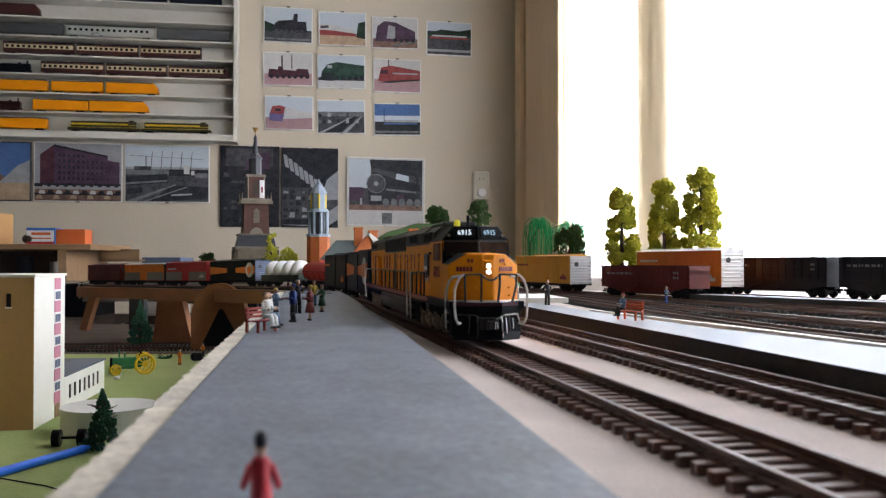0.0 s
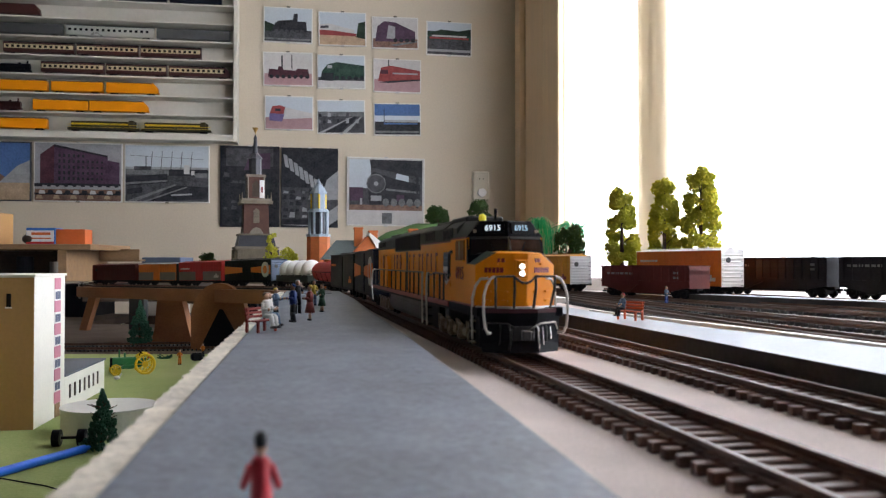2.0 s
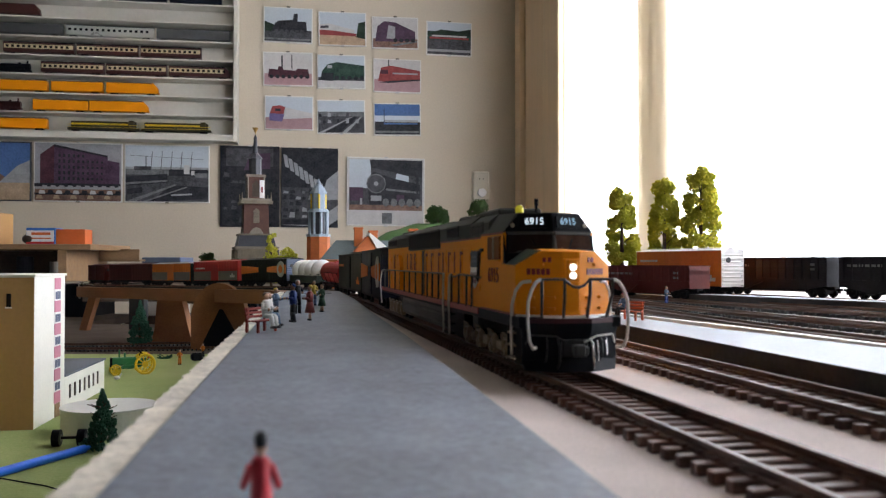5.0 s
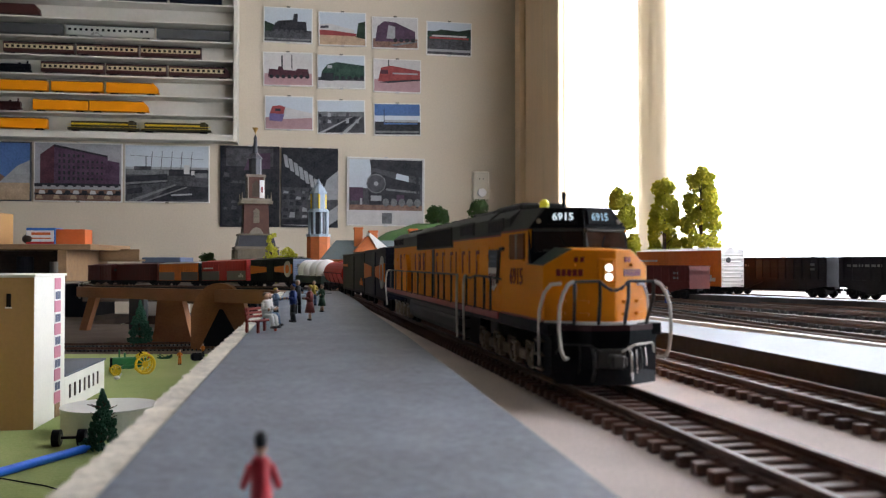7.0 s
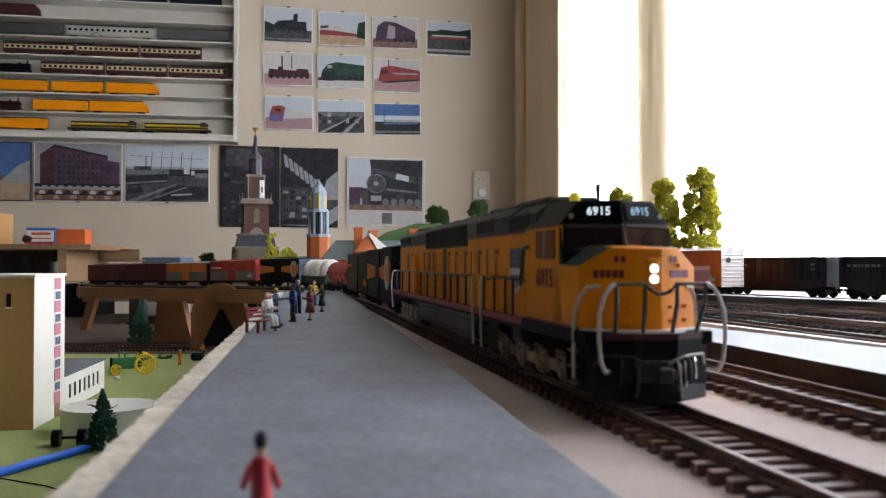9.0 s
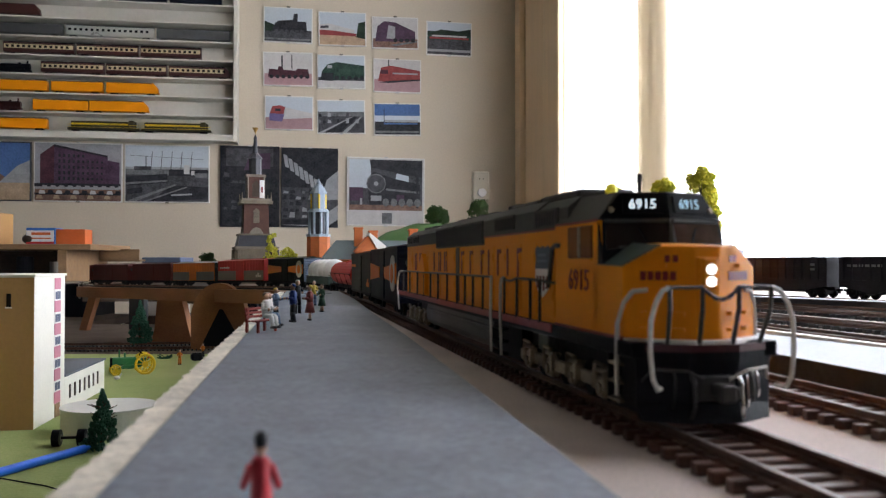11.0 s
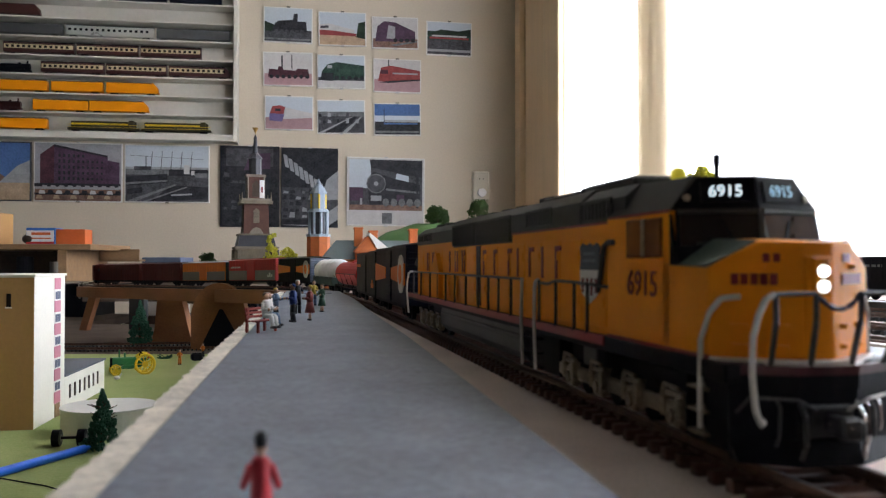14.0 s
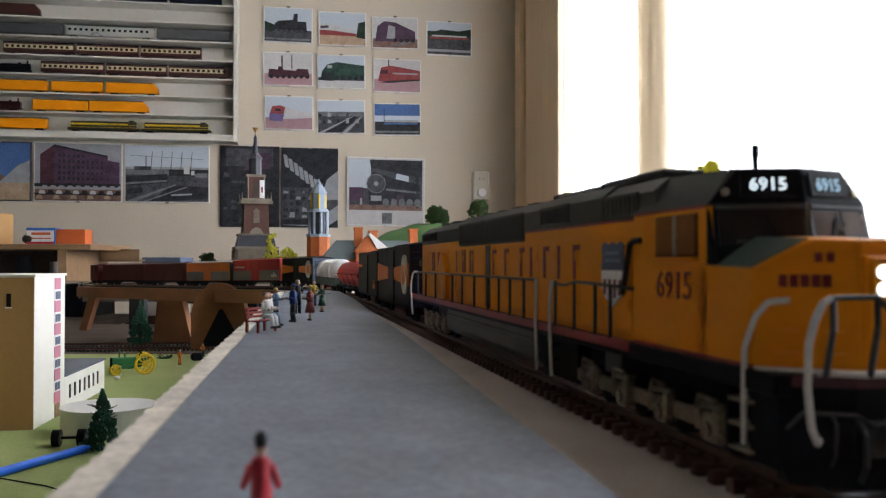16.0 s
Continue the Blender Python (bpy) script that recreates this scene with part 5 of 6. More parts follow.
def display_car(label, p0, p1, row, body, band=None, roof=None, h=48, kind="coach", low=None):
    L = p1 - p0 - 3
    z0 = 623 + 84.5 * row
    c = thing("display_coach" if kind == "coach" else "display_locomotive", label, "model train", ROOM @ pose((p0 + p1) / 2 * K, (Q1 - 62) * K, z0 * K) @ Matrix.Diagonal((1, 1, 1.22, 1)), "trains on the wall shelf")
    w = 16
    bm = bmesh.new()
    if kind == "diesel":
        hull(bm, [(-L / 2, -w, 10), (-L / 2, w, 10), (-L / 2, -w, h - 4), (-L / 2, w, h - 4), (-L / 2, -8, h), (-L / 2, 8, h), (L / 2 - 26, -8, h), (L / 2 - 26, 8, h), (L / 2 - 22, -w, h - 5), (L / 2 - 22, w, h - 5), (L / 2, -w + 4, 10), (L / 2, w - 4, 10), (L / 2 - 4, -10, h - 18), (L / 2 - 4, 10, h - 18)])
    elif kind == "steam":
        cyl(bm, (-L / 2 + 40, 0, 28), (L / 2 - 4, 0, 28), 11, n=16)
        box(bm, -L / 2, -L / 2 + 42, -w, w, 14, h, bev=2)
        cyl(bm, (L / 2 - 16, 0, 36), (L / 2 - 16, 0, h), 4, n=10)
        ball(bm, (L / 2 - 50, 0, 39), 6)
        box(bm, -L / 2, L / 2, -12, 12, 9, 16)
        for k in range(4):
            cyl(bm, (L / 2 - 30 - 24 * k, -13, 9.5), (L / 2 - 30 - 24 * k, -10, 9.5), 9, n=14)
    elif kind == "hood":
        box(bm, -L / 2, L / 2, -w, w, 9, 17, bev=1)
        box(bm, -L / 2 + 14, L / 2 - 14, -10, 10, 17, h - 4, bev=2)
        box(bm, L / 2 - 48, L / 2 - 24, -w, w, 17, h, bev=2)
    else:
        box(bm, -L / 2, L / 2, -w, w, 10, h - 4, bev=1.5)
    part("body", bm, body, c)
    if kind in ("coach", "diesel"):
        bm = bmesh.new()
        e = L / 2 if kind == "coach" else L / 2 - 30
        hull(bm, [(-L / 2, -w - .3, h - 6), (-L / 2, w + .3, h - 6), (e, -w - .3, h - 6), (e, w + .3, h - 6), (-L / 2, -9, h + .5), (-L / 2, 9, h + .5), (e, -9, h + .5), (e, 9, h + .5)])
        part("roof", bm, roof or body, c)
    if band:
        bm = bmesh.new()
        box(bm, -L / 2 + 4, L / 2 - 4 - (26 if kind == "diesel" else 0), -w - .5, -w + 1, 24, 39)
        o = part("window_band", bm, band, c)
        n = max(3, int(L / 24))
        for k in range(n):
            x = -L / 2 + 12 + k * (L - 24) / n
            bm = bmesh.new()
            box(bm, x, x + 12, -w - .9, -w, 27, 36)
            part("window", bm, BLACKP, o)
    if kind == "hood":
        for z in (18, 27):
            bm = bmesh.new()
            box(bm, -L / 2 + 2, L / 2 - 2, -w - .4, -w + .4, z, z + 1.2)
            part("handrail", bm, YELLOWP, c)
        bm = bmesh.new()
        box(bm, -L / 2 + 16, L / 2 - 50, -10.6, -9, 30, 34)
        part("stripe", bm, YELLOWP, c)
    if low:
        bm = bmesh.new()
        box(bm, -L / 2, L / 2, -w - .4, -w + 1, 10, 14)
        part("skirt", bm, low, c)
    for s in (-1, 1):
        bm = bmesh.new()
        box(bm, s * (L / 2 - 34) - 17, s * (L / 2 - 34) + 17, -13, 13, .2, 9.6, bev=1.5)
        part("truck", bm, BLACKP, c)


shelves()
MAROON = material("coach_maroon", (0.060, 0.014, 0.012), 0.4, vary=0.15)
CREAM = material("coach_cream", (0.62, 0.50, 0.30), 0.45, vary=0.1)
STEEL = material("coach_steel", (0.13, 0.13, 0.135), 0.35, metal=0.5, vary=0.15)
BRIGHT = material("coach_bright_steel", (0.55, 0.54, 0.50), 0.3, metal=0.35, vary=0.1)
OLIVE = material("loco_dark_olive", (0.035, 0.028, 0.012), 0.4, vary=0.2)
for p0, p1, row, body, band, roof, kind, label in (
        (-1500, -1141, 0, ORANGE, None, GREY, "coach", "yellow model freight car on the wall shelf"), (-1058, -745, 0, OLIVE, None, None, "hood", "dark olive and gold model diesel on the wall shelf"), (-742, -430, 0, OLIVE, None, None, "hood", "dark olive and gold model diesel on the wall shelf"),
        (-1480, -1250, 1, MAROON, None, None, "steam", "dark model steam locomotive on the wall shelf"), (-1205, -968, 1, ORANGE, None, GREY, "coach", "yellow model booster unit on the wall shelf"), (-965, -705, 1, ORANGE, None, GREY, "diesel", "yellow streamlined model diesel on the wall shelf"),
        (-1420, -1142, 2, ORANGE, None, GREY, "coach", "yellow model booster unit on the wall shelf"), (-1128, -905, 2, ORANGE, None, GREY, "coach", "yellow model booster unit on the wall shelf"), (-893, -662, 2, ORANGE, None, GREY, "diesel", "yellow streamlined model diesel on the wall shelf"),
        (-1440, -1212, 3, BLACKP, None, None, "steam", "black model steam locomotive on the wall shelf"), (-1172, -900, 3, MAROON, CREAM, BLACKP, "coach", "maroon and cream model coach on the wall shelf"), (-895, -628, 3, MAROON, CREAM, BLACKP, "coach", "maroon and cream model coach on the wall shelf"), (-622, -345, 3, MAROON, CREAM, BLACKP, "diesel", "maroon and cream observation coach on the wall shelf"),
        (-1330, -1028, 4, MAROON, CREAM, BLACKP, "coach", "maroon and cream model coach on the wall shelf"), (-1022, -752, 4, MAROON, CREAM, BLACKP, "coach", "maroon and cream model coach on the wall shelf"), (-746, -476, 4, MAROON, CREAM, BLACKP, "coach", "maroon and cream model coach on the wall shelf"),
        (-1450, -1080, 5, STEEL, None, None, "coach", "grey steel model coach on the wall shelf"), (-1068, -684, 5, BRIGHT, BRIGHT, STEEL, "coach", "bright silver model coach on the wall shelf"), (-676, -348, 5, STEEL, None, None, "coach", "grey steel model coach on the wall shelf"),
        (-1480, -1172, 6, MAROON, None, None, "diesel", "maroon model railcar on the wall shelf"), (-620, -385, 7, CAR_NAVY, None, BLACKP, "coach", "dark model coach on the upper wall shelf"), (-900, -630, 7, CAR_NAVY, None, BLACKP, "coach", "dark model coach on the upper wall shelf")):
    display_car(label, p0, p1, row, body, band, roof, 50 if kind != "hood" else 46, kind)


# ---- trees ----
LEAF_Y = material("foam_yellow_green", (0.38, 0.40, 0.02), 0.9, grain=300, blotch=40, color2=(0.64, 0.58, 0.07))
LEAF_G = material("foam_dark_green", (0.030, 0.065, 0.015), 0.9, grain=300, blotch=40, color2=(0.075, 0.12, 0.03))
LEAF_B = material("bright_fibre_green", (0.03, 0.34, 0.11), 0.8, grain=300, blotch=40, color2=(0.08, 0.48, 0.20))
LEAF_F = material("fir_green", (0.015, 0.075, 0.045), 0.8, grain=300, blotch=40, color2=(0.04, 0.15, 0.09))


def translucent(m, share):
    """Lets part of the light through: thin foam and fibre."""
    n, l = m.node_tree.nodes, m.node_tree.links
    tr, mix, bs = n.new("ShaderNodeBsdfTranslucent"), n.new("ShaderNodeMixShader"), n["Principled BSDF"]
    l.new(bs.inputs["Base Color"].links[0].from_socket, tr.inputs["Color"])
    mix.inputs[0].default_value = share
    l.new(bs.outputs[0], mix.inputs[1])
    l.new(tr.outputs[0], mix.inputs[2])
    l.new(mix.outputs[0], n["Material Output"].inputs["Surface"])


for m, share in ((LEAF_Y, 0.5), (LEAF_B, 0.5), (LEAF_G, 0.25)):
    translucent(m, share)
BARK = material("bark", (0.09, 0.055, 0.03), 0.9, grain=300, blotch=40, vary=0.3)


def leaves(centres, radius, count, size, seed):
    """A crown of small folded leaf clumps scattered round centres."""
    r = np.random.RandomState(seed)
    c = np.array(centres)
    pick = r.randint(0, len(c), count)
    d = r.normal(size=(count, 3))
    d /= np.linalg.norm(d, axis=1)[:, None]
    pos = c[pick, :3] + d * (c[pick, 3:4] * radius) * (0.45 + 0.6 * r.rand(count, 1))
    v, f = [], []
    for i in range(count):
        a = r.normal(size=3)
        a /= np.linalg.norm(a)
        b = np.cross(a, r.normal(size=3))
        b /= np.linalg.norm(b)
        n = np.cross(a, b)
        s = size * (0.6 + 0.8 * r.rand())
        p = pos[i]
        k = len(v)
        v += [tuple((p + s * a) * K), tuple((p + s * b) * K), tuple((p - s * a) * K), tuple((p - s * b) * K), tuple((p + .7 * s * n) * K)]
        f += [(k, k + 1, k + 4), (k + 1, k + 2, k + 4), (k + 2, k + 3, k + 4), (k + 3, k, k + 4)]
    me = bpy.data.meshes.new("crown")
    me.from_pydata(v, [], f)
    return me


def tree(label, x, y, z, h, width, mat, seed, style="poplar", count=2600, size=1.9, group="model trees"):
    t = thing("tree", label, "tree", pose(x * K, y * K, z * K), group)
    r = random.Random(seed)
    bm = bmesh.new()
    cyl(bm, (0, 0, 0), (0, 0, h * .55), h * .022 + .6, h * .012 + .3, n=8)
    cyl(bm, (0, 0, h * .55), (1, 0, h * .92), h * .012 + .3, .3, n=6)
    for k in range(9):
        a, q = r.uniform(0, 6.28), r.uniform(.2, .8)
        cyl(bm, (0, 0, h * q), (math.cos(a) * width * .35, math.sin(a) * width * .35, h * (q + .1)), .6, .25, n=5)
    part("trunk", bm, BARK, t)
    cs = []
    if style == "poplar":
        for k in range(64):
            q = r.random()
            rad = width / 2 * (.45 + .62 * math.sin(math.pi * min(1, q * .78 + .22)))
            a = r.uniform(0, 6.28)
            cs.append((math.cos(a) * rad * .68, math.sin(a) * rad * .68, h * (.10 + .86 * q), width * r.uniform(.12, .19)))
    elif style == "fir":
        for k in range(170):
            q = r.random() ** .8
            a = r.uniform(0, 6.28)
            rad = width / 2 * (1 - q) * r.uniform(.5, 1)
            cs.append((math.cos(a) * rad, math.sin(a) * rad, h * (.08 + .9 * q) - rad * .15, width * .085 * (1.2 - q)))
    else:
        for k in range(26):
            a, b = r.uniform(0, 6.28), r.uniform(-.5, 1)
            rad = width / 2 * .68
            cs.append((math.cos(a) * rad * math.sqrt(1 - b * b * .8), math.sin(a) * rad * math.sqrt(1 - b * b * .8), h * .62 + b * h * .3, width * r.uniform(.14, .24)))
    me = leaves(cs, 1.0, count, size, seed)
    me.materials.append(mat)
    o = new("crown", me)
    o.parent = t
    return t


def willow(label, x, y, z, h, width, seed, lean=0.0):
    t = thing("tree", label, "tree", pose(x * K, y * K, z * K), "model trees")
    r = random.Random(seed)
    bm = bmesh.new()
    tube(bm, [(0, 0, 0), (-width * .04, 0, h * .3), (-width * .12 + lean * .5, 0, h * .65), (lean, 0, h * .85)], 1.3, n=7)
    part("trunk", bm, DARKWOOD, t)
    bm = bmesh.new()
    for k in range(150):
        a = r.uniform(0, 6.28)
        rad = width / 2 * r.uniform(.35, 1)
        top = h * r.uniform(.86, 1.0)
        end = h * r.uniform(.25, .7)
        pts = [(lean, 0, h * .84), (lean + math.cos(a) * rad * .45, math.sin(a) * rad * .45, top), (lean + math.cos(a) * rad * .85, math.sin(a) * rad * .85, top * .93), (lean + math.cos(a) * rad, math.sin(a) * rad, (top + end) / 2), (lean + math.cos(a) * rad * .97, math.sin(a) * rad * .97, end)]
        tube(bm, pts, .28, n=3)
    part("crown", bm, LEAF_B, t)


for k, (x, y, h, w) in enumerate(((236, 1140, 138, 46), (297, 1160, 150, 46), (343, 1150, 168, 54))):
    tree("yellow-green foam poplar with gaps in its crown beside the window", x, y, -5, h + 3, w, LEAF_Y, 20 + k, count=6500, size=2.3)
for x, y, z, h, w in ((-12, 2080, 100, 76, 58), (87, 2080, 74, 116, 56)):
    tree("dark green bushy foam tree on the hill", x, y, z, h, w, LEAF_G, int(x) + 50, "bush", count=2400, size=2.2)
tree("dark round foam tree among the willows", 180, 1230, -5, 96, 46, LEAF_G, 77, "bush", count=3000, size=1.8)
tree("yellow-green foam shrub before the tower", -397, 2000, -18, 124, 36, LEAF_Y, 31, count=1400, size=2.2)
tree("yellow-green foam bush before the tower", -365, 2040, -18, 96, 46, LEAF_Y, 33, "bush", count=1400, size=2.2)
tree("dark green foam bush near the wall", -642, 2360, -18, 86, 46, LEAF_G, 35, "bush", count=1400, size=2.4)
tree("dark green model fir on the grass mat", -560, 1600, LOW, 82, 54, LEAF_F, 41, "fir", count=7000, size=1.9)
tree("dark green model fir beside the pale drum", -277, 705, LOW, 50, 33, LEAF_F, 43, "fir", count=7000, size=1.1)
willow("bright green wire willow with arching branches", 124, 1230, -5, 108, 50, 3, 12)
willow("bright green weeping wire willow with arching branches", 190, 1270, -5, 104, 84, 5, 0)


# ---- figures: each one plain mesh ----
def paint(name, c):
    return material(name, c, 0.55, grain=600, vary=0.1, bump=0)


SKIN, HAIR = paint("figure_skin", (0.55, 0.33, 0.22)), paint("figure_hair", (0.06, 0.035, 0.02))
F_RED, F_BLUE, F_WHITE, F_GREEN, F_BLACK = paint("figure_red", (0.30, 0.06, 0.045)), paint("figure_blue", (0.02, 0.06, 0.28)), paint("figure_white", (0.65, 0.64, 0.62)), paint("figure_green", (0.03, 0.09, 0.05)), paint("figure_black", (0.02, 0.02, 0.025))
F_YELLOW, F_DENIM, F_ORANGE, F_CRIMSON = paint("figure_yellow", (0.6, 0.42, 0.05)), paint("figure_denim", (0.10, 0.16, 0.26)), paint("figure_orange", (0.7, 0.2, 0.02)), paint("figure_crimson", (0.55, 0.035, 0.05))


def figure(label, x, y, z, turn, top, legs, hair=None, skirt=False, sit=False, h=19.5, arms=0.3, ground=False, slim=1.0):
    bm = bmesh.new()
    k = h / 19.5
    m = [top, legs, SKIN, hair or HAIR, F_BLACK]
    up = 8.8 if not sit else 5.0
    if ground:
        up = 1.2
        for s in (-1, 1):
            tube(bm, [(s * 1.1, 0, up), (s * 1.3, -4, 2.8), (s * 1.3, -7.6, .8)], .95, mi=1)
            box(bm, s * 1.3 - .7, s * 1.3 + .7, -8.6, -7.4, 0, 2.4, mi=4)
    elif sit:
        for s in (-1, 1):
            tube(bm, [(s * 1.1, 0, up), (s * 1.2, -4, up - .2), (s * 1.2, -4.6, .8)], .95, mi=1)
            box(bm, s * 1.2 - .7, s * 1.2 + .7, -6.4, -4, 0, 1, mi=4)
    elif skirt:
        cyl(bm, (0, 0, 4), (0, 0, 10.2), 2.7, 1.5, n=12, mi=1)
        for s in (-1, 1):
            cyl(bm, (s * .8, 0, .6), (s * .8, 0, 4.4), .55, n=7, mi=2)
            box(bm, s * .8 - .5, s * .8 + .5, -1.2, .7, 0, .8, mi=4)
    else:
        for s in (-1, 1):
            tube(bm, [(s * .9, 0, up), (s * 1.05, -.2, 4.6), (s * 1.1, .2, .6)], .95, n=8, mi=1)
            box(bm, s * 1.1 - .7, s * 1.1 + .7, -1.5, 1, 0, 1, mi=4)
    cyl(bm, (0, 0, up - .5), (0, 0, up + 5.4), 1.55, 2.0, n=12, mi=0)
    ball(bm, (0, 0, up + 5.4), 2.0, sy=.75, sz=.6, n=10, mi=0)
    for s in (-1, 1):
        tube(bm, [(s * 2.0, 0, up + 5.3), (s * (2.5 + arms), -.6, up + 2.6), (s * 2.0, -2.4 - 2 * arms, up + 2.0 + 2 * arms)], .62, n=7, mi=0)
        ball(bm, (s * 2.0, -2.6 - 2 * arms, up + 2.0 + 2 * arms), .65, n=6, mi=2)
    cyl(bm, (0, 0, up + 5.6), (0, 0, up + 7), .65, n=7, mi=2)
    ball(bm, (0, -.1, up + 8.0), 1.25, sz=1.2, n=10, mi=2)
    ball(bm, (0, .25, up + 8.5), 1.32, sz=.95, n=10, mi=3)
    ob = part("figurine", bm, m, smooth=True)
    ob.matrix_basis = pose(x * K, y * K, z * K, 0, 0, turn) @ Matrix.Diagonal((k * slim, k * slim, k, 1))
    return tagged(ob, label, "figurine", "platform figurines")


figure("small standing figurine in a blue uniform and cap", -74, 427, 8, -60, F_BLUE, F_BLACK, F_BLUE, h=20)
figure("small standing figurine in a red-brown dress", -67.5, 439, 8, -70, F_RED, F_RED, F_YELLOW, True, h=19)
figure("small standing figurine in a dark green coat", -72, 515, 8, -40, F_GREEN, F_GREEN, None, True, h=17.5)
figure("small standing figurine in a denim jacket", -85, 440, 8, 70, F_DENIM, F_BLACK, F_YELLOW, h=17.5, arms=.8)
figure("small standing figurine in dark clothes with a bag", -84, 500, 8, 20, F_BLACK, F_BLACK, F_WHITE, h=20.5)
figure("small standing figurine in a yellow shirt", -88, 590, 8, 0, F_YELLOW, F_DENIM, None, h=18)
figure("small seated figurine in a white dress", -74, 362, 10, 60, F_WHITE, F_WHITE, None, False, True, h=20)
figure("small seated figurine in white and denim", -75.5, 374, 10, 70, F_WHITE, F_DENIM, None, False, True, h=19.5)
figure("small seated figurine with black hair in a crimson dress", -21, 100, 8.1, 190, F_CRIMSON, F_CRIMSON, F_BLACK, h=17.6, ground=True, slim=.66, arms=.9)
figure("small standing figurine in dark clothes on the island platform", 79, 655, 5.2, 0, F_BLACK, F_BLACK, None, h=20)
figure("small seated figurine with red hat on a bench", 101, 486, 7.4, -60, F_DENIM, F_BLACK, F_CRIMSON, False, True, h=17)
figure("small standing figurine in blue beside the yard track", 222, 860, -5, 30, F_DENIM, F_BLUE, None, h=20)
figure("small orange figurine on the grass mat", -392, 1290, LOW, 20, F_ORANGE, F_ORANGE, None, h=24)
figure("small orange figurine by the dark barrow", -385, 1390, LOW, -20, F_ORANGE, F_BLACK, None, h=24)


def bench(label, x, y, z, turn, mat):
    b = thing("bench", label, "bench", pose(x * K, y * K, z * K, 0, 0, turn), "platform benches")
    for s in range(3):
        bm = bmesh.new()
        box(bm, -8, 8, -2.5 + 1.7 * s, -1.2 + 1.7 * s, 4.6, 5.2, bev=.15)
        part("slat", bm, mat, b)
        bm = bmesh.new()
        box(bm, -8, 8, 3 + .3 * s, 3.5 + .3 * s, 6.0 + 1.6 * s, 7.2 + 1.6 * s, bev=.15)
        part("back_slat", bm, mat, b)
    for x in (-6.5, 6.5):
        for q, t in ((-2.3, 4.7), (3.2, 10.4)):
            bm = bmesh.new()
            box(bm, x - .5, x + .5, q, q + .9, 0, t)
            part("leg", bm, mat, b)


bench("small red plastic platform bench", -76, 366, 8, 68, paint("bench_red", (0.33, 0.04, 0.03)))
bench("small orange-red plastic platform bench", 104, 484, 5.2, -55, paint("bench_orange", (0.65, 0.11, 0.03)))

# ---- standing freight cars in the yard ----
def stand(car, x, y, z, turn, pitch=0):
    car.matrix_basis = pose(x * K, y * K, z * K, 0, pitch, turn)


stand(freight_car("box_car", "yellow box car with silver ribbed end", 165, CAR_YELLOW, 48, ends=CAR_SILVER, patch=LETTER), 148, 1185, 0, -70)
stand(freight_car("refrigerator_car", "orange refrigerator car with white ribbed end and roof", 158, CAR_ORANGE, 52, ends=WHITEP, roof=WHITEP, patch=LETTERW, door=False), 288, 1022, 1, -68)
stand(hopper_car("hopper_car", "dark red-brown open hopper car", 132, CAR_BROWN, 36), 232, 955, -2, -58)
for x, y in ((378, 975), (452, 818), (526, 662)):
    stand(hopper_car("hopper_car", "black ribbed open hopper car with faded lettering", 158, HOPPER_BLACK, 43), x, y, 0, -64.6)


# ---- trestle ----
def trestle():
    t = thing("trestle", "brown hardboard trestle with an arched portal carrying the track", "trestle", kind="structure")
    s0, s1 = s_of_y(1190), float(np.interp(1975, MAIN.p[:, 1], MAIN.s))
    bm = bmesh.new()
    n, rings = 40, []
    for i in range(n + 1):
        s = s0 + (s1 - s0) * i / n
        rings.append([bm.verts.new(MAIN.side(s, o, z) * K) for o, z in ((-32, -5.2), (44, -5.2), (44, -27), (-32, -27))])
    for a, b in zip(rings, rings[1:]):
        for j in range(4):
            bm.faces.new((a[j], a[(j + 1) % 4], b[(j + 1) % 4], b[j]))
    bm.faces.new(rings[0]), bm.faces.new(rings[-1][::-1])
    part("deck", bm, TRESTLE, t)

    def plate(x, y, turn, pts, name, mats, half=5):
        m = pose(x * K, y * K, 0, 0, 0, turn) @ XZ
        bm = bmesh.new()
        prism(bm, pts, -half, half, m=m)
        bmesh.ops.triangulate(bm, faces=[f for f in bm.faces if len(f.verts) > 4])
        return part(name, bm, mats, t)

    low = LOW + 0.5
    plate(-517, 1664, -14, [(-43, low), (43, low), (20, -29), (-20, -29)], "pier", TRESTLE, 9)
    plate(-580, 1800, -30, [(-20, low), (30, low), (30, -31), (-10, -31)], "pier", TRESTLE, 9)
    plate(-790, 1935, -30, [(-28, low), (-4, low), (32, -33), (6, -33)], "pier", TRESTLE, 6)
    # near-black plate, paints the shaded interior below the deck
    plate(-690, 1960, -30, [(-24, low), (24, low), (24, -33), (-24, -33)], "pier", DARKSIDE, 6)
    arc = [math.pi * k / 14 for k in range(15)]
    inner = [(36 * math.cos(a), -60 + 44 * math.sin(a)) for a in arc]
    outer = [(52 * math.cos(a), -60 + 62 * math.sin(a)) for a in arc]
    plate(-386, 1500, -12, [(52, low)] + outer + [(-52, low), (-36, low)] + inner[::-1] + [(36, low)], "arched_portal", TRESTLE, 7)
    # black sheet added behind the arch, stands in for the shade inside
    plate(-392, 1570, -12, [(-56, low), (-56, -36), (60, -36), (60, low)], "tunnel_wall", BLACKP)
    # dark sheet closing the back, its colour gives the shade under the trestle
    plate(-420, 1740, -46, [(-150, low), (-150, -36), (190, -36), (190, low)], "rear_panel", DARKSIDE)


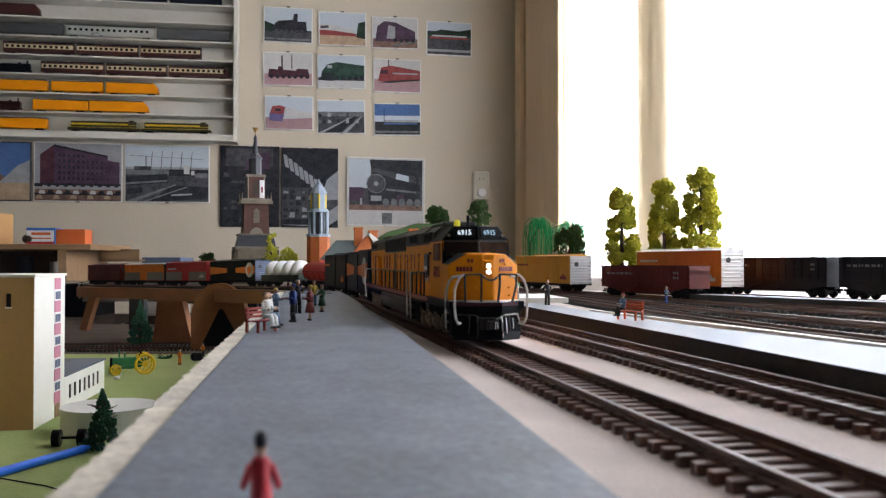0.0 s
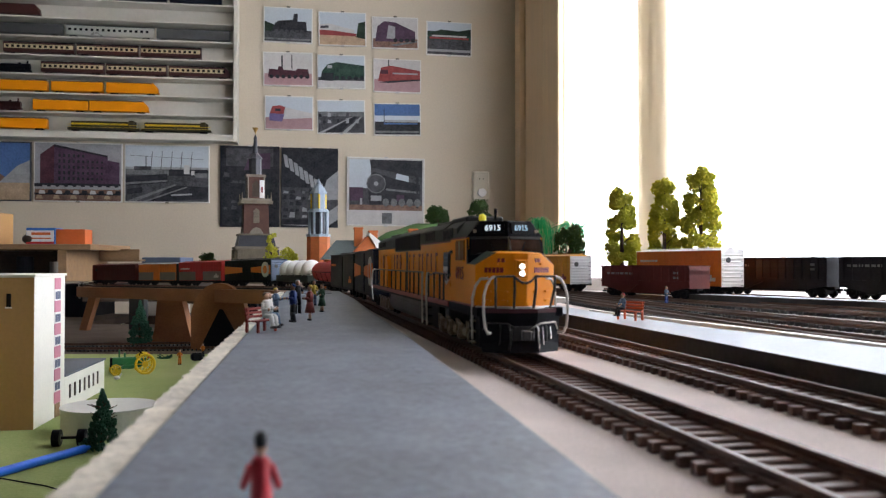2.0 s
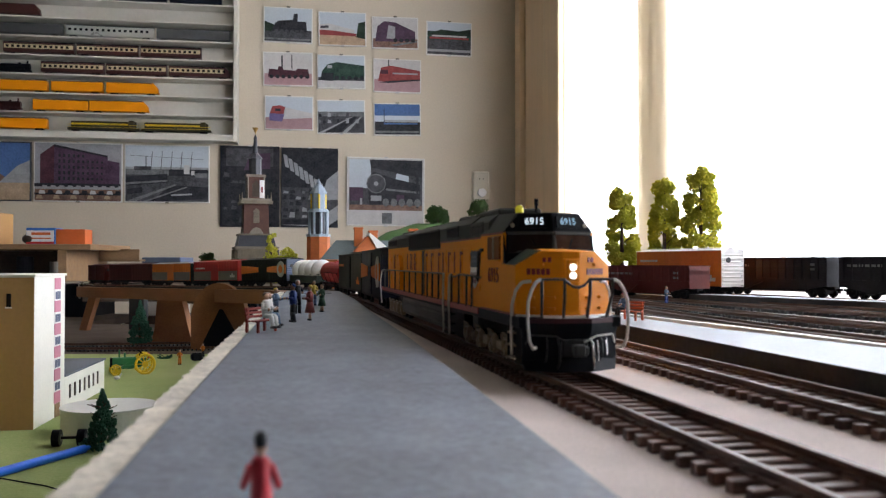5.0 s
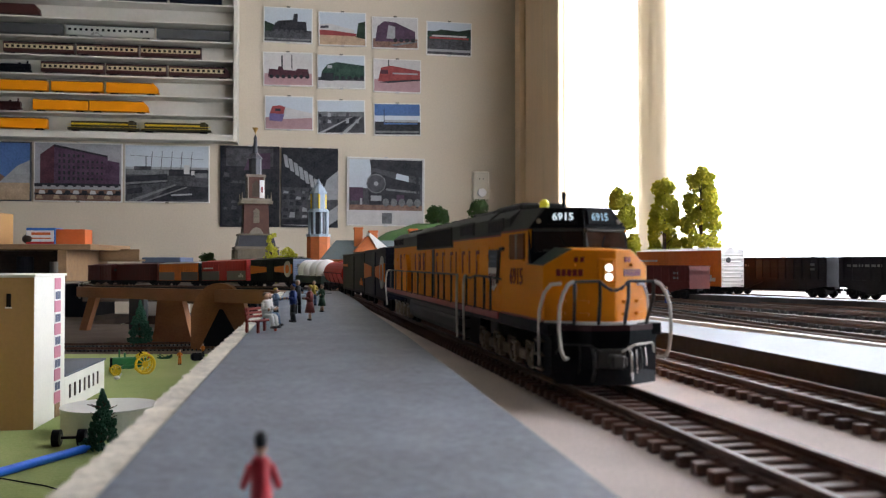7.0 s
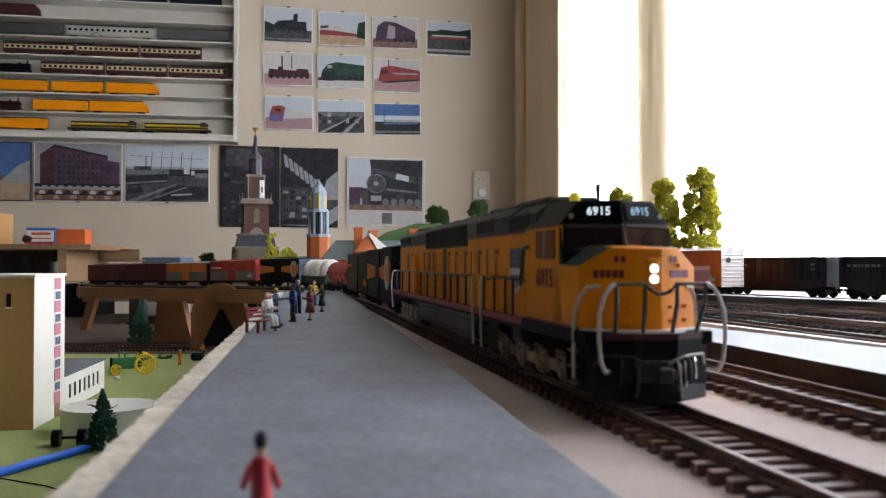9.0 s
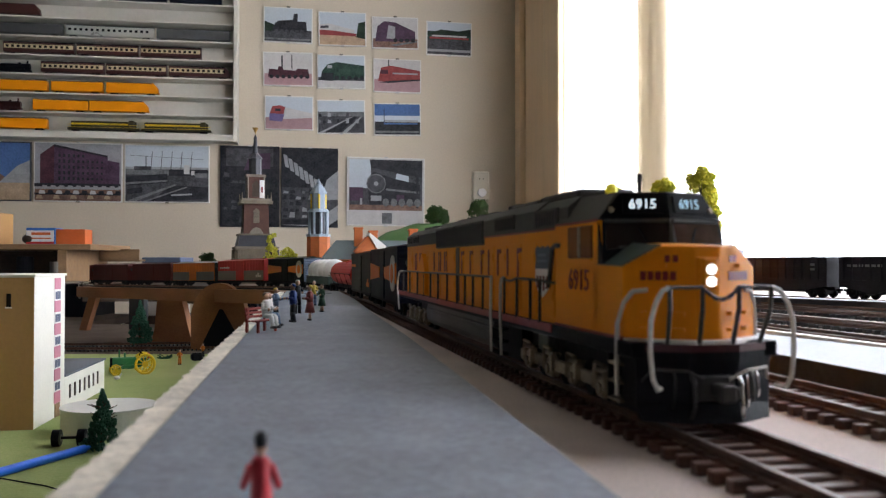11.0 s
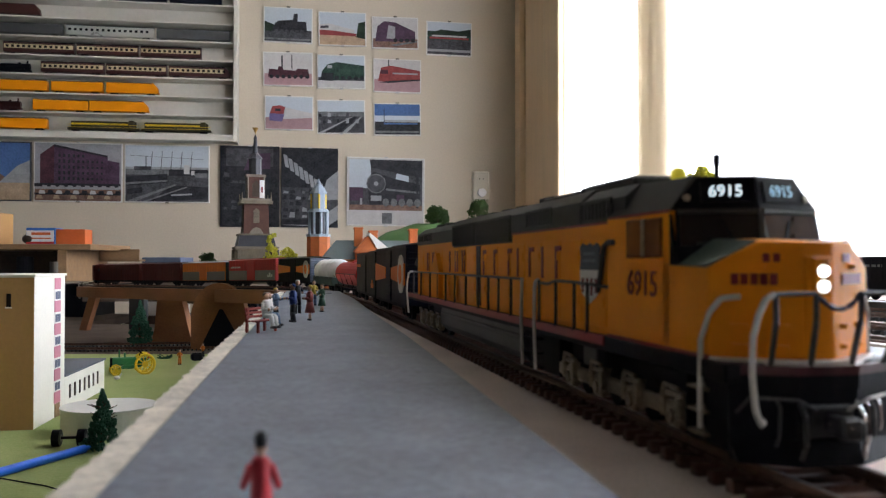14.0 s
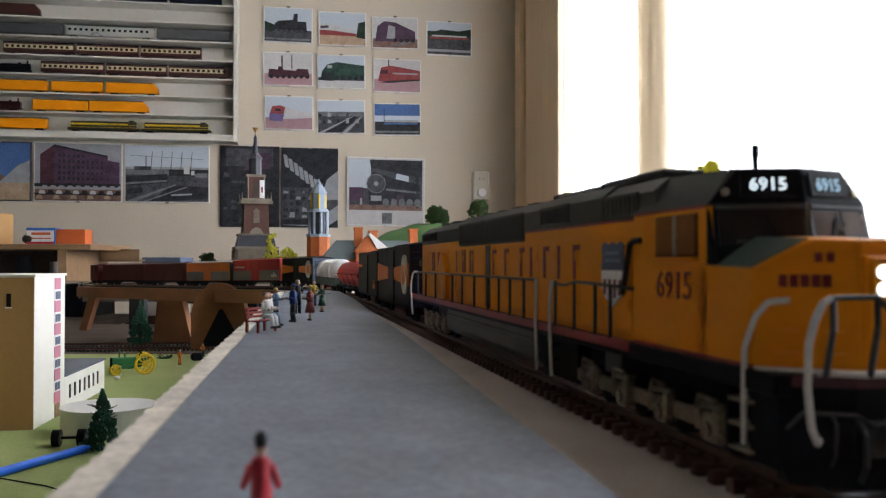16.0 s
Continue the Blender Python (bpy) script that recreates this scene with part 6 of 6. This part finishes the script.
trestle()
for a in ([(-1350, 1530), (-900, 1500), (-560, 1500), (-260, 1540)], [(-1350, 1640), (-950, 1580), (-600, 1580), (-330, 1640)]):
    P = [Vector((x, y, LOW + 5)) for x, y in a]
    w = Way([2 * P[0] - P[1]] + P + [2 * P[-1] - P[-2]])
    track("low_track", "dark track on the lower ballast bed", w, 5, float(w.s[-1]) - 5, TIE_DARK, 0)


# ---- towers and station ----
BRICK = material("tower_brick", (0.105, 0.045, 0.032), 0.8, grain=500, blotch=60, vary=0.3, bump=0.5)
STONE = material("tower_stone", (0.17, 0.14, 0.10), 0.85, grain=400, blotch=50, vary=0.35, bump=0.5)
SLATE = material("tower_slate", (0.035, 0.035, 0.045), 0.5, grain=300, blotch=40, vary=0.3)
PALEST = material("tower_pale_stone", (0.21, 0.175, 0.135), 0.8, grain=400, blotch=50, vary=0.2)
ORBRICK = material("orange_brick", (0.50, 0.13, 0.03), 0.7, grain=500, blotch=60, vary=0.25)
ROOFG = material("grey_roof", (0.10, 0.125, 0.125), 0.6, grain=300, blotch=30, vary=0.15)
HILLG = material("hill_green", (0.05, 0.12, 0.03), 0.95, grain=300, blotch=25, color2=(0.09, 0.17, 0.05), bump=0.8)


def tower_big():
    t = thing("church_tower", "brown brick model church tower with stone tiers and dark spire", "tower", pose(-500 * K, 2300 * K, -18 * K, 0, 0, 18) @ Matrix.Diagonal((1.1, 1.1, 1.09, 1)))
    def tier(name, w, z0, z1, mat, w2=None, lab=""):
        bm = bmesh.new()
        cyl(bm, (0, 0, z0), (0, 0, z1), w * .7071, (w2 or w) * .7071, n=4)
        bmesh.ops.rotate(bm, verts=bm.verts, matrix=Matrix.Rotation(math.pi / 4, 3, "Z"))
        return part(name, bm, mat, t, lab)
    tier("base", 95, 0, 84, STONE)
    tier("cornice", 102, 84, 89, PALEST)
    tier("lower_stage", 90, 89, 116, SLATE, 78)
    tier("cornice", 84, 116, 120, STONE)
    s = tier("brick_stage", 60, 120, 192, BRICK, 57)
    for a in range(4):
        r = Euler((0, 0, a * math.pi / 2)).to_matrix().to_4x4()
        bm = bmesh.new()
        prism(bm, [(-15, 100), (15, 100), (15, 124), (8, 133), (0, 136), (-8, 133), (-15, 124)], 28, 33, m=r @ XZ)
        part("arched_panel", bm, PALEST, s)
        bm = bmesh.new()
        prism(bm, [(-13, 30), (13, 30), (13, 62), (-13, 62)], 50, 53, m=r @ XZ)
        part("blind_window", bm, PALEST, t)
        bm = bmesh.new()
        prism(bm, [(-7, 146), (7, 146), (7, 176), (0, 182), (-7, 176)], 27, 31, m=r @ XZ)
        part("niche", bm, STONE, s)
        for k in range(2):
            bm = bmesh.new()
            x = -42 if k else 42
            box(bm, x - 4, x + 4, -52, -46, 0, 82, bev=.6, m=r)
            part("pilaster", bm, STONE, t)
        bm = bmesh.new()
        cyl(bm, (34, 34, 192), (34, 34, 220), 2.5, .6, n=6)
        bm.transform(r)
        part("pinnacle", bm, STONE, t)
    tier("cornice", 76, 192, 200, STONE)
    tier("cornice", 70, 200, 205, PALEST)
    u = tier("octagon", 40, 205, 258, BRICK, 38)
    for a in range(4):
        r = Euler((0, 0, a * math.pi / 2)).to_matrix().to_4x4()
        bm = bmesh.new()
        prism(bm, [(-9, 210), (9, 210), (9, 240), (0, 250), (-9, 240)], 19, 21.5, m=r @ XZ)
        part("louvre", bm, DARKWOOD, u)
        bm = bmesh.new()
        cyl(bm, (19, 19, 205), (19, 19, 262), 2.2, n=6)
        bm.transform(r)
        part("column", bm, PALEST, u)
    bm = bmesh.new()
    box(bm, 8, 19, -24, -21.6, 207, 250, bev=.4)
    banner = part("banner", bm, WHITEP, u, "white banner")
    bm = bmesh.new()
    box(bm, 11.5, 15.5, -24.5, -23.9, 220, 234)
    part("print", bm, LETTER, banner, "red print bar")
    tier("cornice", 46, 258, 264, PALEST)
    bm = bmesh.new()
    cyl(bm, (0, 0, 264), (0, 0, 304), 15, 15, n=8)
    part("lantern", bm, SLATE, t)
    bm = bmesh.new()
    cyl(bm, (0, 0, 304), (0, 0, 318), 19, 7, n=8)
    cyl(bm, (0, 0, 318), (0, 0, 352), 6.5, 4, n=8)
    cyl(bm, (0, 0, 352), (0, 0, 364), 5, .8, n=8)
    part("spire", bm, SLATE, t)
    bm = bmesh.new()
    cyl(bm, (0, 0, 362), (0, 0, 370), 1, n=6)
    cyl(bm, (0, 0, 368), (0, 0, 380), 1.5, 7, n=8)
    part("finial", bm, material("gilt", (0.5, 0.3, 0.08), 0.35, metal=0.6), t, "gilt finial")


def tower_small():
    t = thing("clock_tower", "slim pale model tower with bluish dome on an orange brick base", "tower", pose(-304 * K, 2110 * K, -18 * K, 0, 0, 12))
    pale = material("pale_blue_stone", (0.27, 0.32, 0.37), 0.6, grain=400, blotch=50, vary=0.25)
    bm = bmesh.new()
    cyl(bm, (0, 0, 0), (0, 0, 118), 29, 28, n=8)
    part("base", bm, ORBRICK, t)
    bm = bmesh.new()
    cyl(bm, (0, 0, 118), (0, 0, 124), 30, n=8)
    part("cornice", bm, pale, t)
    bm = bmesh.new()
    cyl(bm, (0, 0, 124), (0, 0, 178), 17, n=8)
    part("core", bm, SLATE, t)
    for k in range(8):
        a = k * math.pi / 4 + .2
        bm = bmesh.new()
        cyl(bm, (22 * math.cos(a), 22 * math.sin(a), 124), (22 * math.cos(a), 22 * math.sin(a), 178), 3.6, n=8)
        part("column", bm, pale, t)
    bm = bmesh.new()
    cyl(bm, (0, 0, 178), (0, 0, 186), 27, 22, n=12)
    part("cornice", bm, pale, t)
    bm = bmesh.new()
    cyl(bm, (0, 0, 186), (0, 0, 224), 17, n=8)
    for k in range(4):
        a = k * math.pi / 2
        cyl(bm, (17 * math.cos(a), 17 * math.sin(a), 186), (17 * math.cos(a), 17 * math.sin(a), 222), 3, n=6, mi=1)
    part("drum", bm, [pale, YELLOWP], t)
    bm = bmesh.new()
    for r0, r1, z0, z1 in ((21, 19, 224, 229), (18, 14, 229, 238), (14, 6, 238, 246), (5, 5, 246, 252), (5, .8, 252, 260)):
        cyl(bm, (0, 0, z0), (0, 0, z1), r0, r1, n=12)
    part("dome", bm, pale, t)


def station():
    t = thing("station_house", "orange brick station with grey hipped roofs and chimneys", "house", pose(-165 * K, 1900 * K, -18 * K, 0, 0, 10))
    bm = bmesh.new()
    box(bm, -95, 130, -45, 45, 0, 62, bev=1)
    box(bm, -32, 22, -62, 45, 0, 78, bev=1)
    part("wall", bm, ORBRICK, t)
    bm = bmesh.new()
    hull(bm, [(-103, -54, 62), (-103, 54, 62), (138, -54, 62), (138, 54, 62), (-70, 0, 104), (110, 0, 104)])
    part("roof", bm, ROOFG, t, "grey slate roof")
    bm = bmesh.new()
    hull(bm, [(-36, -70, 78), (26, -70, 78), (-36, 30, 78), (26, 30, 78), (-5, -62, 112), (-5, 20, 112)])
    g = part("gable_roof", bm, ORBRICK, t, "orange tiled gable roof")
    bm = bmesh.new()
    hull(bm, [(14, -71, 84), (-4, -71, 114), (-1, -71, 118), (40, -71, 84), (14, 28, 84), (-4, 24, 114), (-1, 24, 118), (40, 28, 84)])
    part("flashing", bm, WHITEP, g, "white roof slope")
    for x, y, h in ((-22, -10, 128), (12, 5, 122), (100, 0, 126)):
        bm = bmesh.new()
        box(bm, x - 9, x + 9, y - 8, y + 8, 90, h, bev=.6)
        box(bm, x - 10.5, x + 10.5, y - 9.5, y + 9.5, h, h + 4, bev=.6)
        part("chimney", bm, ORBRICK, t)
    for k in range(7):
        bm = bmesh.new()
        x = -85 + 32 * k
        box(bm, x - 5, x + 5, -46.5 if abs(x + 5) > 30 else -63.5, -40, 20, 46)
        part("window", bm, DKGLASS, t)


def hill():
    bm = bmesh.new()
    bmesh.ops.create_grid(bm, x_segments=40, y_segments=16, size=1.0)
    for v in bm.verts:
        x, y = v.co.x * 260, v.co.y * 120
        r = min(1, math.hypot(v.co.x, v.co.y))
        z = 152 * math.cos(r * math.pi / 2) ** .7 * (1 - .35 * max(0, v.co.x)) + 5 * noise.noise(Vector((x, y, 0)) * .03)
        v.co = Vector((x, y, max(0, z) if r < 1 else -.5)) * K
    solid("hill", "grassy green model hill behind the station", "hill", bm, HILLG, pose(-20 * K, 2080 * K, -18 * K), kind="structure", smooth=True)


tower_big()
tower_small()
station()
hill()


# ---- the lower scene ----
TANW = material("model_tan_wall", (0.52, 0.29, 0.11), 0.6, grain=300, blotch=30, vary=0.06)
CREAMW = material("model_cream_wall", (0.85, 0.82, 0.74), 0.6, grain=300, blotch=30, vary=0.05)
PINKP = material("pink_panel", (0.62, 0.22, 0.30), 0.5, vary=0.1)
GREYROOF = material("annex_grey_roof", (0.12, 0.13, 0.16), 0.7, vary=0.15)


def house():
    # local x runs along the long wall away from the camera, y to the left of it
    t = thing("apartment_house", "cream model stair tower with pink panels and low annex", "house", pose(-373 * K, 790 * K, LOW * K, 0, 0, 97.5))
    bm = bmesh.new()
    box(bm, 0, 92, 0, 160, 0, 139, bev=.4)
    part("tower_wall", bm, CREAMW, t)
    bm = bmesh.new()
    box(bm, -.6, .2, .2, 160, 0, 138.6)
    w = part("end_wall", bm, TANW, t, "plain tan end wall")
    for y in (22, 34, 70, 82):
        bm = bmesh.new()
        box(bm, -1.0, -.2, y - 2, y + 2, 112, 124)
        part("window", bm, DKGLASS, w)
        bm = bmesh.new()
        box(bm, -1.4, -.2, y - 3, y + 3, 110.6, 112)
        part("sill", bm, CREAMW, w)
    bm = bmesh.new()
    box(bm, -2, 94, -1.5, 162, 139, 141.5, bev=.4)
    part("roof", bm, CREAMW, t)
    for k in range(11):
        bm = bmesh.new()
        z = 14 + k * 11.2
        if k % 2 == 0:
            box(bm, 58, 76, -.8, .4, z, z + 11)
            part("panel", bm, PINKP, t, "pink panel")
        else:
            box(bm, 58, 76, -.5, .4, z, z + 11)
            p = part("window_frame", bm, WHITEP, t)
            for q in (60, 68.4):
                bm = bmesh.new()
                box(bm, q, q + 6.4, -.9, -.3, z + 1.5, z + 9)
                part("pane", bm, CAR_GREYB, p)
    bm = bmesh.new()
    box(bm, 60, 74, -1, .4, .5, 13.4)
    part("door", bm, WOODTOP, t, "brown door")
    bm = bmesh.new()
    box(bm, 92, 250, 0, 120, 0, 36, bev=.4)
    part("annex_wall", bm, CREAMW, t)
    bm = bmesh.new()
    box(bm, 92.2, 252, -1.5, 122, 36, 38, bev=.3)
    part("annex_roof", bm, GREYROOF, t, "flat grey roof")
    for k in range(7):
        bm = bmesh.new()
        x = 108 + 18 * k
        box(bm, x, x + 5, -.6, .4, 12, 26)
        part("window", bm, DARKWOOD, t)


def drum():
    t = thing("round_drum", "round pale drum with a white lid on the grass", "drum", pose(-304 * K, 790 * K, LOW * K))
    bm = bmesh.new()
    cyl(bm, (0, 0, 0), (0, 0, 21), 41, n=40)
    part("wall", bm, CREAMW, t)
    bm = bmesh.new()
    cyl(bm, (0, 0, 21), (0, 0, 22.6), 42, n=40)
    part("lid", bm, WHITEP, t, "white lid")
    t = thing("axle", "black wheel pair lying before the drum", "wheel set", pose(-310 * K, 720 * K, LOW * K, 0, 0, 8))
    for x in (-10, 10):
        bm = bmesh.new()
        cyl(bm, (x - 3, 0, 7), (x + 3, 0, 7), 7, n=18)
        w = part("wheel", bm, BLACKP, t)
        bm = bmesh.new()
        cyl(bm, (x - 3.4, 0, 7), (x + 3.4, 0, 7), 3, n=12)
        part("hub", bm, TANKGREY, w)
    bm = bmesh.new()
    cyl(bm, (-10, 0, 7), (10, 0, 7), 1.2, n=8)
    part("axle_bar", bm, BLACKP, t)
    bluepen = material("blue_pipe_plastic", (0.015, 0.15, 0.80), 0.3, vary=0.08)
    t = thing("blue_pipe", "glossy blue plastic pipe lying on the grass", "pipe", pose(0, 0, 0))
    bm = bmesh.new()
    cyl(bm, (-350, 516, LOW + 3.4), (-287, 694, LOW + 3.4), 3.4, n=18)
    part("pipe", bm, bluepen, t)
    bm = bmesh.new()
    cyl(bm, (-287, 694, LOW + 3.4), (-285, 699.6, LOW + 3.4), 2.0, n=14)
    part("tip", bm, bluepen, t)
    bm = bmesh.new()
    tube(bm, [(-420, 560, LOW + .6), (-350, 600, LOW + .6), (-310, 610, LOW + .6), (-270, 590, LOW + .6), (-230, 560, LOW + .6)], .5)
    solid("wire", "thin dark wire lying on the grass", "wire", bm, BLACKP)


TRGREEN = material("tractor_green", (0.03, 0.19, 0.07), 0.4, vary=0.15)


def tractor():
    t = thing("tractor", "green toy tractor with yellow wheels on the grass", "tractor", pose(-414 * K, 1190 * K, LOW * K, 0, 0, 206) @ Matrix.Diagonal((.85, .85, .9, 1)))
    bm = bmesh.new()
    box(bm, 8, 46, -6, 6, 14, 26, bev=2)
    box(bm, -8, 10, -5, 5, 12, 22, bev=1)
    box(bm, -10, 0, -7, 7, 21, 24, bev=1)
    box(bm, 12, 30, -8, 8, 9, 15, bev=1)
    cyl(bm, (20, -7, 13), (20, 7, 13), 5, n=12)
    tube(bm, [(46, 0, 10), (40, 0, 9), (0, 0, 12)], 1.6)
    cyl(bm, (26, 2, 26), (26, 2, 33), 1.6, n=8)
    cyl(bm, (34, 0, 26), (34, 0, 38), 1.2, n=8)
    part("body", bm, TRGREEN, t)
    bm = bmesh.new()
    box(bm, 44, 48, -5, 5, 12, 26, bev=.8)
    part("radiator", bm, BLACKP, t)
    bm = bmesh.new()
    box(bm, -12, -9, -6, 6, 23, 31, bev=1)
    part("seat", bm, F_CRIMSON, t)
    bm = bmesh.new()
    cyl(bm, (6, 0, 22), (2, 0, 32), .8, n=6)
    cyl(bm, (2, 0, 32), (1, 0, 33), 5, n=14)
    part("steering_wheel", bm, BLACKP, t)
    for x, y, r, w in ((-4, 14, 15.5, 4), (-4, -14, 15.5, 4), (40, 9, 8.0, 3), (40, -9, 8.0, 3)):
        bm = bmesh.new()
        for k in range(24):
            a, b = k * math.pi / 12, (k + 1) * math.pi / 12
            tube(bm, [(x + r * .93 * math.cos(a), y, r + r * .93 * math.sin(a)), (x + r * .93 * math.cos(b), y, r + r * .93 * math.sin(b))], r * .10 + .4, n=6)
        wh = part("tyre", bm, YELLOWP, t)
        bm = bmesh.new()
        cyl(bm, (x, y - w * .6, r), (x, y + w * .6, r), r * .3, n=14)
        for k in range(10):
            a = k * math.pi / 5
            tube(bm, [(x, y - w * .55, r), (x + r * .84 * math.cos(a), y - w * .3, r + r * .84 * math.sin(a))], .9, n=5)
        part("rim", bm, YELLOWP, wh, "yellow rim")
    bm = bmesh.new()
    box(bm, -9, 9, -6, 6, 2, 14, bev=3)
    solid("dark_sack", "dark lumpy sack on the grass", "sack", bm, BLACKP, pose(-378 * K, 1330 * K, LOW * K, 0, 0, 30))
    r = random.Random(8)
    bm = bmesh.new()
    for k in range(26):
        a = r.uniform(0, 6.28)
        tube(bm, [(r.uniform(-8, 8), r.uniform(-4, 4), .6), (12 * math.cos(a), 6 * math.sin(a), r.uniform(1, 7))], .6, n=4)
    solid("brushwood", "small heap of dark green twigs on the grass", "twigs", bm, LEAF_F, pose(-440 * K, 1370 * K, LOW * K))
    bm = bmesh.new()
    ball(bm, (0, 0, 2.2), 2.4, sx=1.8, n=8)
    tube(bm, [(3, 0, 3), (5, 0, 6)], .9)
    ball(bm, (5.5, 0, 6.5), 1.3, n=6)
    solid("goose_figurine", "small white and grey goose figurine on the grass", "goose", bm, F_WHITE, pose(-425 * K, 1130 * K, LOW * K, 0, 0, 40), smooth=True)


house()
drum()
tractor()


# ---- cupboards and boxes in the room's far corner ----
def corner_things():
    y = 2600
    t = thing("desk_shelf", "brown wooden desk shelf with an upright divider", "shelf", pose(0, 0, 0))
    bm = bmesh.new()
    box(bm, -2000, -1060, y, y + 330, 76, 93, bev=1.5)
    part("top", bm, WOODTOP, t)
    bm = bmesh.new()
    box(bm, -1162, -1134, y + 4, y + 320, -30, 75.8, bev=1)
    part("divider", bm, WOODTOP, t)
    bm = bmesh.new()
    box(bm, -2000, -1136, y + 322, y + 329, -30, 75.8)
    part("back", bm, DARKWOOD, t)
    bm = bmesh.new()
    box(bm, -2000, -1080, y - 60, y + 330, -52, -30.4, bev=1.5)
    part("lower_board", bm, DARKWOOD, t)
    bm = bmesh.new()
    box(bm, -2000, -1135, y + 10, y + 320, Z0 + 1, -52.4)
    part("pedestal", bm, WOODTOP, t)
    b = thing("carton", "white, blue and orange cardboard model box", "box", pose(-1182 * K, (y + 60) * K, 93 * K, 0, 0, 4))
    blue, orange = material("carton_blue", (0.03, 0.16, 0.55), 0.5), material("carton_orange", (0.62, 0.13, 0.03), 0.5)
    bm = bmesh.new()
    box(bm, -86, 0, -30, 40, .3, 50, bev=.8)
    part("lid", bm, blue, b)
    bm = bmesh.new()
    box(bm, 1, 88, -28, 38, .3, 46, bev=.8)
    part("sleeve", bm, orange, b, "orange sleeve")
    bm = bmesh.new()
    box(bm, -85, -4, -31, -29.8, 8, 42)
    p = part("front_panel", bm, WHITEP, b, "white printed front")
    bm = bmesh.new()
    for z, x0, x1 in ((28, -70, -14), (16, -78, -12)):
        box(bm, x0, x1, -31.8, -30.8, z, z + (8 if z > 20 else 4))
    part("print", bm, orange, p, "orange and red print bars")
    bm = bmesh.new()
    box(bm, -85.5, -3.5, -31.4, -29.8, 1, 7.6)
    part("red_strip", bm, CAR_RED, b)
    b = thing("carton", "brown carton with a white label", "box", pose(-1340 * K, (y + 60) * K, 93 * K))
    bm = bmesh.new()
    box(bm, -160, -42, 0, 120, .3, 100, bev=1.5)
    part("body", bm, TANW, b)
    bm = bmesh.new()
    box(bm, -140, -46, -1, .4, 34, 84)
    p = part("label", bm, WHITEP, b, "white label")
    bm = bmesh.new()
    for z in (52, 66):
        box(bm, -130, -52, -1.6, -.8, z, z + 4)
    part("writing", bm, BLUEP, p, "blue bars of writing")
    bm = bmesh.new()
    ball(bm, (0, 0, 16), 22, sz=.75, n=12)
    solid("cloth_bag", "small dark cloth bag beside the cartons", "bag", bm, DARKWOOD, pose(-1262 * K, (y + 40) * K, 93 * K), smooth=True)
    t = thing("jar", "black-lidded white jar under the shelf", "jar", pose(-1285 * K, (y + 60) * K, -30 * K))
    bm = bmesh.new()
    cyl(bm, (0, 0, .3), (0, 0, 30), 24, n=20)
    part("body", bm, WHITEP, t)
    bm = bmesh.new()
    cyl(bm, (0, 0, 30), (0, 0, 86), 24.5, n=20)
    part("lid", bm, BLACKP, t)
    t = thing("jar", "small clear jar with amber content under the shelf", "jar", pose(-1170 * K, (y + 20) * K, -30 * K))
    bm = bmesh.new()
    cyl(bm, (0, 0, .3), (0, 0, 22), 12, n=18)
    part("content", bm, material("amber", (0.6, 0.3, 0.05), 0.3), t)
    bm = bmesh.new()
    cyl(bm, (0, 0, 22), (0, 0, 70), 20, n=18)
    part("cup", bm, material("grey_cup", (0.25, 0.23, 0.2), 0.4), t)
    t = thing("wooden_box", "open brown wooden crate beyond the desk", "crate", pose(-1070 * K, 2840 * K, 45 * K))
    bm = bmesh.new()
    box(bm, -60, 72, 0, 8, 0, 36, bev=.8)
    part("front_board", bm, WOODTOP, t)
    bm = bmesh.new()
    box(bm, -60, 72, 9, 200, -4, 3, bev=.8)
    part("bottom_board", bm, WOODTOP, t)
    t = thing("cabinet", "black metal cabinet with chrome edge behind the house", "cabinet", pose(-1130 * K, 2440 * K, 0))
    bm = bmesh.new()
    box(bm, -40, 130, 0, 200, Z0 + 1, -24, bev=4)
    part("body", bm, BLACKP, t)
    bm = bmesh.new()
    box(bm, -44, 134, -4, 204, -23.6, -16, bev=2)
    part("top", bm, CHROME, t, "bright metal top edge")
    bm = bmesh.new()
    tube(bm, [(112, -6, -20), (112, -16, -24), (112, -16, -60), (112, -4, -62)], 4)
    part("handle", bm, CHROME, t)
    for x, z, w, h, c in ((-1010, -5, 130, 60, CAR_GREYB), (-1000, -66, 120, 60, WHITEP), (-990, -140, 100, 72, WHITEP)):
        bm = bmesh.new()
        box(bm, x, x + w, 2900, 3050, z, z + h, bev=2)
        solid("storage_box", "plain storage box stacked in the corner", "box", bm, c, group="stacked boxes")
    bm = bmesh.new()
    box(bm, -1060, -860, 2880, 3080, Z0 + 1, -141, bev=2)
    solid("low_cupboard", "dark wooden cupboard under the boxes", "cupboard", bm, DARKWOOD)


corner_things()


# ---- tracks with their sleepers ----
S1 = s_of_y(1200)
track("railway_track", "brown-sleepered model track with steel rails", MAIN, s_of_y(-95), S1, TIE, 190)
track("railway_track", "dark track on the trestle", MAIN, S1, float(MAIN.s[-1]) - 5, TIE_DARK, 0)
SECOND = Way([(line_x(y) + 59.5, y, 0) for y in range(-300, 1101, 200)] + [(line_x(1300) + 59.5, 1300, 0)])
track("railway_track", "brown-sleepered model track with steel rails", SECOND, 5, float(SECOND.s[-1]) - 5, TIE, 190)
for way in YARD:
    track("yard_track", "dark-sleepered yard track with steel rails", way, 5, float(way.s[-1]) - 5, TIE_DARK, 0)
motions()
